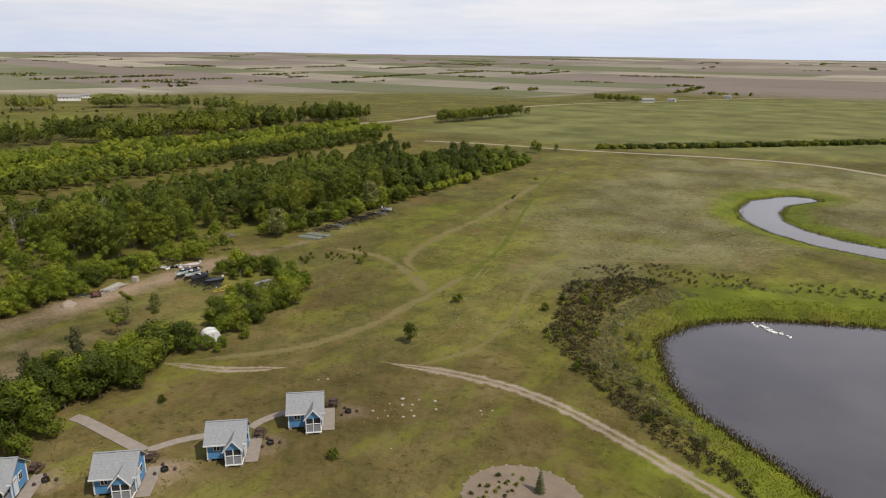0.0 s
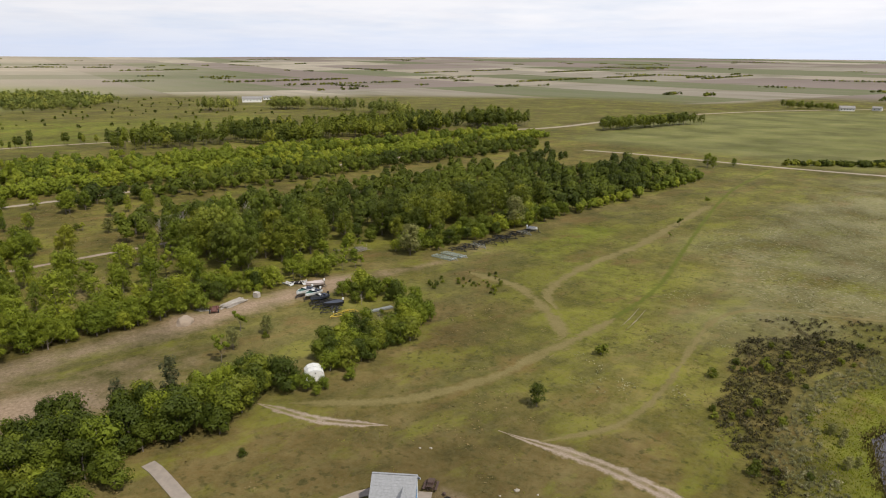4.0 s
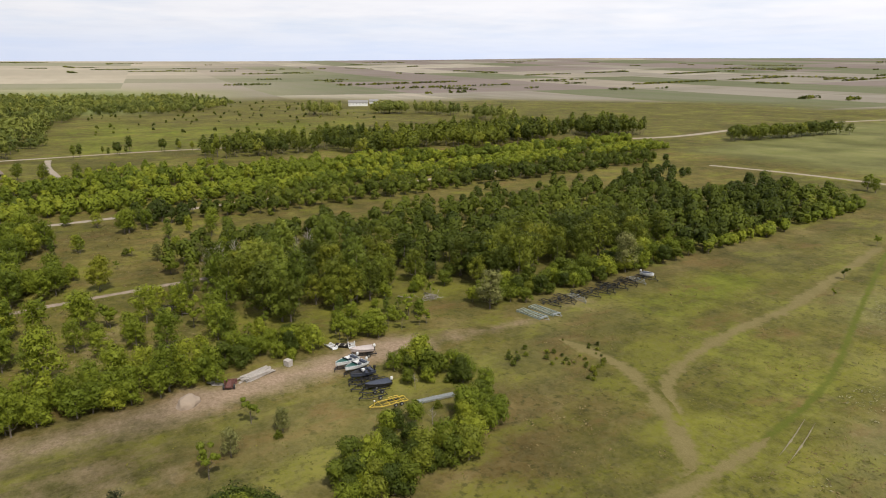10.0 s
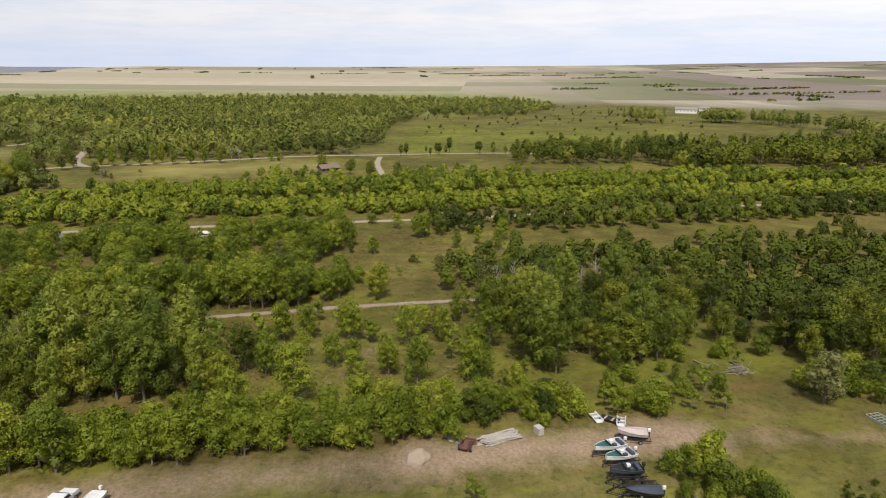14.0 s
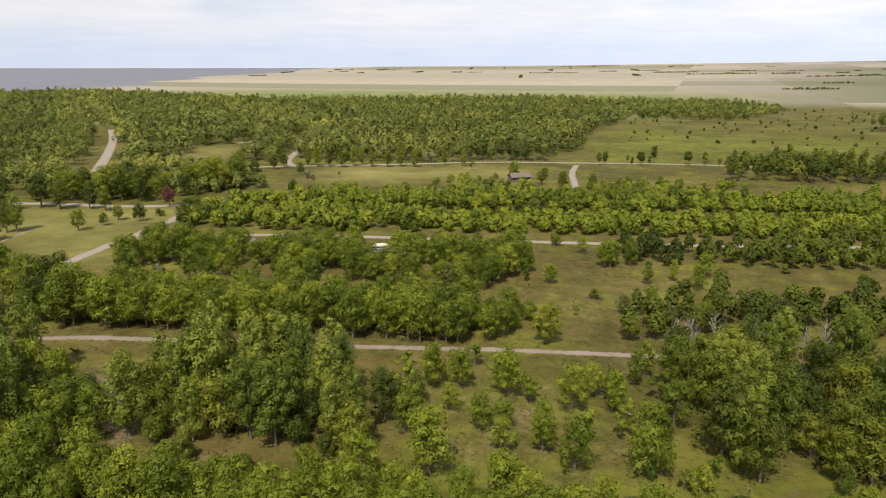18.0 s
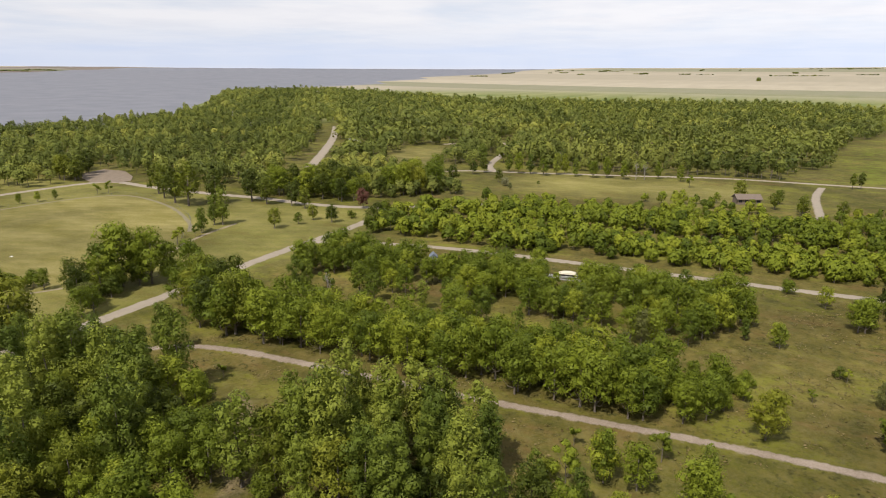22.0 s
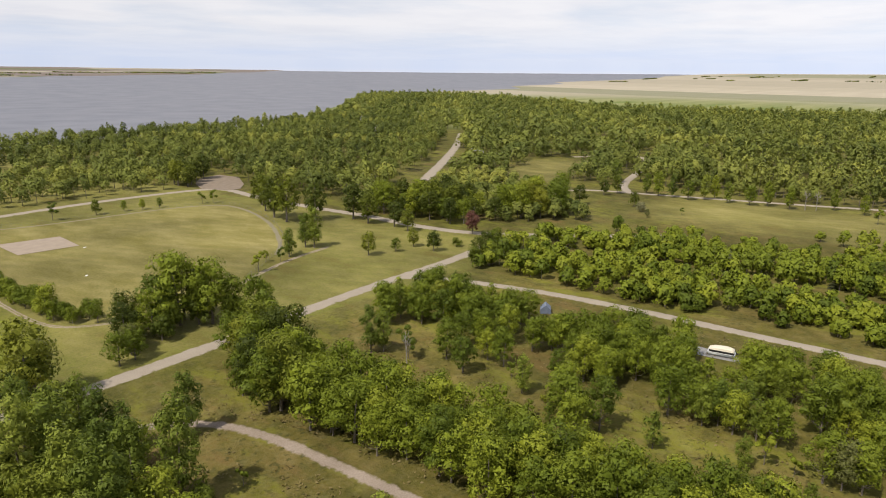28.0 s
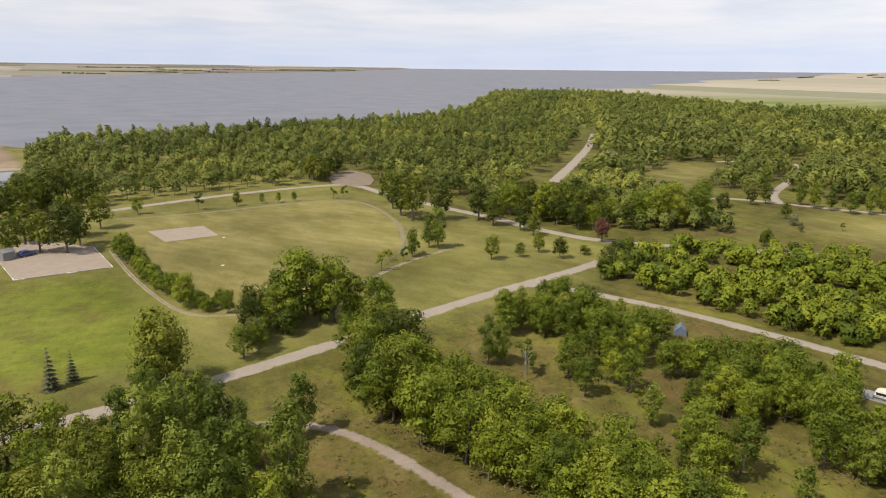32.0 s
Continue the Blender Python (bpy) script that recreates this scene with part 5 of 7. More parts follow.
grove([(-30, 80), (-37, 100), (-32, 113), (-23, 114), (-24, 95), (-16, 72), (-8, 65), (-12, 64), (-22, 73)], 2.2, ["shrub"], 0.45, 0.85, lambda x, y: lumps(x, y, 0.33, 2.2) > 0.05, seed=43, group="scrub above the pond")
grove([(-25, 89), (-14, 72), (-4, 64), (2, 61), (-2, 66), (-12, 76), (-20, 92)], 2.3, ["silver_tree"], 0.16, 0.3, lambda x, y: lumps(x, y, 0.5) > 0, seed=44, group="silver bushes above the pond")

ASH = ("dome", 8.0, 3.1, 190, 0.66)
BELTASH = ("dome", 6.6, 2.7, 170, 0.6)
BUSH = ("bush", 5.4, 3.0, 200, 0.6)
POP = ("dome", 10.0, 3.6, 230, 0.7)
near_wood = [
    woods("", "", strip(-134, -112, 96, 235), 4.0, [ASH, ASH, POP], 0.7, 0.95, lambda x, y: ~((u_of(x, y) < -122) & (y > 196) & (y < 232)), 50),
    woods("", "", strip(-112, -90, 150, 232), 3.8, [ASH, BUSH, ASH], 0.7, 1.0, None, 51),
    woods("", "", strip(-152, -140, 52, 215), 3.8, [ASH, ASH, BUSH], 0.7, 0.95, clear, 52),
    woods("", "", strip(-165, -152, 60, 240), 4.4, [BUSH, ASH], 0.6, 0.85, lambda x, y: lumps(x, y, 0.12, 2) > -0.5, 55),
    woods("", "", strip(-199, -182, 50, 260), 3.6, [BUSH, ASH], 0.7, 0.95, clear, 53),
    woods("", "", strip(-181, -166, 80, 250), 7.0, [BUSH], 0.45, 0.75, lambda x, y: lumps(x, y, 0.15) > 0.45, 54),
]
wood_stuff("young_wood", "dense green young wood with rounded crowns", LEAF_WOOD, *near_wood)
half = lambda seed: (lambda x, y: clear(x, y) & (lumps(x, y, 0.05, seed) + 0.6 * np.sin(x * 12.9 + y * 78.2) > 0.0))
other = lambda seed: (lambda x, y: clear(x, y) & (lumps(x, y, 0.05, seed) + 0.6 * np.sin(x * 12.9 + y * 78.2) <= 0.0))
for pick, mat, name, label, k in ((half, LEAF_BUSH, "tree_belts", "long bright green belts of planted bushes", 0), (other, LEAF_ASH, "green_belts", "darker green bushes in the long planted belts", 20)):
    belts = [
        woods("", "", strip(-91.5, -87.5, 150, 232), 2.8, [BUSH], 0.6, 0.85, pick(6), 65 + k),
        woods("", "", strip(-228, -206.5, -66, 2), 3.2, [BUSH, BUSH, BELTASH], 0.85, 1.12, pick(7), 60 + k),
        woods("", "", strip(-228, -208.5, 2, 300), 3.2, [BUSH], 0.8, 1.08, pick(7), 64 + k),
        woods("", "", strip(-248, -235.5, -66, 300), 3.1, [BUSH, BUSH, BELTASH], 0.85, 1.15, pick(8), 61 + k),
        woods("", "", strip(-263, -248, -60, 180), 3.4, [BUSH, BELTASH], 0.75, 1.0, (lambda f: lambda x, y: f(x, y) & (lumps(x, y, 0.12) > -1.0))(pick(9)), 62 + k),
        woods("", "", strip(-286, -264, -20, 160), 4.8, [BUSH, BELTASH], 0.6, 0.95, (lambda f: lambda x, y: f(x, y) & (lumps(x, y, 0.1, 1) > -0.3) & (np.hypot(x + 294, y - 17) > 12) & ~((y > 95) & (u_of(x, y) < -272)))(pick(10)), 63 + k),
    ]
    wood_stuff(name, label, mat, *[p_ for p_ in belts if p_[0]])
FARASH = ("dome", 10.5, 5.4, 160, 0.8)
FARPOP = ("high", 13.5, 3.1, 150, 0.78)
DISTASH = ("dome", 8.5, 6.0, 72, 1.15)
DISTPOP = ("tall", 12.5, 4.0, 76, 1.15)
SHORE_WOOD = [(-205, -203), (-232, -222), (-224, -120), (-240, -135), (-284, -168), (-330, -200), (-400, -255), (-470, -315), (-560, -560), (-411, -462), (-250, -425), (-140, -400), (-120, -300), (-108, -222), (-130, -205)]
MID_WOOD = [(-300, -156), (-345, -145), (-420, -90), (-620, -150), (-900, -420), (-1080, -820), (-940, -960), (-560, -560), (-480, -310), (-350, -196)]
BACK_WOOD = [(-364, -90), (-366, 22), (-400, 36), (-520, 40), (-620, 60), (-900, 100), (-980, -60), (-900, -400), (-620, -150), (-420, -90)]
NEAR_PARK = [(-234, -96), (-262, -66), (-290, -100), (-330, -150), (-286, -150), (-240, -112)]
barn_view = lambda f: (lambda x, y: f(x, y) & (near_line(x, y, [(-500, 244), (-684, 325)]) > 12))
off_lot = lambda x, y: (near_line(x, y, [(-214, -200), (-232, -222)]) > 6) & off_glade(x, y)
LAWN_GLADE = [(-300, -127), (-337, -153), (-369, -167), (-400, -146), (-356, -125), (-328, -122), (-298, -116)]
LOOP_ROAD = [(-317, -84), (-330, -94), (-360, -104), (-388, -113), (-417, -125), (-430, -138), (-419, -151), (-400, -160)]
COTTAGES = [(-462, -481, 20), (-475, -489, 65), (-489, -431, 40), (-437, -358, 10), (-440, -321, 75), (-366, -197, 35), (-520, -470, 30)]
off_glade = lambda x, y: np.all([near_line(x, y, [(a, b), (a + 9, b + 9)]) > 5 for a, b, _ in COTTAGES], axis=0) & (inside(x, y, LAWN_GLADE) < -1) & (near_line(x, y, LOOP_ROAD) > 4.5)
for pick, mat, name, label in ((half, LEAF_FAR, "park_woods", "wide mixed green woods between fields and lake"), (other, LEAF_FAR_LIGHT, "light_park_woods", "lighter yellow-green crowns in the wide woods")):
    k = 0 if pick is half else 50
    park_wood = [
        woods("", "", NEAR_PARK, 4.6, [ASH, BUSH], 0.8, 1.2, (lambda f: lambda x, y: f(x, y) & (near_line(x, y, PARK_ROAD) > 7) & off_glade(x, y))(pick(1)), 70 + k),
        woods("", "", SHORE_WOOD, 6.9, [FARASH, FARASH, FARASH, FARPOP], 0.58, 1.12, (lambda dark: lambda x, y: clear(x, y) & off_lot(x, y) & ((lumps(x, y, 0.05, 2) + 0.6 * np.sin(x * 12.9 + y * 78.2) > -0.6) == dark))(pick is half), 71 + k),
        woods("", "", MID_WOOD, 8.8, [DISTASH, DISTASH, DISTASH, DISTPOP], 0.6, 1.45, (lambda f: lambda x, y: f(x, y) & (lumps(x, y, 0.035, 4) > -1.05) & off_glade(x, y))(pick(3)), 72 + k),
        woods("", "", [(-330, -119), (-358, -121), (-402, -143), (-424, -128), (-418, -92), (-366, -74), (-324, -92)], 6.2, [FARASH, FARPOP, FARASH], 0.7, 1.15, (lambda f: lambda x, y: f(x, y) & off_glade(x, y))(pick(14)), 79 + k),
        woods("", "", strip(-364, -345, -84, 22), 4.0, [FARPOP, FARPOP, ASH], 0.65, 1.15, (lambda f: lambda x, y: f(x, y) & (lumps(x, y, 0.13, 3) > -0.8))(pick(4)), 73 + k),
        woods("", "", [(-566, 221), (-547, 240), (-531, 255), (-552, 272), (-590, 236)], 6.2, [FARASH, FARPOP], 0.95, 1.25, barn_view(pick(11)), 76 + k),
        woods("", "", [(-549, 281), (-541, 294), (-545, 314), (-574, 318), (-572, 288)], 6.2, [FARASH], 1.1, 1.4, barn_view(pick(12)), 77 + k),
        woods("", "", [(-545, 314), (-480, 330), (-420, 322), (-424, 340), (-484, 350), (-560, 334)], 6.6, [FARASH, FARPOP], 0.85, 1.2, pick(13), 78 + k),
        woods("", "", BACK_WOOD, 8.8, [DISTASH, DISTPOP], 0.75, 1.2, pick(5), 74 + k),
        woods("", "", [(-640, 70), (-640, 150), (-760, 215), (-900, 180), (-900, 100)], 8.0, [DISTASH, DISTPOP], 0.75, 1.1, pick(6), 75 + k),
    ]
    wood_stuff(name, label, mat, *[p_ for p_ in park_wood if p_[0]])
rows = [
    woods("", "", strip(-353, -337, 44, 200), 5.0, [("high", 9.0, 2.6, 130, 0.7)], 0.5, 1.15, lambda x, y: lumps(x, y, 0.23, 1) > 0.1, 80),
    woods("", "", strip(-340, -296, 90, 330), 5.4, [FARPOP, FARPOP, FARASH], 0.65, 1.05, lambda x, y: lumps(x, y, 0.06, 2) > -0.2, 81),
    woods("", "", strip(-296, -262, 155, 345), 4.5, [FARPOP, FARASH], 0.85, 1.25, lambda x, y: lumps(x, y, 0.05, 1) > -0.8, 82),
    woods("", "", [(-250, 352), (-262, 358), (-256, 452), (-243, 452)], 4.4, [FARASH], 0.8, 1.1, None, 83),
    woods("", "", [(-420, 60), (-800, 60), (-800, 300), (-460, 260)], 16, [("bush", 3.6, 2.2, 40, 0.9)], 0.4, 1.0, lambda x, y: lumps(x, y, 0.05, 1) + np.sin(x * 31 + y * 17) > 0.1, 86),
    woods("", "", [(-118, 293), (-70, 346), (-14, 414), (120, 560), (124, 556), (-10, 404), (-66, 338), (-114, 288)], 2.6, [("bush", 2.6, 2.6, 60, 0.8)], 0.8, 1.2, None, 87),
    woods("", "", [(-315, 715), (-250, 695), (-250, 712), (-310, 730)], 6, [FARASH], 0.7, 1.0, None, 88),
]
wood_stuff("field_trees", "dark rows and clumps of trees between fields", LEAF_DARK, *rows)
# bluffs: clumps and lines of trees on the plain
far = []
rng = np.random.default_rng(5)
for i in range(190):
    az, r = rng.uniform(-0.55, 2.2), 900 + 2600 * rng.uniform(0, 1) ** 0.8
    x, y = -60 - r * math.cos(az), 40 + r * math.sin(az)
    if lake(x, y) > -30 or (r < 1000 and az < 0.2) or (az < 0.22 and r < 2000):
        continue
    l, w_ = rng.uniform(12, 46) if rng.uniform() < 0.7 else rng.uniform(60, 150), rng.uniform(3, 9)
    c, s = (1.0, 0.12) if rng.uniform() < 0.35 else (-0.12, 1.0)
    ring = [(x - c * l - s * w_, y - s * l + c * w_), (x + c * l - s * w_, y + s * l + c * w_), (x + c * l + s * w_, y + s * l - c * w_), (x - c * l + s * w_, y - s * l - c * w_)]
    far.append(woods("", "", ring, 7.0, [("bush", 4.2, 6.5, 8, 3.0)], 0.6, 1.1, None, 300 + i))
# tree lines beyond the lake
for i, (az, r, l) in enumerate(((-1.40, 2420, 60), (-1.33, 2640, 110), (-1.29, 2900, 90), (-1.24, 2760, 40), (-1.20, 3080, 150), (-1.12, 3150, 120), (-1.36, 3200, 160), (-1.06, 3330, 100))):
    x, y = -60 - r * math.cos(az), 40 + r * math.sin(az)
    c, s = -math.sin(az) * l, -math.cos(az) * l
    n_ = (math.cos(az) * 7, -math.sin(az) * 7)
    far.append(woods("", "", [(x - c - n_[0], y - s - n_[1]), (x + c - n_[0], y + s - n_[1]), (x + c + n_[0], y + s + n_[1]), (x - c + n_[0], y - s + n_[1])], 7.0, [("bush", 4.2, 6.5, 8, 3.0)], 0.7, 1.3, lambda x, y: lake(x, y) < -20, 600 + i))
wood_stuff("far_bluffs", "small dark tree clumps scattered over the plain", LEAF_DARK, *[f for f in far if f[0]])


# ---- things: materials ----
BLUE = plain("blue_siding", (0.10, 0.28, 0.52), 0.6, scale=1.5)
WHITE = plain("white_trim", (0.74, 0.74, 0.73), 0.5, vary=0.12)
SHINGLE = plain("grey_shingles", (0.30, 0.31, 0.33), 0.9, vary=0.2, scale=4.0, bump=0.5)
SCREEN = plain("porch_screen", (0.24, 0.25, 0.28), 0.6, vary=0.15)
GLASS = plain("dark_glass", (0.03, 0.035, 0.045), 0.08, vary=0.1)
CONCRETE = plain("concrete", (0.30, 0.255, 0.215), 0.9, vary=0.2, scale=1.2, bump=0.3)
BROWN = plain("dark_stained_wood", (0.075, 0.045, 0.035), 0.8)
SOOT = plain("sooty_steel", (0.03, 0.028, 0.027), 0.7, 0.4)
STONE = plain("pale_stone", (0.36, 0.325, 0.265), 0.9, scale=5.0, bump=0.6)
EDGE = plain("dusty_stone", (0.27, 0.225, 0.185), 0.95, scale=4.0, bump=0.6)
EARTH = plain("bare_earth", (0.235, 0.18, 0.13), 0.95, scale=0.5, bump=0.5)
SAND = plain("pale_sand", (0.33, 0.262, 0.20), 0.95, vary=0.16, scale=0.35, bump=0.3)
TARP = plain("white_tarpaulin", (0.72, 0.72, 0.70), 0.55, vary=0.1, scale=1.0)
YELLOW = plain("yellow_paint", (0.62, 0.44, 0.05), 0.5, vary=0.3)
BLACK = plain("black_rubber", (0.025, 0.025, 0.026), 0.8)
STEEL = plain("galvanised_steel", (0.42, 0.44, 0.43), 0.5, 0.6)
GREENSTEEL = plain("grey_green_dock_frame", (0.40, 0.46, 0.40), 0.6, 0.2)
DARKSTEEL = plain("dark_trailer_steel", (0.028, 0.028, 0.03), 0.6, 0.3)
WIRE = plain("weathered_fence_wire", (0.20, 0.195, 0.18), 0.7, 0.5)
HULL = plain("white_gelcoat", (0.70, 0.71, 0.72), 0.3, vary=0.1)
DECKGREY = plain("pale_deck", (0.52, 0.53, 0.53), 0.6, vary=0.2)
TEAL = plain("teal_boat_stripe", (0.025, 0.10, 0.085), 0.35, vary=0.2)
NAVY = plain("navy_boat_cover", (0.05, 0.06, 0.09), 0.7)
PINKY = plain("faded_red_hull", (0.52, 0.45, 0.43), 0.5, vary=0.2)
RUST = plain("rusty_red_paint", (0.16, 0.065, 0.052), 0.75, vary=0.4)
LUMBER = plain("grey_lumber", (0.44, 0.40, 0.36), 0.9)
CARWHITE = plain("white_car_paint", (0.72, 0.73, 0.74), 0.25, vary=0.06)
CARBLUE = plain("blue_car_paint", (0.06, 0.10, 0.28), 0.3, vary=0.06)
CREAM = plain("cream_canvas", (0.68, 0.62, 0.50), 0.8, vary=0.12)
SLATE = plain("slate_blue_tarpaulin", (0.16, 0.19, 0.26), 0.7)
FLOAT = plain("white_floats", (0.78, 0.78, 0.76), 0.6, vary=0.1)
TANWALL = plain("tan_boards", (0.19, 0.145, 0.115), 0.8)
GREYROOF = plain("grey_metal_roof", (0.27, 0.26, 0.255), 0.7)


def bm_new():
    return bmesh.new()


def prism(bm, profile, x0, x1):
    """A solid with a profile of (y, z) points from x0 to x1."""
    a = [bm.verts.new((x0, y, z)) for y, z in profile]
    b = [bm.verts.new((x1, y, z)) for y, z in profile]
    n = len(profile)
    bm.faces.new(a)
    bm.faces.new(b[::-1])
    for i in range(n):
        bm.faces.new((a[i], b[i], b[(i + 1) % n], a[(i + 1) % n]))
    return bm


def prism_y(bm, profile, y0, y1):
    a = [bm.verts.new((x, y0, z)) for x, z in profile]
    b = [bm.verts.new((x, y1, z)) for x, z in profile]
    n = len(profile)
    bm.faces.new(a)
    bm.faces.new(b[::-1])
    for i in range(n):
        bm.faces.new((a[i], b[i], b[(i + 1) % n], a[(i + 1) % n]))
    return bm


def wheel(name, parent, x, y, r=0.3, w_=0.2, axis="x"):
    t = Matrix.Rotation(radians(90), 4, "Y" if axis == "x" else "X")
    bm = bm_new()
    bmesh.ops.create_cone(bm, cap_ends=True, segments=14, radius1=r, radius2=r, depth=w_, matrix=Matrix.Translation((x, y, r)) @ t)
    bmesh.ops.bevel(bm, geom=[e for e in bm.edges if e.calc_length() < r], offset=w_ * 0.2, segments=1, affect="EDGES")
    tyre = part(name, bm, BLACK, parent, "black rubber tyre")
    bm = bm_new()
    bmesh.ops.create_cone(bm, cap_ends=True, segments=12, radius1=r * 0.55, radius2=r * 0.5, depth=w_ + 0.03, matrix=Matrix.Translation((x, y, r)) @ t)
    part("rim", bm, STEEL, tyre, "grey steel rim")


# ---- cabins ----
def cabin(x, y, turn, label):
    c = thing("cabin", x * U, y * U, ground_z(x * U, y * U), turn, label, "cabin", "blue rental cabins")
    c.scale = (1.07, 1.07, 1.07)
    f = 0.35
    wall = part("wall", prism(bm_new(), [(-1.7, f), (1.7, f), (1.7, f + 2.25), (0, f + 3.65), (-1.7, f + 2.25)], -2.05, 2.05), BLUE, c, "sky-blue clapboard walls")
    for i in range(11):
        part("clapboard", box(bm_new(), 0, -1.71, f + 0.12 + i * 0.2, 4.08, 0.02, 0.03), BLUE, wall)
        part("clapboard", box(bm_new(), 2.06, 0, f + 0.12 + i * 0.2, 0.02, 3.38, 0.03), BLUE, wall)
    for s in (-1, 1):
        bm = bm_new()
        prism(bm, [(0, f + 3.68), (0, f + 3.82), (s * 2.2, f + 2.02), (s * 2.2, f + 1.88)], -2.35, 2.35)
        roof = part("roof_slope", bm, SHINGLE, c, "light grey shingled roof")
        for k in range(1, 9):
            part("shingle_course", box(bm_new(), 0, s * 2.2 * k / 9, f + 3.83 - 1.8 * k / 9, 4.7, 0.05, 0.02, Matrix.Rotation(-s * 0.686, 4, "X")), SHINGLE, roof)
        bm = bm_new()
        box(bm, 0, s * 2.22, f + 1.94, 4.74, 0.05, 0.16)
        part("fascia", bm, WHITE, c, "white fascia board")
    part("ridge_cap", box(bm_new(), 0, 0, f + 3.83, 4.72, 0.24, 0.05, None, 0.015), SHINGLE, c)
    # porch with its own gable
    part("porch_deck", box(bm_new(), 1.0, -2.45, f - 0.06, 1.95, 1.5, 0.12, None, 0.01), WHITE, c, "white porch deck")
    part("porch_screen", box(bm_new(), 1.0, -2.4, f + 0.45, 1.75, 1.35, 0.9), SCREEN, c, "grey screened porch panel")
    part("porch_opening", box(bm_new(), 1.0, -2.36, f + 1.35, 1.72, 1.33, 0.92), GLASS, c, "dark screened opening")
    gable = prism_y(bm_new(), [(0.1, f + 1.8), (1.9, f + 1.8), (1.0, f + 2.85)], -3.08, -1.0)
    part("porch_gable", gable, BLUE, c, "blue gable over the porch")
    for s in (-1, 1):
        bm = prism_y(bm_new(), [(1.0, f + 2.98), (1.0, f + 3.08), (1.0 + s * 1.12, f + 1.72), (1.0 + s * 1.12, f + 1.60)], -3.3, -0.55)
        part("porch_roof_slope", bm, SHINGLE, c, "light grey porch roof")
        bm = prism_y(bm_new(), [(1.0, f + 2.9), (1.0, f + 3.1), (1.0 + s * 1.14, f + 1.74), (1.0 + s * 1.14, f + 1.54)], -3.36, -3.3)
        part("bargeboard", bm, WHITE, c, "white bargeboard")
    for px, py in ((0.12, -3.08), (1.88, -3.08), (1.0, -3.1)):
        part("porch_post", box(bm_new(), px, py, f + 0.9, 0.1, 0.1, 1.85), WHITE, c, "white porch post")
    part("porch_rail", box(bm_new(), 1.0, -3.1, f + 1.08, 1.85, 0.07, 0.08), WHITE, c)
    for px, py in ((-2.06, -1.71), (2.06, -1.71), (2.06, 1.71), (-2.06, 1.71)):
        part("corner_board", box(bm_new(), px, py, f + 1.1, 0.13, 0.13, 2.25), WHITE, c, "white corner board")
    for wx_, wy_, sx, sy in ((-1.0, -1.73, 0.75, 0.06), (2.07, 0.3, 0.06, 0.8), (-2.07, 0.2, 0.06, 0.8)):
        win = part("window", box(bm_new(), wx_, wy_, f + 1.45, sx + 0.04, sy + 0.04, 0.85), WHITE, c, "white-framed window")
        for k in (-1, 1):
            part("pane", box(bm_new(), wx_ + (0.18 * k if sx > sy else 0), wy_ + (0.18 * k if sy > sx else 0), f + 1.45, (0.28 if sx > sy else 0.14), (0.28 if sy > sx else 0.14), 0.66), GLASS, win, "dark glass pane")
    part("door", box(bm_new(), 2.08, -0.8, f + 1.0, 0.07, 0.82, 1.95), WHITE, c, "white side door")
    for px in (-1.9, 0, 1.9):
        for py in (-1.55, 1.55):
            part("foundation_block", box(bm_new(), px, py, f / 2 - 0.1, 0.35, 0.35, f + 0.3), CONCRETE, c)
    for px in (0.15, 1.85):
        part("foundation_block", box(bm_new(), px, -3.0, f / 2 - 0.16, 0.3, 0.3, f + 0.16), CONCRETE, c)
    return c


CABINS = ((-38.3, 44.5), (-39.9, 36.1), (-43.0, 27.1), (-50.2, 20.2))
for x, y, turn in [(*p_, 45) for p_ in CABINS]:
    cabin(x, y, turn, "sky-blue cabin with grey roof and screened porch")


def slab(name, line, width, label, mat=CONCRETE):
    """A concrete path along a plan line, with joints."""
    c = smooth_line(line, 1.5)
    d = np.gradient(c, axis=0)
    d /= np.hypot(d[:, 0], d[:, 1])[:, None]
    side = np.stack([-d[:, 1], d[:, 0]], -1) * width / 2
    bm = bm_new()
    lo = [[bm.verts.new((*p, ground_z(*p) - 0.1)) for p in (q - s, q + s)] for q, s in zip(c, side)]
    hi = [[bm.verts.new((*p, ground_z(*p) + 0.09)) for p in (q - s, q + s)] for q, s in zip(c, side)]
    for a, b, e, g in zip(lo, lo[1:], hi, hi[1:]):
        bm.faces.new((e[0], e[1], g[1], g[0]))
        bm.faces.new((a[0], e[0], g[0], b[0]))
        bm.faces.new((a[1], b[1], g[1], e[1]))
    bmesh.ops.recalc_face_normals(bm, faces=bm.faces)
    me = bpy.data.meshes.new(name)
    bm.to_mesh(me)
    bm.free()
    me.materials.append(mat)
    return single(name, me, label, "path", "structure")


slab("path_1", [(-58.5, 30.4), (-57.4, 30.7), (-49.5, 31.1), (-46.6, 31.3)], 1.7, "pinkish concrete path to the cabins")
slab("path_2", [(-46.4, 31.6), (-45.6, 34.8), (-42.6, 38.8)], 1.3, "pinkish concrete path to the cabins")
slab("path_3", [(-42.0, 40.2), (-42.3, 42.4), (-41.0, 46.2)], 1.3, "pinkish concrete path to the cabins")
at_cabin = lambda x, y, lx, ly: (x + (lx - ly) * 0.7071 / U, y + (lx + ly) * 0.7071 / U)
for i, (x, y) in enumerate(CABINS):
    slab("patio_%d" % (i + 1), [at_cabin(x, y, 2.95, 3.4), at_cabin(x, y, 2.95, 0.4), at_cabin(x, y, 2.95, -2.6)], 1.6, "pinkish concrete strip beside a cabin")


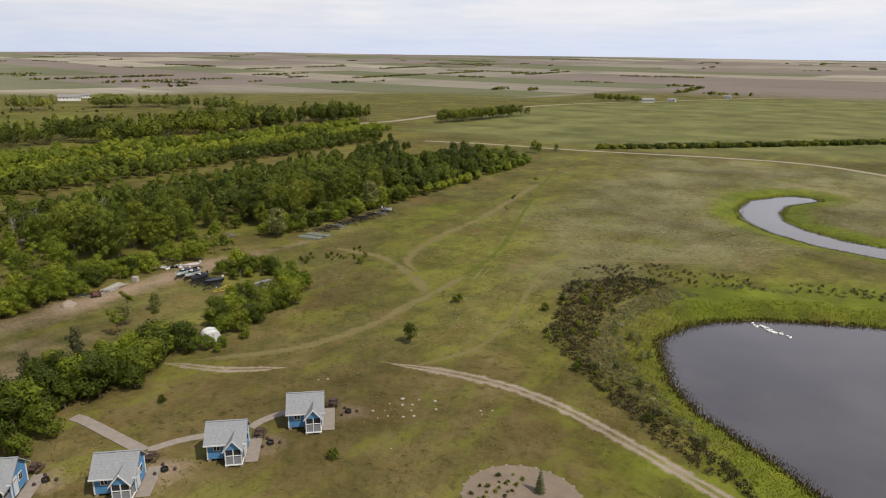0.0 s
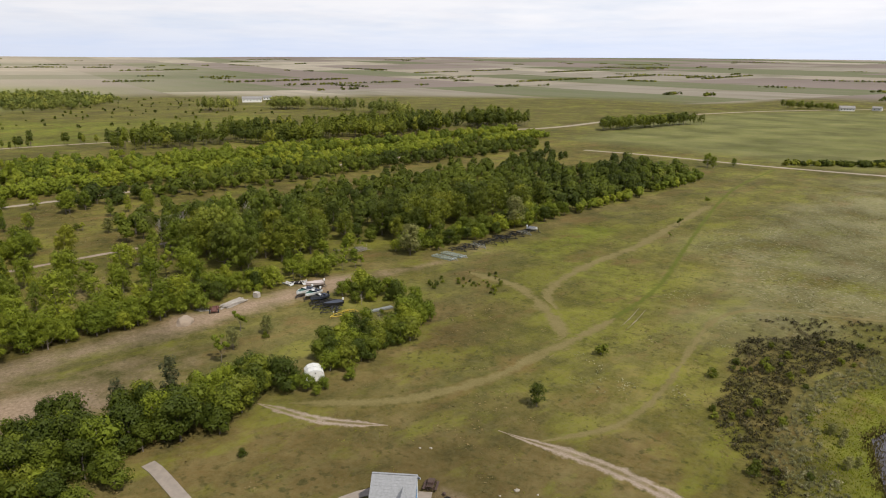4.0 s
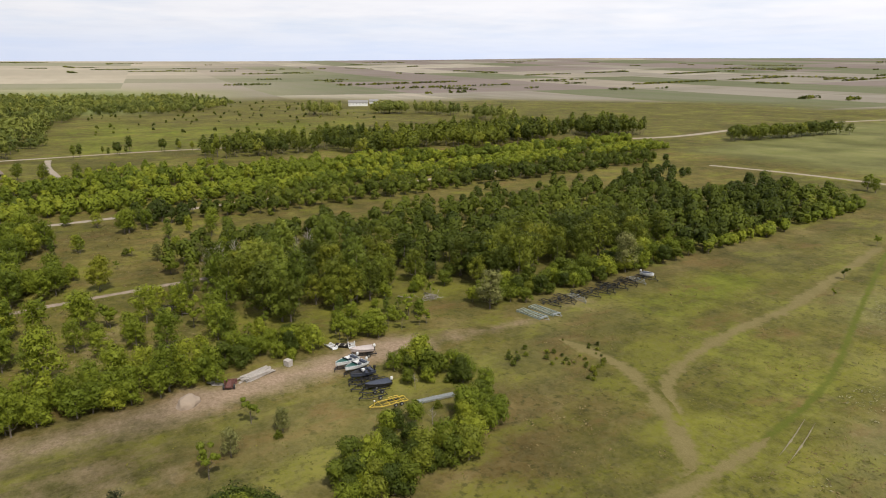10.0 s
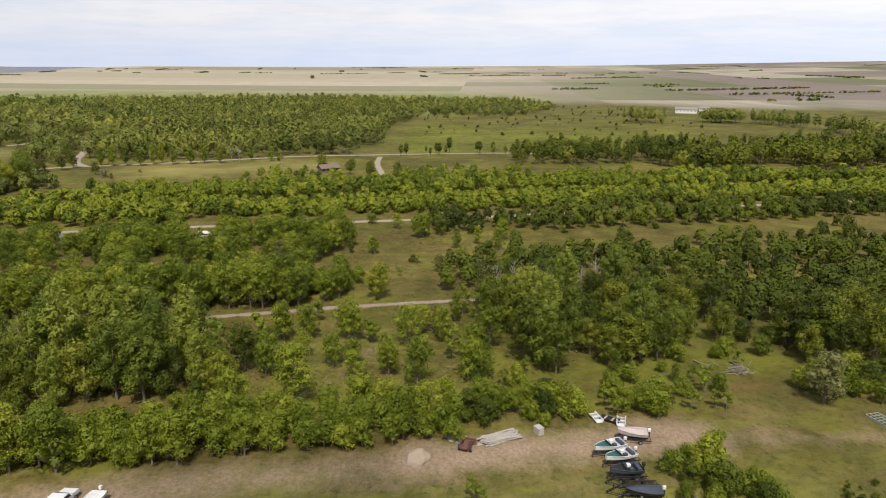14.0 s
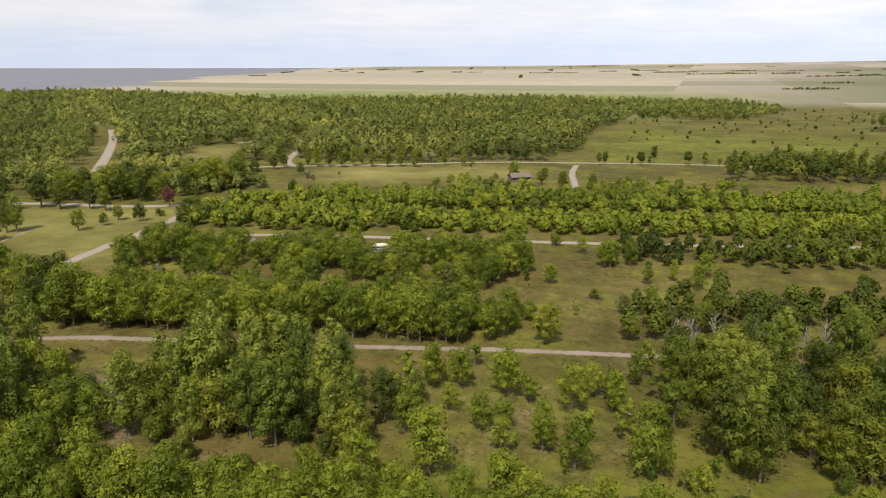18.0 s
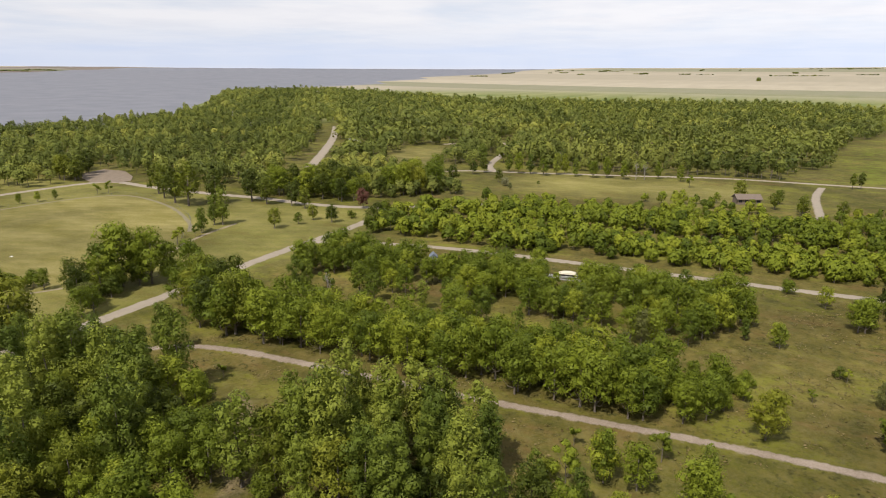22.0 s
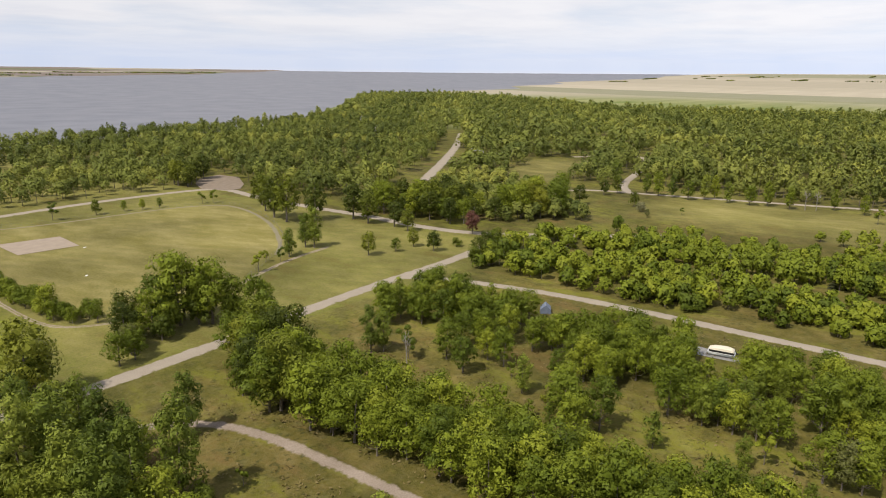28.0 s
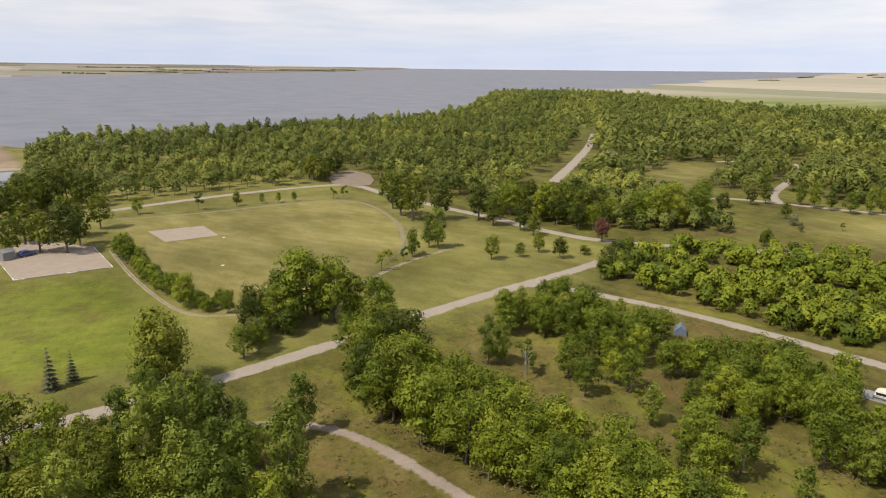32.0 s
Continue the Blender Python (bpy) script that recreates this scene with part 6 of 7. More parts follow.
def picnic_table(x, y, turn):
    t = thing("picnic_table", x * U, y * U, ground_z(x * U, y * U), turn, "dark brown wooden picnic table on grass", "picnic table", "cabin picnic tables")
    for i in range(4):
        part("top_board", box(bm_new(), -0.3 + 0.2 * i, 0, 0.76, 0.18, 1.8, 0.045, None, 0.008), BROWN, t)
    for s in (-1, 1):
        part("bench", box(bm_new(), 0.72 * s, 0, 0.45, 0.28, 1.8, 0.05, None, 0.008), BROWN, t)
        part("end_frame", box(bm_new(), 0, 0.65 * s, 0.4, 1.5, 0.09, 0.1), BROWN, t)
        for k in (-1, 1):
            part("leg", box(bm_new(), 0.36 * k, 0.65 * s, 0.37, 0.1, 0.08, 0.86, Matrix.Rotation(0.45 * k, 4, "Y")), BROWN, t)
    part("storage_box", box(bm_new(), 0, 0, 0.92, 0.7, 0.8, 0.3, None, 0.02), BROWN, t, "dark box on the table")


def fire_pit(x, y):
    t = thing("fire_pit", x * U, y * U, ground_z(x * U, y * U), 20, "sooty steel fire ring with grill on ash", "fire pit", "cabin fire pits")
    ring = bm_new()
    bmesh.ops.create_cone(ring, cap_ends=False, segments=16, radius1=0.45, radius2=0.42, depth=0.4, matrix=Matrix.Translation((0, 0, 0.2)))
    bmesh.ops.solidify(ring, geom=ring.faces[:], thickness=0.04)
    part("ring", ring, SOOT, t)
    for k in range(7):
        part("grate_bar", box(bm_new(), -0.27 + 0.09 * k, 0, 0.45, 0.02, 0.75, 0.02), SOOT, t)
    part("ash_bed", box(bm_new(), 0, 0, 0.08, 0.6, 0.6, 0.16, None, 0.05), EARTH, t)
    for a in (0.4, 2.4, 4.3):
        part("stump", box(bm_new(), 1.2 * math.cos(a), 1.2 * math.sin(a), 0.2, 0.35, 0.35, 0.42, None, 0.08), BROWN, t, "dark log seat")


for x, y in ((-38.7, 48.7), (-40.0, 39.8), (-44.6, 30.9), (-51.3, 23.5)):
    picnic_table(x, y, 40)
for x, y in ((-36.3, 48.6), (-38.0, 39.5), (-42.1, 30.7), (-49.0, 23.4)):
    fire_pit(x, y)


def blob(rng, rx, ry, rz, detail=2):
    bm = bm_new()
    bmesh.ops.create_icosphere(bm, subdivisions=detail, radius=1.0)
    for v in bm.verts:
        k = 1 + 0.22 * noise.noise(v.co * 1.7 + Vector(rng.uniform(0, 9, 3)) * 0 + Vector((rx * 7, ry * 5, 3)))
        v.co = Vector((v.co.x * rx * k, v.co.y * ry * k, v.co.z * rz * k))
    return bm


def lump(name, x, y, rx, ry, rz, mat, label, category, group="", sink=0.3, detail=2):
    bm = blob(np.random.default_rng(1), rx, ry, rz, detail)
    me = bpy.data.meshes.new(name)
    bm.to_mesh(me)
    bm.free()
    me.materials.append(mat)
    return single(name, me, label, category, "", group, pose(x * U, y * U, ground_z(x * U, y * U) + rz * (1 - sink) - 0.02 - rz * 0.5, 0, 0, (x * 57) % 180))


rng = np.random.default_rng(3)
for x, y in ((-33.0, 49.6), (-34.0, 52.7), (-32.7, 53.3), (-31.9, 54.1), (-33.4, 51.2), (-31.2, 53.0), (-25.2, 57.5), (-24.7, 57.0), (-30.4, 56.2), (-28, 46), (-44.5, 52), (-43.8, 52.8), (-32.4, 50.6), (-31.0, 51.4), (-30.2, 52.2), (-33.6, 54.4), (-32.0, 55.4), (-34.4, 50.4), (-29.2, 54.8), (-24.2, 58.3)):
    r = rng.uniform(0.14, 0.4)
    lump("boulder", x, y, r, r * 0.8, r * 0.6, STONE, "pale field boulder lying in dry grass", "rock", "pale boulders above the cabins", detail=1)

# round flower bed with a young spruce
ring = [(-13.8 + 5.4 * math.cos(a) * 1.0, 46.8 + 5.0 * math.sin(a)) for a in np.linspace(0, 6.283, 25)[:-1]]


def flat_patch(name, ring, mat, label, category, lift=0.06):
    """A level patch over a plan ring."""
    p = [(x * U, y * U) for x, y in ring]
    bm = bm_new()
    top = [bm.verts.new((x, y, ground_z(x, y) + lift)) for x, y in p]
    low = [bm.verts.new((x, y, ground_z(x, y) - 0.2)) for x, y in p]
    bm.faces.new(top)
    for i in range(len(p)):
        j = (i + 1) % len(p)
        bm.faces.new((low[i], low[j], top[j], top[i]))
    bmesh.ops.triangulate(bm, faces=[f for f in bm.faces if len(f.verts) > 4])
    bmesh.ops.recalc_face_normals(bm, faces=bm.faces)
    me = bpy.data.meshes.new(name)
    bm.to_mesh(me)
    bm.free()
    me.materials.append(mat)
    return single(name, me, label, category, "structure")


flat_patch("flower_bed", ring, EARTH, "round bed of bare earth with stones", "bed")
for x, y in ring[::1]:
    lump("edging_stone", x, y, 0.3, 0.24, 0.16, EDGE, "pale stone edging the round bed", "rock", "edging stones of the bed", detail=1)
grove([(-18, 44), (-17.5, 49), (-14.6, 50.3), (-14.5, 44)], 0.9, ["shrub"], 0.18, 0.34, None, 91, "small plants in the bed")
plant("spruce", -13.1, 48.6, 0.44, "small dark spruce in the round bed", "single trees")
plant("shrub", -54.1, 37.8, 0.75, group="shrubs of the meadow")
plant("shrub", -31.2, 41.5, 0.8, group="shrubs of the meadow")


# ---- boat yard ----
def tarp_shelter(x, y, turn):
    s = thing("tarp_shelter", x * U, y * U, ground_z(x * U, y * U), turn, "white tarpaulin tunnel shelter among bushes", "shelter")
    s.scale = (0.9, 0.9, 0.7)
    prof = [(-1.6, 0), (-1.6, 1.5), (-1.05, 2.25), (0, 2.6), (1.05, 2.25), (1.6, 1.5), (1.6, 0)]
    bm = bm_new()
    for i in range(5):
        for a, b in zip(prof, prof[1:]):
            x0, x1 = -1.7 + i * 0.68, -1.7 + (i + 1) * 0.68
            sag = 0.03 if i % 2 else 0.0
            bm.faces.new([bm.verts.new(v) for v in ((x0, a[0], a[1]), (x1, a[0], a[1] - sag), (x1, b[0], b[1] - sag), (x0, b[0], b[1]))])
    bmesh.ops.remove_doubles(bm, verts=bm.verts, dist=0.001)
    bmesh.ops.solidify(bm, geom=bm.faces[:], thickness=0.03)
    part("cover", bm, TARP, s)
    bm = bm_new()
    prism(bm, prof, -1.72, -1.66)
    part("end_wall", bm, TARP, s, "white end panel")
    part("end_wall", prism(bm_new(), prof, 1.66, 1.72), TARP, s, "white end panel")
    part("vent", box(bm_new(), 1.74, 0.1, 1.95, 0.04, 0.22, 0.22), SOOT, s, "small dark vent")
    for xx in (-1.6, 0, 1.6):
        part("hoop", tubes("hoop", [([(xx, p[0] * 1.01, p[1] * 1.01) for p in prof], [0.03] * len(prof))], STEEL, 5), None, s)


tarp_shelter(-65.0, 51.7, -24)


def trailer(x, y, turn, length, mat, label, group="boat trailers in the yard", tandem=False):
    """A boat trailer, its tongue towards its own -x."""
    t = thing("boat_trailer", x * U, y * U, ground_z(x * U, y * U), turn, label, "trailer", group)
    h, w_ = 0.5, 0.85
    for s in (-1, 1):
        part("rail", tubes("rail", [([(-length * 0.22, s * w_, h), (length * 0.5, s * w_, h)], [0.07, 0.07])], mat, 5), None, t)
        part("tongue_rail", tubes("tongue_rail", [([(-length * 0.5, 0, h - 0.05), (-length * 0.22, s * w_, h)], [0.07, 0.07])], mat, 5), None, t)
        part("bunk", box(bm_new(), length * 0.14, s * 0.45, h + 0.2, length * 0.55, 0.1, 0.08), mat, t)
        for k in ((0.14, 0.3) if tandem else (0.2,)):
            wheel("wheel", t, length * k, s * (w_ + 0.18), 0.31, 0.2, "y")
            part("mudguard", box(bm_new(), length * k, s * (w_ + 0.18), 0.68, 0.7, 0.24, 0.04, None, 0.015), mat, t)
    for k in (-0.2, 0.0, 0.2, 0.36, 0.49):
        part("cross_bar", box(bm_new(), length * k, 0, h, 0.07, 1.7, 0.07), mat, t)
    part("winch_post", box(bm_new(), -length * 0.36, 0, h + 0.35, 0.09, 0.09, 0.75), mat, t)
    part("winch", box(bm_new(), -length * 0.36, 0, h + 0.78, 0.2, 0.26, 0.2, None, 0.04), HULL if mat == YELLOW else mat, t)
    part("jack", box(bm_new(), -length * 0.47, 0.08, 0.24, 0.07, 0.07, 0.52), mat, t)
    return t


def boat(x, y, turn, length, hull_mat, deck_mat, label, covered=False, z=0.72):
    """A runabout: a lofted hull with a bow, cockpit, windscreen and outboard; bow towards its own -x."""
    b = thing("boat", x * U, y * U, ground_z(x * U, y * U) + z, turn, label, "boat", "boats in the yard")
    rings, n = [], 9
    for i in range(n):
        k = i / (n - 1)
        w_ = 1.0 * min(1.0, (k + 0.02) ** 0.5 * 1.25) * (0.92 if k > 0.9 else 1.0)
        keel, sheer = 0.38 * (1 - k) ** 3 - 0.05, 0.85 + 0.2 * (1 - k) ** 2
        xx = length * (k - 0.5)
        rings.append([(xx, -w_, sheer), (xx, -w_ * 0.86, 0.42 + keel * 0.4), (xx, 0, keel), (xx, w_ * 0.86, 0.42 + keel * 0.4), (xx, w_, sheer)])
    bm = bm_new()
    vs = [[bm.verts.new(p) for p in r] for r in rings]
    for a, c in zip(vs, vs[1:]):
        for i in range(4):
            bm.faces.new((a[i], a[i + 1], c[i + 1], c[i]))
    bm.faces.new(vs[-1])
    bm.faces.new(vs[0][::-1])
    hull = part("hull", bm, hull_mat, b)
    bm = bm_new()
    ds = [[bm.verts.new((r[0][0], r[j][1] * 0.97, r[0][2] - (0.02 if i < 4 or covered else 0.25) + (0.28 * math.sin(math.pi * min(1, i / 8)) if covered and j == 2 else 0))) for j in (0, 2, 4)] for i, r in enumerate(rings)]
    for a, c in zip(ds, ds[1:]):
        for i in range(2):
            bm.faces.new((a[i], a[i + 1], c[i + 1], c[i]))
    part("cover" if covered else "cockpit_floor", bm, deck_mat if covered or hull_mat == NAVY else DECKGREY, b)
    if not covered:
        bm = bm_new()
        fs = [[bm.verts.new((r[0][0], r[j][1] * 0.99, r[0][2] + (0.05 if j == 2 else 0.01))) for j in (0, 2, 4)] for r in rings[:5]]
        for a, c in zip(fs, fs[1:]):
            for i in range(2):
                bm.faces.new((a[i], a[i + 1], c[i + 1], c[i]))
        part("foredeck", bm, deck_mat, b, "dark glossy foredeck")
    for s in (-1, 1):
        part("gunwale", tubes("gunwale", [([(r[0][0], s * r[4][1], r[0][2]) for r in rings], [0.045] * n)], hull_mat, 5), None, hull)
    if not covered:
        part("windscreen", box(bm_new(), -0.25, 0, 1.08, 0.06, 1.5, 0.36, Matrix.Rotation(-0.5, 4, "Y"), 0.01), GLASS, b, "dark tinted windscreen")
        for s in (-1, 1):
            part("seat", box(bm_new(), 0.45, 0.45 * s, 0.86, 0.5, 0.5, 0.42, None, 0.06), HULL if s > 0 else NAVY, b, "white vinyl seat")
        part("rear_bench", box(bm_new(), length * 0.36, 0, 0.84, 0.5, 1.5, 0.35, None, 0.06), NAVY, b)
    motor = part("outboard_cowl", box(bm_new(), length * 0.5 + 0.2, 0, 1.12, 0.42, 0.34, 0.5, None, 0.08), SOOT if hull_mat == NAVY else HULL, b, "black outboard motor" if hull_mat == NAVY else "white outboard motor")
    part("outboard_leg", box(bm_new(), length * 0.5 + 0.22, 0, 0.55, 0.16, 0.12, 0.8), SOOT, motor)
    return b


heading = lambda a, b: math.degrees(math.atan2(b[1] - a[1], b[0] - a[0]))
for a, b, ln, hm, dm, cov, lab in (((-95.9, 66.9), (-95.2, 70.2), 4.6, PINKY, PINKY, True, "faded pinkish boat under a tight cover"), ((-92.6, 63.5), (-93.8, 67.2), 5.2, HULL, TEAL, False, "white runabout boat with teal deck on trailer"),
                                   ((-90.8, 64.1), (-91.9, 67.6), 5.0, HULL, TEAL, False, "white runabout boat with teal deck on trailer"), ((-88.8, 63.9), (-89.1, 67.4), 4.8, NAVY, SOOT, False, "dark navy speedboat on a trailer")):
    mx, my, tn = (a[0] + b[0]) / 2, (a[1] + b[1]) / 2, heading(a, b)
    mx, ln = mx + 0.7, ln * 0.86
    trailer(mx, my, tn, ln + 0.9, DARKSTEEL, "dark steel boat trailer carrying a boat")
    boat(mx, my, tn, ln, hm, dm, lab, cov, 0.62)
# black boat and extra trailers added to fill dark clutter that is partly shadow
boat(-85.3, 66.4, heading((-85.5, 64.2), (-85.2, 68.2)), 4.2, SOOT, NAVY, "black aluminium boat under a dark cover", True, 0.1)
trailer(-80.75, 65.5, heading((-80.8, 63.2), (-80.7, 67.8)), 6.0, YELLOW, "bright yellow tandem boat trailer on grass", tandem=True)
for a, b, ln in (((-85.9, 62.3), (-85.6, 68.1), 5.6), ((-83.3, 63.0), (-83.2, 66.4), 4.4), ((-87.3, 63.2), (-87.2, 67.6), 5.2), ((-86.6, 64.0), (-86.4, 68.4), 5.0), ((-84.7, 63.4), (-84.4, 67.6), 4.8)):
    trailer((a[0] + b[0]) / 2, (a[1] + b[1]) / 2, heading(a, b), ln, DARKSTEEL, "empty dark boat trailer in the grass")
for i, (x, y) in enumerate(((-97.9, 103.4), (-97.6, 105.6), (-97.6, 108.9), (-98.2, 112.1), (-98.6, 114.5), (-98.6, 116.5), (-99.0, 119.1), (-99.4, 121.7), (-99.6, 124.8), (-99.8, 127.3), (-98.7, 107.3), (-99.3, 110.6), (-99.9, 118.0), (-100.3, 123.2))):
    trailer(x, y, 188 + 14 * math.sin(i * 2.2), 6.0, STEEL if i in (2, 8) else DARKSTEEL, "pale galvanised boat trailer by the trees" if i in (2, 8) else "dark boat trailer parked under the trees", "boat trailers by the wood")
boat(-101.0, 128.8, 195, 3.2, HULL, NAVY, "white boat with navy cover under trees", True, 0.15)
# long metal plank
plank = thing("metal_gangway", -79.2 * U, 71.0 * U, ground_z(-79.2 * U, 71 * U), heading((-79.4, 68.8), (-79.0, 73.3)), "pale grey metal gangway lying in the bushes", "gangway")
part("deck_plate", box(bm_new(), 0, 0, 0.32, 6.0, 0.9, 0.06, None, 0.01), STEEL, plank)
for s in (-1, 1):
    part("side_channel", box(bm_new(), 0, 0.46 * s, 0.26, 6.0, 0.06, 0.3), STEEL, plank)
for k in (-2.5, 2.5):
    part("support_block", box(bm_new(), k, 0, 0.06, 0.25, 0.8, 0.26), LUMBER, plank)


def dock_frame(a, b):
    """A welded dock section on the ground: rails, rungs and a hitch."""
    cx, cy = (a[0] + b[0]) / 2, (a[1] + b[1]) / 2
    d = thing("dock_frame", cx * U, cy * U, ground_z(cx * U, cy * U), heading(a, b), "grey-green welded dock frame lying on grass", "dock frame", "dock frames by the wood")
    l, w_ = math.dist(a, b) * U, 2.2
    for k in range(4):
        part("rail", box(bm_new(), 0, -w_ / 2 + w_ * k / 3, 0.28, l, 0.08, 0.12), GREENSTEEL, d)
    for k in range(11):
        part("rung", box(bm_new(), -l / 2 + l * k / 10, 0, 0.33, 0.07, w_, 0.07), GREENSTEEL, d)
    for k in (-1, 1):
        part("skid", box(bm_new(), 0, k * w_ / 2, 0.1, l * 0.98, 0.06, 0.26), GREENSTEEL, d)
        part("hitch_bar", tubes("hitch_bar", [([(l / 2, k * w_ / 3, 0.28), (l / 2 + 1.2, 0, 0.25)], [0.05, 0.05])], STEEL, 5), None, d)
    part("end_plate", box(bm_new(), l / 2 - 0.35, 0, 0.42, 0.5, w_, 0.05), STEEL, d, "pale end plate")


dock_frame((-98.4, 97.5), (-93.3, 98.4))
dock_frame((-98.8, 100.2), (-93.5, 101.1))


def lumber_pile(x, y, turn, n, length, label):
    t = thing("lumber_pile", x * U, y * U, ground_z(x * U, y * U), turn, label, "lumber pile")
    r = np.random.default_rng(9)
    for i in range(n):
        z_ = 0.1 + 0.11 * (i // 8)
        part("board", box(bm_new(), r.uniform(-0.6, 0.6), -1.0 + 0.27 * (i % 8) + r.uniform(-0.05, 0.05), z_, length * r.uniform(0.6, 1.0), 0.24, 0.09, Matrix.Rotation(r.uniform(-0.12, 0.12), 4, "Z")), LUMBER, t)


lumber_pile(-96.0, 54.6, heading((-95.1, 52.2), (-97.0, 56.9)), 38, 6.2, "grey weathered boards stacked by the hedge")
lumber_pile(-96.4, 50.0, 60, 8, 2.2, "few grey boards leaning by the hedge")
m = thing("loader_bucket", -94.5 * U, 51.0 * U, ground_z(-94.5 * U, 51 * U), 70, "rusty red farm machine with a bucket", "farm machine")
part("bucket", prism(bm_new(), [(0.9, 0.05), (1.5, 0.1), (1.5, 0.7), (1.35, 0.7), (1.3, 0.2), (0.9, 0.15)], -1.0, 1.0), RUST, m)
part("frame", box(bm_new(), 0, -0.2, 0.55, 0.9, 2.2, 0.3, None, 0.03), RUST, m)
for s in (-1, 1):
    part("arm", box(bm_new(), 0.7 * s, 0.4, 0.7, 0.14, 1.9, 0.16, Matrix.Rotation(-0.2, 4, "X")), RUST, m)
    part("mast", box(bm_new(), 0.55 * s, -0.9, 0.9, 0.14, 0.14, 1.5), RUST, m)
    wheel("wheel", m, 0.8 * s, -0.8, 0.42, 0.24)
lump("earth_mound", -92.4, 45.8, 1.9, 1.5, 1.3, SAND, "small heap of pale gravel on the yard", "mound", sink=0.45, detail=3)
b = thing("crate", -96.8 * U, 59.0 * U, ground_z(-96.8 * U, 59 * U), 25, "weathered grey wooden crate beside the hedge", "crate")
part("case", box(bm_new(), 0, 0, 0.5, 1.3, 0.9, 1.0, None, 0.03), LUMBER, b)
part("lid", box(bm_new(), 0, 0, 1.04, 1.36, 0.96, 0.08, Matrix.Rotation(0.08, 4, "X"), 0.02), LUMBER, b)
for i, (x, y, tn) in enumerate(((-99.6, 66.0, 10), (-99.0, 67.4, 50), (-98.6, 68.6, -20))):
    b = thing("scrap_boat", x * U, y * U, ground_z(x * U, y * U), tn, "old pale dinghy dumped by the hedge", "dinghy", "dinghies by the hedge")
    part("hull", prism(bm_new(), [(-0.65, 0.45), (-0.5, 0.05), (0.5, 0.05), (0.65, 0.45), (0.58, 0.45), (0.42, 0.14), (-0.42, 0.14), (-0.58, 0.45)], -1.4, 1.4), HULL if i != 1 else SOOT, b)
    for k in (-0.6, 0.5):
        part("thwart", box(bm_new(), k, 0, 0.4, 0.25, 1.14, 0.05), LUMBER, b)


def vehicle(name, x, y, turn, mat, label, category, length=5.0, width=1.9, bed=False):
    """A car or pickup, its nose towards its own -x."""
    v = thing(name, x * U, y * U, ground_z(x * U, y * U), turn, label, category)
    l, w_ = length / 2, width / 2
    prof = [(-l, 0.5), (-l, 0.95), (-l * 0.5, 1.08), (-l * 0.18, 1.72), (l * 0.2 if bed else l * 0.72, 1.75), (l * 0.32 if bed else l * 0.96, 1.1), (l, 1.05), (l, 0.45)]
    bm = prism_y(bm_new(), prof, -w_, w_)
    bmesh.ops.bevel(bm, geom=bm.edges[:], offset=0.07, segments=2, affect="EDGES")
    part("body", bm, mat, v)
    top = prism_y(bm_new(), [(-l * 0.42, 1.12), (-l * 0.17, 1.62), (l * 0.19 if bed else l * 0.7, 1.64), (l * 0.27 if bed else l * 0.88, 1.14)], -w_ - 0.01, w_ + 0.01)
    part("side_windows", top, GLASS, v, "dark side windows")
    part("windscreen", box(bm_new(), -l * 0.355, 0, 1.38, 0.04, width * 0.84, 0.62, Matrix.Rotation(0.72, 4, "Y")), GLASS, v, "dark windscreen")
    if bed:
        part("cargo_bed", box(bm_new(), l * 0.66, 0, 1.08, l * 0.6, width * 0.8, 0.06), SOOT, v, "dark cargo bed")
    for s in (-1, 1):
        for k in (-0.62, 0.62):
            wheel("wheel", v, l * k, s * (w_ - 0.1), 0.36, 0.24, "y")
        part("headlight", box(bm_new(), -l - 0.01, s * 0.65, 0.82, 0.05, 0.32, 0.16, None, 0.01), TARP, v)
        part("mirror", box(bm_new(), -l * 0.38, s * (w_ + 0.1), 1.2, 0.12, 0.2, 0.15, None, 0.02), mat, v)
    part("bumper", box(bm_new(), -l - 0.03, 0, 0.55, 0.14, width * 0.98, 0.2, None, 0.03), STEEL, v)
    return v


vehicle("pickup_truck", -86.8, 14.0, -8, CARWHITE, "white pickup truck parked beside the hedge", "pickup", 5.2, 1.9, True)
boat(-86.3, 16.8, 172, 4.6, HULL, TARP, "white boat under a pale tight cover", True, 0.25)

# covered pontoon boat in the clearing by the camp road
p = thing("pontoon_boat", -189.4 * U, -1.5 * U, ground_z(-189.4 * U, -1.5 * U), heading((-188.9, -3.4), (-189.8, 0.3)), "covered pontoon boat with cream top on grass", "boat")
for s in (-1, 1):
    part("pontoon", tubes("pontoon", [([(-2.7, s * 0.85, 0.6), (-2.3, s * 0.85, 0.45), (2.5, s * 0.85, 0.45)], [0.05, 0.3, 0.3])], STEEL, 10), None, p, "silver pontoon tube")
    part("side_fence", box(bm_new(), 0.1, s * 1.1, 1.08, 4.6, 0.05, 0.46), SOOT, p, "dark side panel")
part("deck", box(bm_new(), 0, 0, 0.82, 5.1, 2.36, 0.1, None, 0.02), HULL, p)
part("bow_panel", box(bm_new(), -2.3, 0, 1.05, 0.06, 2.1, 0.4), NAVY, p, "dark bow panel")
bm = bm_new()
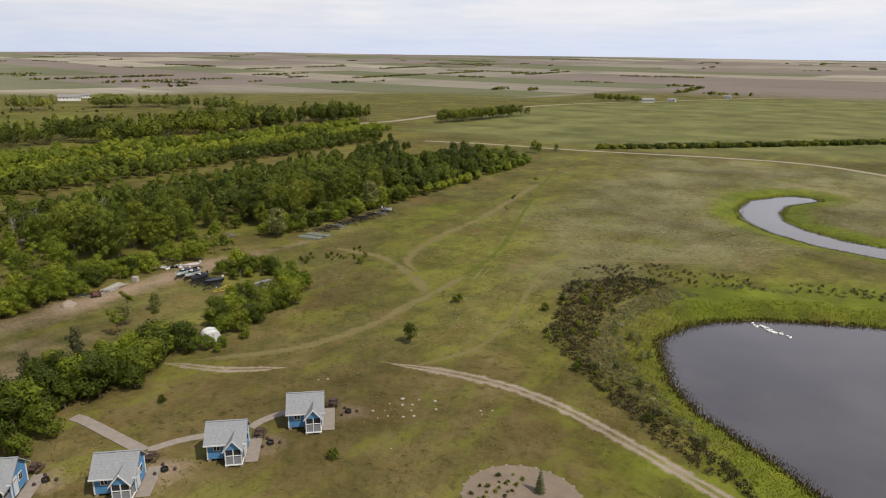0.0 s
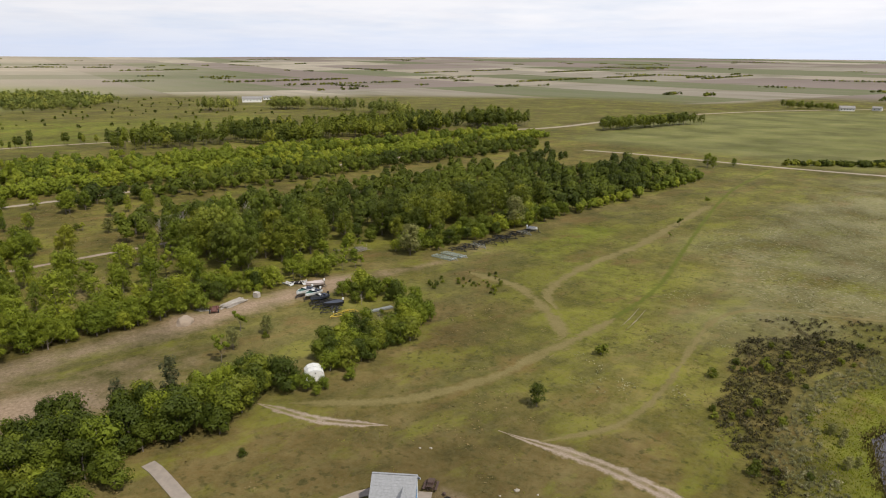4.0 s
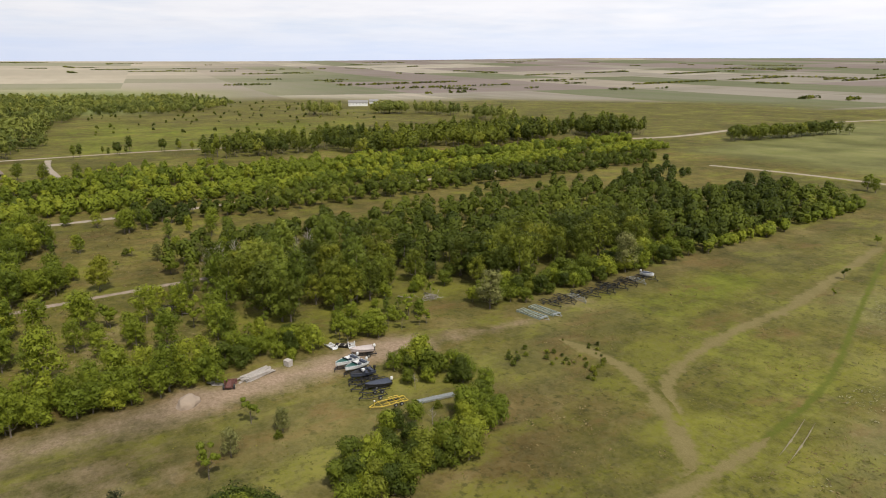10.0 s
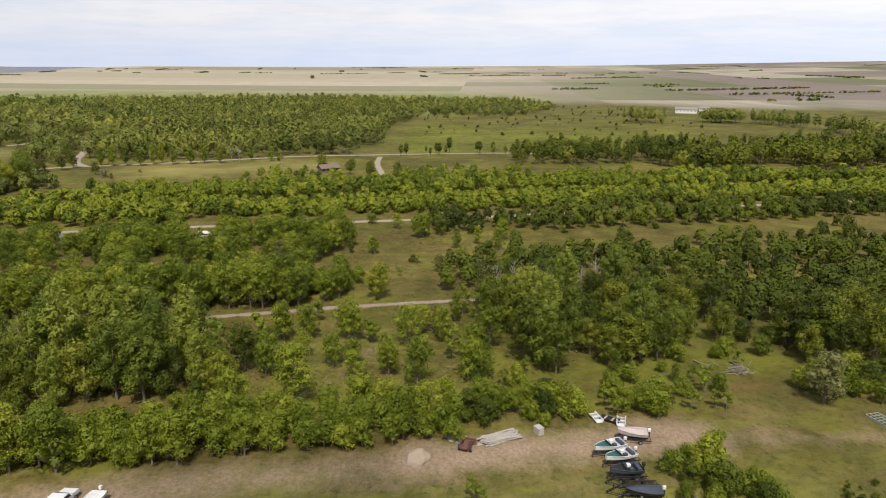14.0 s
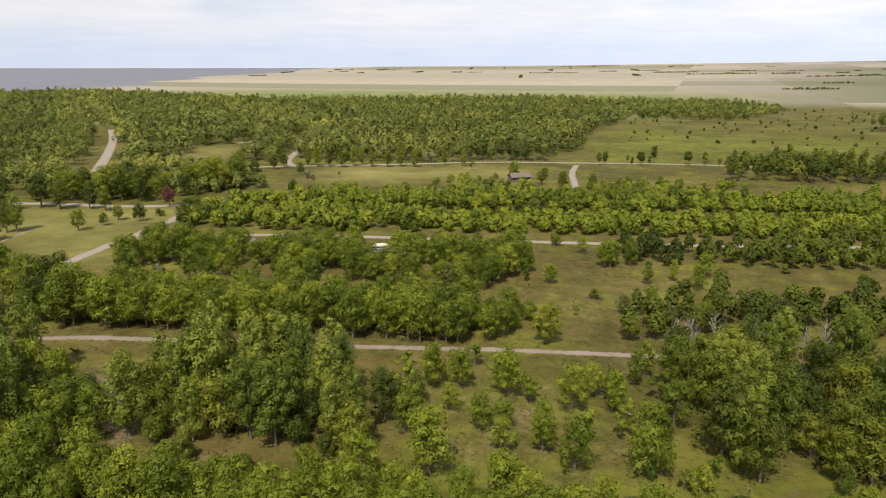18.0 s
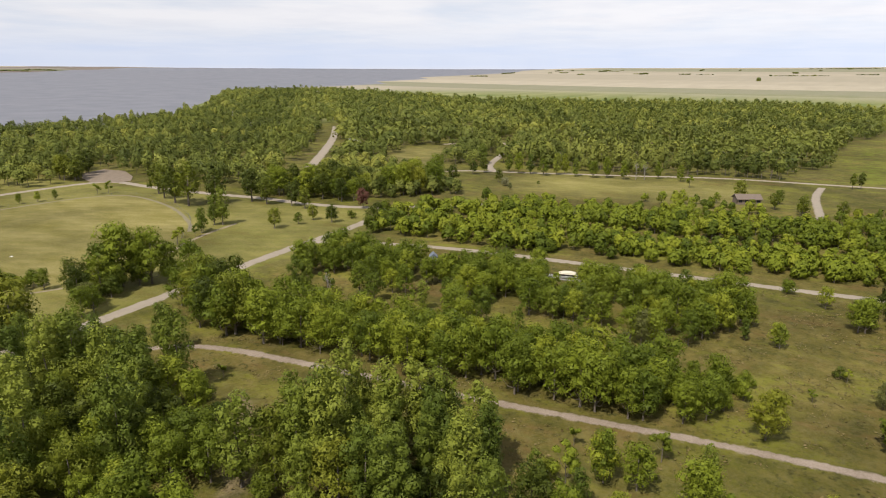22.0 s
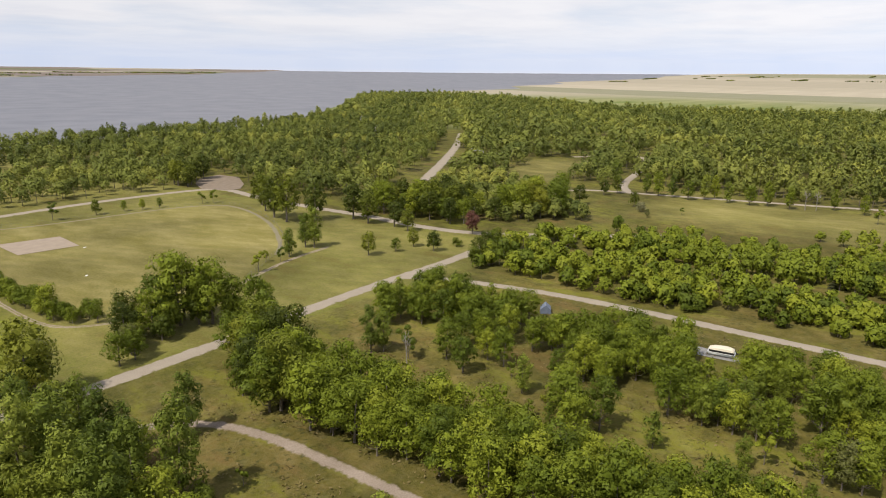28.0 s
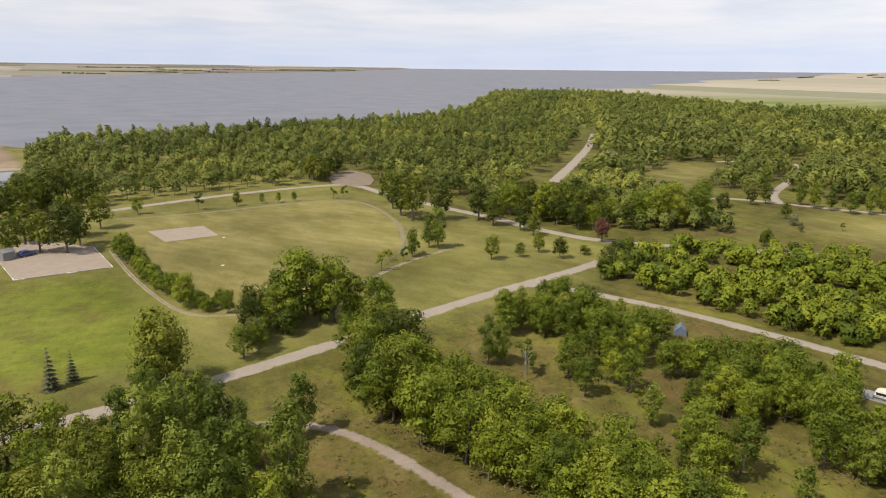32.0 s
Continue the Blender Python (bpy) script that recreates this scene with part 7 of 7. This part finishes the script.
rows_ = [[bm.verts.new((x_, y_ * w_, 1.28 + z_ * h_)) for y_, z_ in ((-1.1, 0.0), (-0.95, 0.45), (-0.4, 0.7), (0.4, 0.7), (0.95, 0.45), (1.1, 0.0))] for x_, w_, h_ in ((-2.35, 0.8, 0.25), (-1.7, 0.98, 0.7), (-0.4, 1.0, 0.95), (0.9, 1.0, 1.0), (1.9, 0.95, 0.75), (2.3, 0.85, 0.3))]
for a, c_ in zip(rows_, rows_[1:]):
    for k in range(5):
        bm.faces.new((a[k], a[k + 1], c_[k + 1], c_[k]))
bm.faces.new(rows_[0][::-1])
bm.faces.new(rows_[-1])
part("cover", bm, CREAM, p, "cream canvas cover")
part("outboard_cowl", box(bm_new(), 2.75, 0, 1.0, 0.4, 0.34, 0.55, None, 0.08), SOOT, p, "black outboard motor")
for k in (-1.5, 1.5):
    part("bunk", box(bm_new(), k, 0, 0.1, 0.3, 2.0, 0.24), LUMBER, p)
flat_patch("gravel_pad", [(-187.2, -4), (-188.4, -9), (-190.6, -9.5), (-190.4, -3), (-190.2, 1.6), (-188.4, 1.8)], GREYROOF, "bare pad under the boat", "pad", 0.05)
# blue tent
t = thing("tent", -187.0 * U, -32.0 * U, ground_z(-187 * U, -32 * U), 35, "slate-blue tarpaulin tent among bushes", "tent")
part("canvas", prism(bm_new(), [(-1.3, 0), (-1.2, 1.0), (0, 2.1), (1.2, 1.0), (1.3, 0)], -1.5, 1.5), SLATE, t)
part("pole", tubes("pole", [([(-1.6, 0, 2.1), (1.6, 0, 2.1)], [0.03, 0.03])], STEEL, 5), None, t)


# ---- ball field, volleyball court, park ----
flat_patch("infield", [(-133.4, -155.8), (-147.4, -154.6), (-147.3, -141.2), (-134.1, -141.5)], SAND, "bare sandy infield of the ball field", "infield", 0.07)
flat_patch("volleyball_court", [(-101.0, -125.7), (-119.0, -124.8), (-118.8, -146.4), (-107.6, -161.9), (-99, -150)], SAND, "pale sand volleyball court with timber edge", "court", 0.07)


def fence(name, line, label, height=1.2, gap=3.0):
    c = smooth_line(line, gap)
    f = thing(name, *c[0], ground_z(*c[0]), 0, label, "fence")
    inv = Matrix.Translation((-c[0][0], -c[0][1], -ground_z(*c[0])))
    pts = [inv @ Vector((x, y, ground_z(x, y))) for x, y in c]
    for q in pts:
        part("post", tubes("post", [([q, q + Vector((0, 0, height))], [0.03, 0.03])], WIRE, 5), None, f)
    for h in (0.1, 0.5, 0.95):
        part("rail", tubes("rail", [([q + Vector((0, 0, h * height)) for q in pts], [0.014] * len(pts))], WIRE, 4), None, f)


for x, y in ((-147.6, -138.5), (-138.8, -113.4)):
    base = thing("base_plate", x * U, y * U, ground_z(x * U, y * U) + 0.02, 30, "white rubber base plate on the ball field", "base", "bases of the ball field")
    part("plate", box(bm_new(), 0, 0, 0.03, 0.9, 0.6, 0.06, None, 0.015), WHITE, base)
fence("outfield_fence", FIELD[:8], "low grey wire fence round the ball field")
for a, b in (((-101.0, -125.7), (-119.0, -124.8)), ((-119.0, -124.8), (-118.8, -146.4)), ((-101.0, -125.7), (-99, -150))):
    mid = ((a[0] + b[0]) / 2 * U, (a[1] + b[1]) / 2 * U)
    e = thing("timber_edge", *mid, ground_z(*mid), heading(a, b), "pale timber edging round the sand court", "edging", "court edging")
    l = math.dist(a, b) * U
    for k in range(int(l / 2.4)):
        part("timber", box(bm_new(), -l / 2 + 2.4 * k + 1.2, 0, 0.1, 2.35, 0.2, 0.3, None, 0.02), TARP if k % 5 == 0 else LUMBER, e)
sh = thing("park_shed", -101.2 * U, -144.5 * U, ground_z(-101.2 * U, -144.5 * U), 30, "small grey shed beside the sand court", "shed")
part("wall", box(bm_new(), 0, 0, 1.2, 3.6, 2.6, 2.4), GREYROOF, sh)
for s in (-1, 1):
    part("roof_slope", prism(bm_new(), [(0, 3.2), (0, 3.3), (s * 1.6, 2.4), (s * 1.6, 2.3)], -2.0, 2.0), GREYROOF, sh)
part("gable", prism(bm_new(), [(-1.3, 2.4), (1.3, 2.4), (0, 3.18)], -1.78, 1.78), GREYROOF, sh)
part("door", box(bm_new(), 0.6, -1.32, 1.0, 0.9, 0.06, 2.0), WHITE, sh)
vehicle("car", -105.2, -145.4, 20, CARBLUE, "dark blue car parked under park trees", "car", 4.4, 1.8)
flat_patch("parking_lot", [(-210, -199), (-214, -211), (-222, -223), (-233, -227), (-235, -215), (-227, -198), (-220, -189), (-215, -189)], EARTH, "pale gravel parking lot under trees", "parking lot", 0.19)
flat_patch("beach", [(-119, -300), (-119, -428), (-90, -434), (-60, -436), (40, -440), (40, -300)], SAND, "pale sand beach by the lake", "beach", 0.1)
flat_patch("lagoon", [(-103, -218), (-112, -232), (-115, -296), (-60, -298), (40, -290), (40, -222)], PONDW, "shallow lagoon behind the beach", "lagoon", 0.1)


def house(name, x, y, turn, sx, sy, h, rise, wall_mat, roof_mat, label, windows=4, group=""):
    """A gabled building with eaves, windows and a door."""
    b = thing(name, x * U, y * U, ground_z(x * U, y * U), turn, label, "building", group)
    part("wall", prism(bm_new(), [(-sy / 2, 0), (sy / 2, 0), (sy / 2, h), (0, h + rise), (-sy / 2, h)], -sx / 2, sx / 2), wall_mat, b)
    for s in (-1, 1):
        part("roof_slope", prism(bm_new(), [(0, h + rise + 0.05), (0, h + rise + 0.3), (s * (sy / 2 + 0.6), h - 0.1), (s * (sy / 2 + 0.6), h - 0.35)], -sx / 2 - 0.5, sx / 2 + 0.5), roof_mat, b)
    for s in (-1, 1):
        for k in range(windows):
            part("window", box(bm_new(), -sx / 2 + sx * (k + 0.5) / windows, s * (sy / 2 + 0.02), h * 0.6, min(1.2, sx / windows * 0.5), 0.08, 1.0), GLASS, b, "dark window")
    part("door", box(bm_new(), sx / 2 + 0.02, 0, 1.0, 0.08, 1.0, 2.0), WHITE, b)
    return b


house("lodge", -296.5, 17.2, 117, 9.5, 6.0, 2.4, 1.3, TANWALL, TANWALL, "low tan camp building with brown roof")
house("farm_barn", -684, 325, 66, 26, 12, 5.0, 2.5, WHITE, GREYROOF, "long white farm building on the plain", 6)
house("farm_shed", -719, 359, 66, 12, 9, 4.0, 2.0, WHITE, GREYROOF, "white farm shed on the plain", 3)
house("farm_house", -249, 716, 30, 16, 9, 3.5, 2.5, WHITE, GREYROOF, "white farmhouse beside the highway", 5)
house("farm_shed", -232, 742, 10, 10, 8, 3.5, 1.5, WHITE, GREYROOF, "white shed beside the highway", 2)
house("farm_shed", -205, 860, 10, 10, 8, 3.5, 1.5, WHITE, GREYROOF, "white shed beside the highway", 2)
house("lake_house", -935, -735, 30, 24, 12, 5.5, 3.0, WHITE, GREYROOF, "white lakeside house above the woods", 5)
house("lake_house", -905, -712, 60, 14, 9, 5.0, 2.5, WHITE, SOOT, "white lakeside house with dark roof", 3)
house("boat_house", -258, -437, 10, 8, 5, 2.6, 1.4, WHITE, WHITE, "small white boathouse on the lake shore", 2)
for x, y, turn in COTTAGES:
    house("cottage", x, y, turn, 9.0, 6.5, 2.8, 2.0, WHITE, GREYROOF if turn % 20 else WHITE, "small white cottage among the park trees", 3, "cottages by the lake")
house("entry_booth", -236, -127, 30, 3.5, 3.0, 2.4, 1.0, WHITE, GREYROOF, "small white booth beside the road", 1)


def camper(x, y, turn, label):
    c = thing("camper", x * U, y * U, ground_z(x * U, y * U), turn, label, "camper", "campers in the woods")
    bm = prism_y(bm_new(), [(-3.2, 0.6), (-3.3, 1.6), (-2.8, 2.9), (3.0, 3.0), (3.2, 2.7), (3.2, 0.6)], -1.2, 1.2)
    bmesh.ops.bevel(bm, geom=bm.edges[:], offset=0.1, segments=2, affect="EDGES")
    part("body", bm, CARWHITE, c)
    for k in (-1.8, 0.2, 2.0):
        part("window", box(bm_new(), k, -1.21, 2.0, 0.9, 0.05, 0.6), GLASS, c, "dark window")
    part("awning", box(bm_new(), 0, -1.3, 2.75, 4.5, 0.2, 0.2, None, 0.05), SLATE, c)
    for s in (-1, 1):
        for k in (0.0, 0.8):
            wheel("wheel", c, k, s * 1.05, 0.36, 0.22, "y")


for i, (x, y, tn) in enumerate(((-382, -214, 40), (-372, -207, 10), (-452, -338, 30), (-466, -331, 75), (-520, -420, 20), (-540, -452, 60), (-610, -500, 0), (-300, -338, 20), (-640, -560, 30), (-590, -470, 80))):
    camper(x, y, tn, "white camper trailer parked among the trees")
# floating white markers on the pond
rng = np.random.default_rng(12)
for i in range(16):
    k = i / 15
    x, y = -8.2 + 5.0 * k + rng.uniform(-0.5, 0.5), 106.0 - 2.3 * k + rng.uniform(-0.5, 0.5)
    f = thing("pond_float", x * U, y * U, -1.52, rng.uniform(0, 180), "white foam float drifting on the pond", "float", "white floats on the pond")
    part("block", box(bm_new(), 0, 0, 0.1, rng.uniform(0.5, 1.1), 0.4, 0.3, None, 0.08), FLOAT, f)


# ---- meadow growth: tufts, reeds, brush ----
def tufts(name, label, pts, mat, height, spread, blades, seed, wide=0.3):
    """Many small tufts of upright blades, as one mesh."""
    rng = np.random.default_rng(seed)
    n = len(pts) * blades
    base = np.repeat(np.asarray(pts), blades, 0) * U + rng.normal(0, spread, (n, 2))
    z = land(base[:, 0] / U, base[:, 1] / U)
    a = rng.uniform(0, 6.283, n)
    h = height * rng.uniform(0.5, 1.3, n)
    w_ = h * wide
    lean = rng.normal(0, 0.35, (n, 2)) * h[:, None]
    p0 = np.stack([base[:, 0] - np.cos(a) * w_, base[:, 1] - np.sin(a) * w_, z - 0.03], -1)
    p1 = np.stack([base[:, 0] + np.cos(a) * w_, base[:, 1] + np.sin(a) * w_, z - 0.03], -1)
    p2 = np.stack([base[:, 0] + lean[:, 0], base[:, 1] + lean[:, 1], z + h], -1)
    tint = np.repeat(rng.uniform(0, 1, len(pts)), blades)
    ob = thing(name, 0, 0, 0, 0, label, "grass", "", "stuff")
    part("blades", soup("blades", np.stack([p0, p1, p2], 1), mat, 3, tint), None, ob)


def flecks(name, label, pts, mat, height, size, count, seed):
    """Low sprays of leaves and stalks that lie in the grass, as one mesh."""
    rng = np.random.default_rng(seed)
    n = len(pts) * count
    base = np.repeat(np.asarray(pts), count, 0) * U + rng.normal(0, 0.55, (n, 2))
    c = np.stack([base[:, 0], base[:, 1], land(base[:, 0] / U, base[:, 1] / U) + height * rng.uniform(0.1, 1.0, n)], -1)
    nrm = rng.standard_normal((n, 3)) * 0.4 + (0, 0, 1)
    nrm /= np.linalg.norm(nrm, axis=1)[:, None]
    a = np.cross(nrm, rng.standard_normal((n, 3)))
    a /= np.linalg.norm(a, axis=1)[:, None]
    b = np.cross(nrm, a)
    s = size * rng.uniform(0.4, 1.3, n)[:, None]
    q = np.stack([c - a * s, c - b * s * 0.5, c + a * s, c + b * s * 0.5], 1)
    ob = thing(name, 0, 0, 0, 0, label, "grass", "", "stuff")
    part("sprays", soup("sprays", q, mat, 4, np.repeat(rng.uniform(0, 1, len(pts)), count)), None, ob)


LEAF_DRY = leaf_material("dry_grass_blades", (0.095, 0.080, 0.026), (0.17, 0.142, 0.058), (0.20, 0.17, 0.08), 0.15)
LEAF_GRASS = leaf_material("green_grass_blades", (0.070, 0.078, 0.010), (0.125, 0.128, 0.020), (0.15, 0.148, 0.03), 0.15)
LEAF_REED = leaf_material("brown_reeds", (0.050, 0.046, 0.012), (0.105, 0.092, 0.026), (0.14, 0.125, 0.04), 0.2)
rng = np.random.default_rng(21)
MEADOW = [(-118, 250), (-88, 96), (-60, 48), (-62, 20), (0, 20), (30, 60), (40, 250)]
off_track = lambda x, y: (near_line(x, y, [(-58.5, 30.4), (-46.6, 31.3), (-38, 38), (-30, 46)]) > 2.0) & (near_line(x, y, TRACK_A) > 2) & (near_line(x, y, TRACK_B) > 1.5) & (near_line(x, y, TRACK_C) > 2) & (near_line(x, y, TRACK_3) > 1.3) & (near_line(x, y, TWO_TRACK) > 1.6) & (inside(x, y, POND) < -1) & (near_line(x, y, RIVER) > 6)
pts = scatter(rng, MEADOW, 1.7, lambda x, y: off_track(x, y) & (lumps(x, y, 0.21, 0.3) + rng.uniform(-0.9, 0.9, np.shape(x)) > 0.3))
flecks("meadow_grass", "tufts of olive meadow grass", pts, LEAF_GRASS, 0.07, 0.16, 8, 22)
pts = scatter(rng, MEADOW, 1.7, lambda x, y: off_track(x, y) & (lumps(x, y, 0.17, 3.3) + rng.uniform(-0.9, 0.9, np.shape(x)) > 0.5))
flecks("dry_meadow_grass", "tufts of dry straw-coloured grass", pts, LEAF_DRY, 0.08, 0.2, 8, 23)
pts = scatter(rng, [(-50, 70), (-26, 84), (-30, 116), (-10, 140), (10, 220), (-60, 220), (-72, 140), (-48, 100)], 1.6, lambda x, y: off_track(x, y) & (lumps(x, y, 0.24, 5.0) + rng.uniform(-0.7, 0.7, np.shape(x)) > 0.7))
flecks("silver_sage", "pale silvery sage patches in the meadow", pts, LEAF_GREY, 0.2, 0.2, 9, 24)
pts = scatter(rng, [(-40, 50), (50, 50), (50, 130), (-40, 130)], 0.5, lambda x, y: np.abs(inside(x, y, POND) + 0.7) < 1.5)
tufts("pond_reeds", "brown reeds round the pond", pts, LEAF_REED, 0.42, 0.3, 12, 25, 0.22)
LEAF_SEDGE = leaf_material("bright_sedge", (0.125, 0.160, 0.010), (0.205, 0.240, 0.018), (0.24, 0.26, 0.03), 0.3)
sedge_edge = lambda x, y: inside(x, y, POND) + 0.8 * np.sin(x * 0.7) * np.cos(y * 0.6)
pts = scatter(rng, [(-40, 50), (30, 50), (30, 132), (-40, 132)], 0.5, lambda x, y: (sedge_edge(x, y) < -2.0) & (sedge_edge(x, y) > -7.2 - 1.2 * rng.uniform(-1, 1, np.shape(x))) & (near_line(x, y, TWO_TRACK) > 3.5))
tufts("pond_sedge", "bright green sedge on the wet bank round the pond", pts, LEAF_SEDGE, 0.17, 0.32, 9, 33, 0.55)
pts = scatter(rng, [(-40, 150), (20, 150), (20, 230), (-40, 230)], 0.8, lambda x, y: np.abs(near_line(x, y, RIVER) - 5.0) < 1.4)
tufts("creek_reeds", "brown reeds along the creek", pts, LEAF_REED, 0.34, 0.4, 9, 32, 0.3)
SCRUB = [(-29, 80), (-38, 103), (-32, 114), (-24, 114), (-27, 98), (-25.5, 88), (-22.5, 78), (-17.5, 73.5), (-12.3, 70.2), (-8, 68), (0, 63), (3, 58), (-8, 63), (-20, 72)]
LOW = ("bush", 0.85, 1.5, 40, 0.19)
wood_stuff("low_scrub", "dark low scrub on the slope above the pond", leaf_material("scrub_leaves", (0.030, 0.030, 0.010), (0.078, 0.074, 0.026), (0.15, 0.14, 0.08), 0.15), woods("", "", SCRUB, 0.78, [LOW], 0.35, 0.85, lambda x, y: lumps(x, y, 0.3, 2) + np.sin(x * 13 + y * 7) * 0.7 > -1.0, 27), woods("", "", [(-37, 104), (-41, 113), (-31, 124), (-20, 125), (-7, 128), (7, 132), (24, 134), (24, 129), (6, 126), (-6, 122), (-26, 113)], 1.1, [LOW], 0.35, 0.75, lambda x, y: lumps(x, y, 0.25, 1) + np.sin(x * 13 + y * 7) * 0.9 > 0.1, 31))
wood_stuff("silver_scrub", "pale silvery willow scrub near the pond", LEAF_GREY, woods("", "", [(-26, 97), (-25, 89), (-22.5, 78), (-17.5, 73.3), (-12.3, 70.2), (-8, 68.1), (-3, 65), (-6, 69.5), (-11, 74), (-17, 79.6), (-22.5, 89), (-22, 98), (-18, 111), (-24, 112)], 0.68, [LOW], 0.3, 0.6, lambda x, y: lumps(x, y, 0.35, 1) + np.sin(x * 17 + y * 5) > -1.3, 30), woods("", "", [(-30, 118), (-8, 122), (6, 132), (30, 140), (30, 134), (0, 124), (-22, 114)], 1.8, [LOW], 0.3, 0.8, None, 31))
pts = scatter(rng, strip(-200, -98, -50, 75), 1.7, lambda x, y: clear(x, y) & (lumps(x, y, 0.2, 1.3) + rng.uniform(-0.9, 0.9, np.shape(x)) > 0.0))
flecks("wood_grass", "tall olive and brown grass under young trees", pts, LEAF_DRY, 0.35, 0.25, 8, 28)
pts = scatter(rng, strip(-101, -62, 20, 110), 1.5, lambda x, y: (near_line(x, y, YARD) > 3.5) & (u_of(x, y) > -87) & (lumps(x, y, 0.25, 1.7) + rng.uniform(-0.9, 0.9, np.shape(x)) > 0.35))
flecks("yard_grass", "thin grass tufts on the boat yard", pts, LEAF_GRASS, 0.07, 0.16, 7, 29)


def brush_pile(x, y, r, n, seed):
    rng = np.random.default_rng(seed)
    ob = thing("brush_pile", x * U, y * U, ground_z(x * U, y * U), 0, "grey heap of cut dead branches", "brush pile")
    for i in range(n):
        a, t_ = rng.uniform(0, 6.283), rng.uniform(-0.5, 0.5)
        c = np.array([rng.normal(0, r * 0.5), rng.normal(0, r * 0.4), 0.25 + abs(rng.normal(0, 0.3))])
        d = np.array([math.cos(a), math.sin(a), t_ * 0.4]) * rng.uniform(0.6, 1.4)
        part("branch", tubes("branch", [([tuple(c - d), tuple(c + d * 0.2 + (0, 0, 0.1)), tuple(c + d)], [0.05, 0.04, 0.015])], GREYWOOD, 4), None, ob)


brush_pile(-110.3, 88.3, 3.2, 46, 1)
brush_pile(-127, 50, 1.6, 14, 2)
for x, y, tn in ((-122, 52, 40), (-126, 58, -30), (-108, 3, 70), (-112, 84, 10)):
    me = tubes("fallen_trunk", [([(-2.8, 0, 0.25), (0, 0.1, 0.7), (2.8, -0.2, 1.4)], [0.14, 0.11, 0.04]), ([(0.6, 0, 0.8), (1.6, 0.9, 1.5)], [0.05, 0.015]), ([(1.2, -0.1, 0.95), (2.2, -0.9, 1.3)], [0.05, 0.015])], GREYWOOD, 6)
    single("fallen_trunk", me, "pale fallen dead trunk in the grass", "fallen tree", "", "fallen trunks", pose(x * U, y * U, ground_z(x * U, y * U) - 0.1, 0, 0, tn))
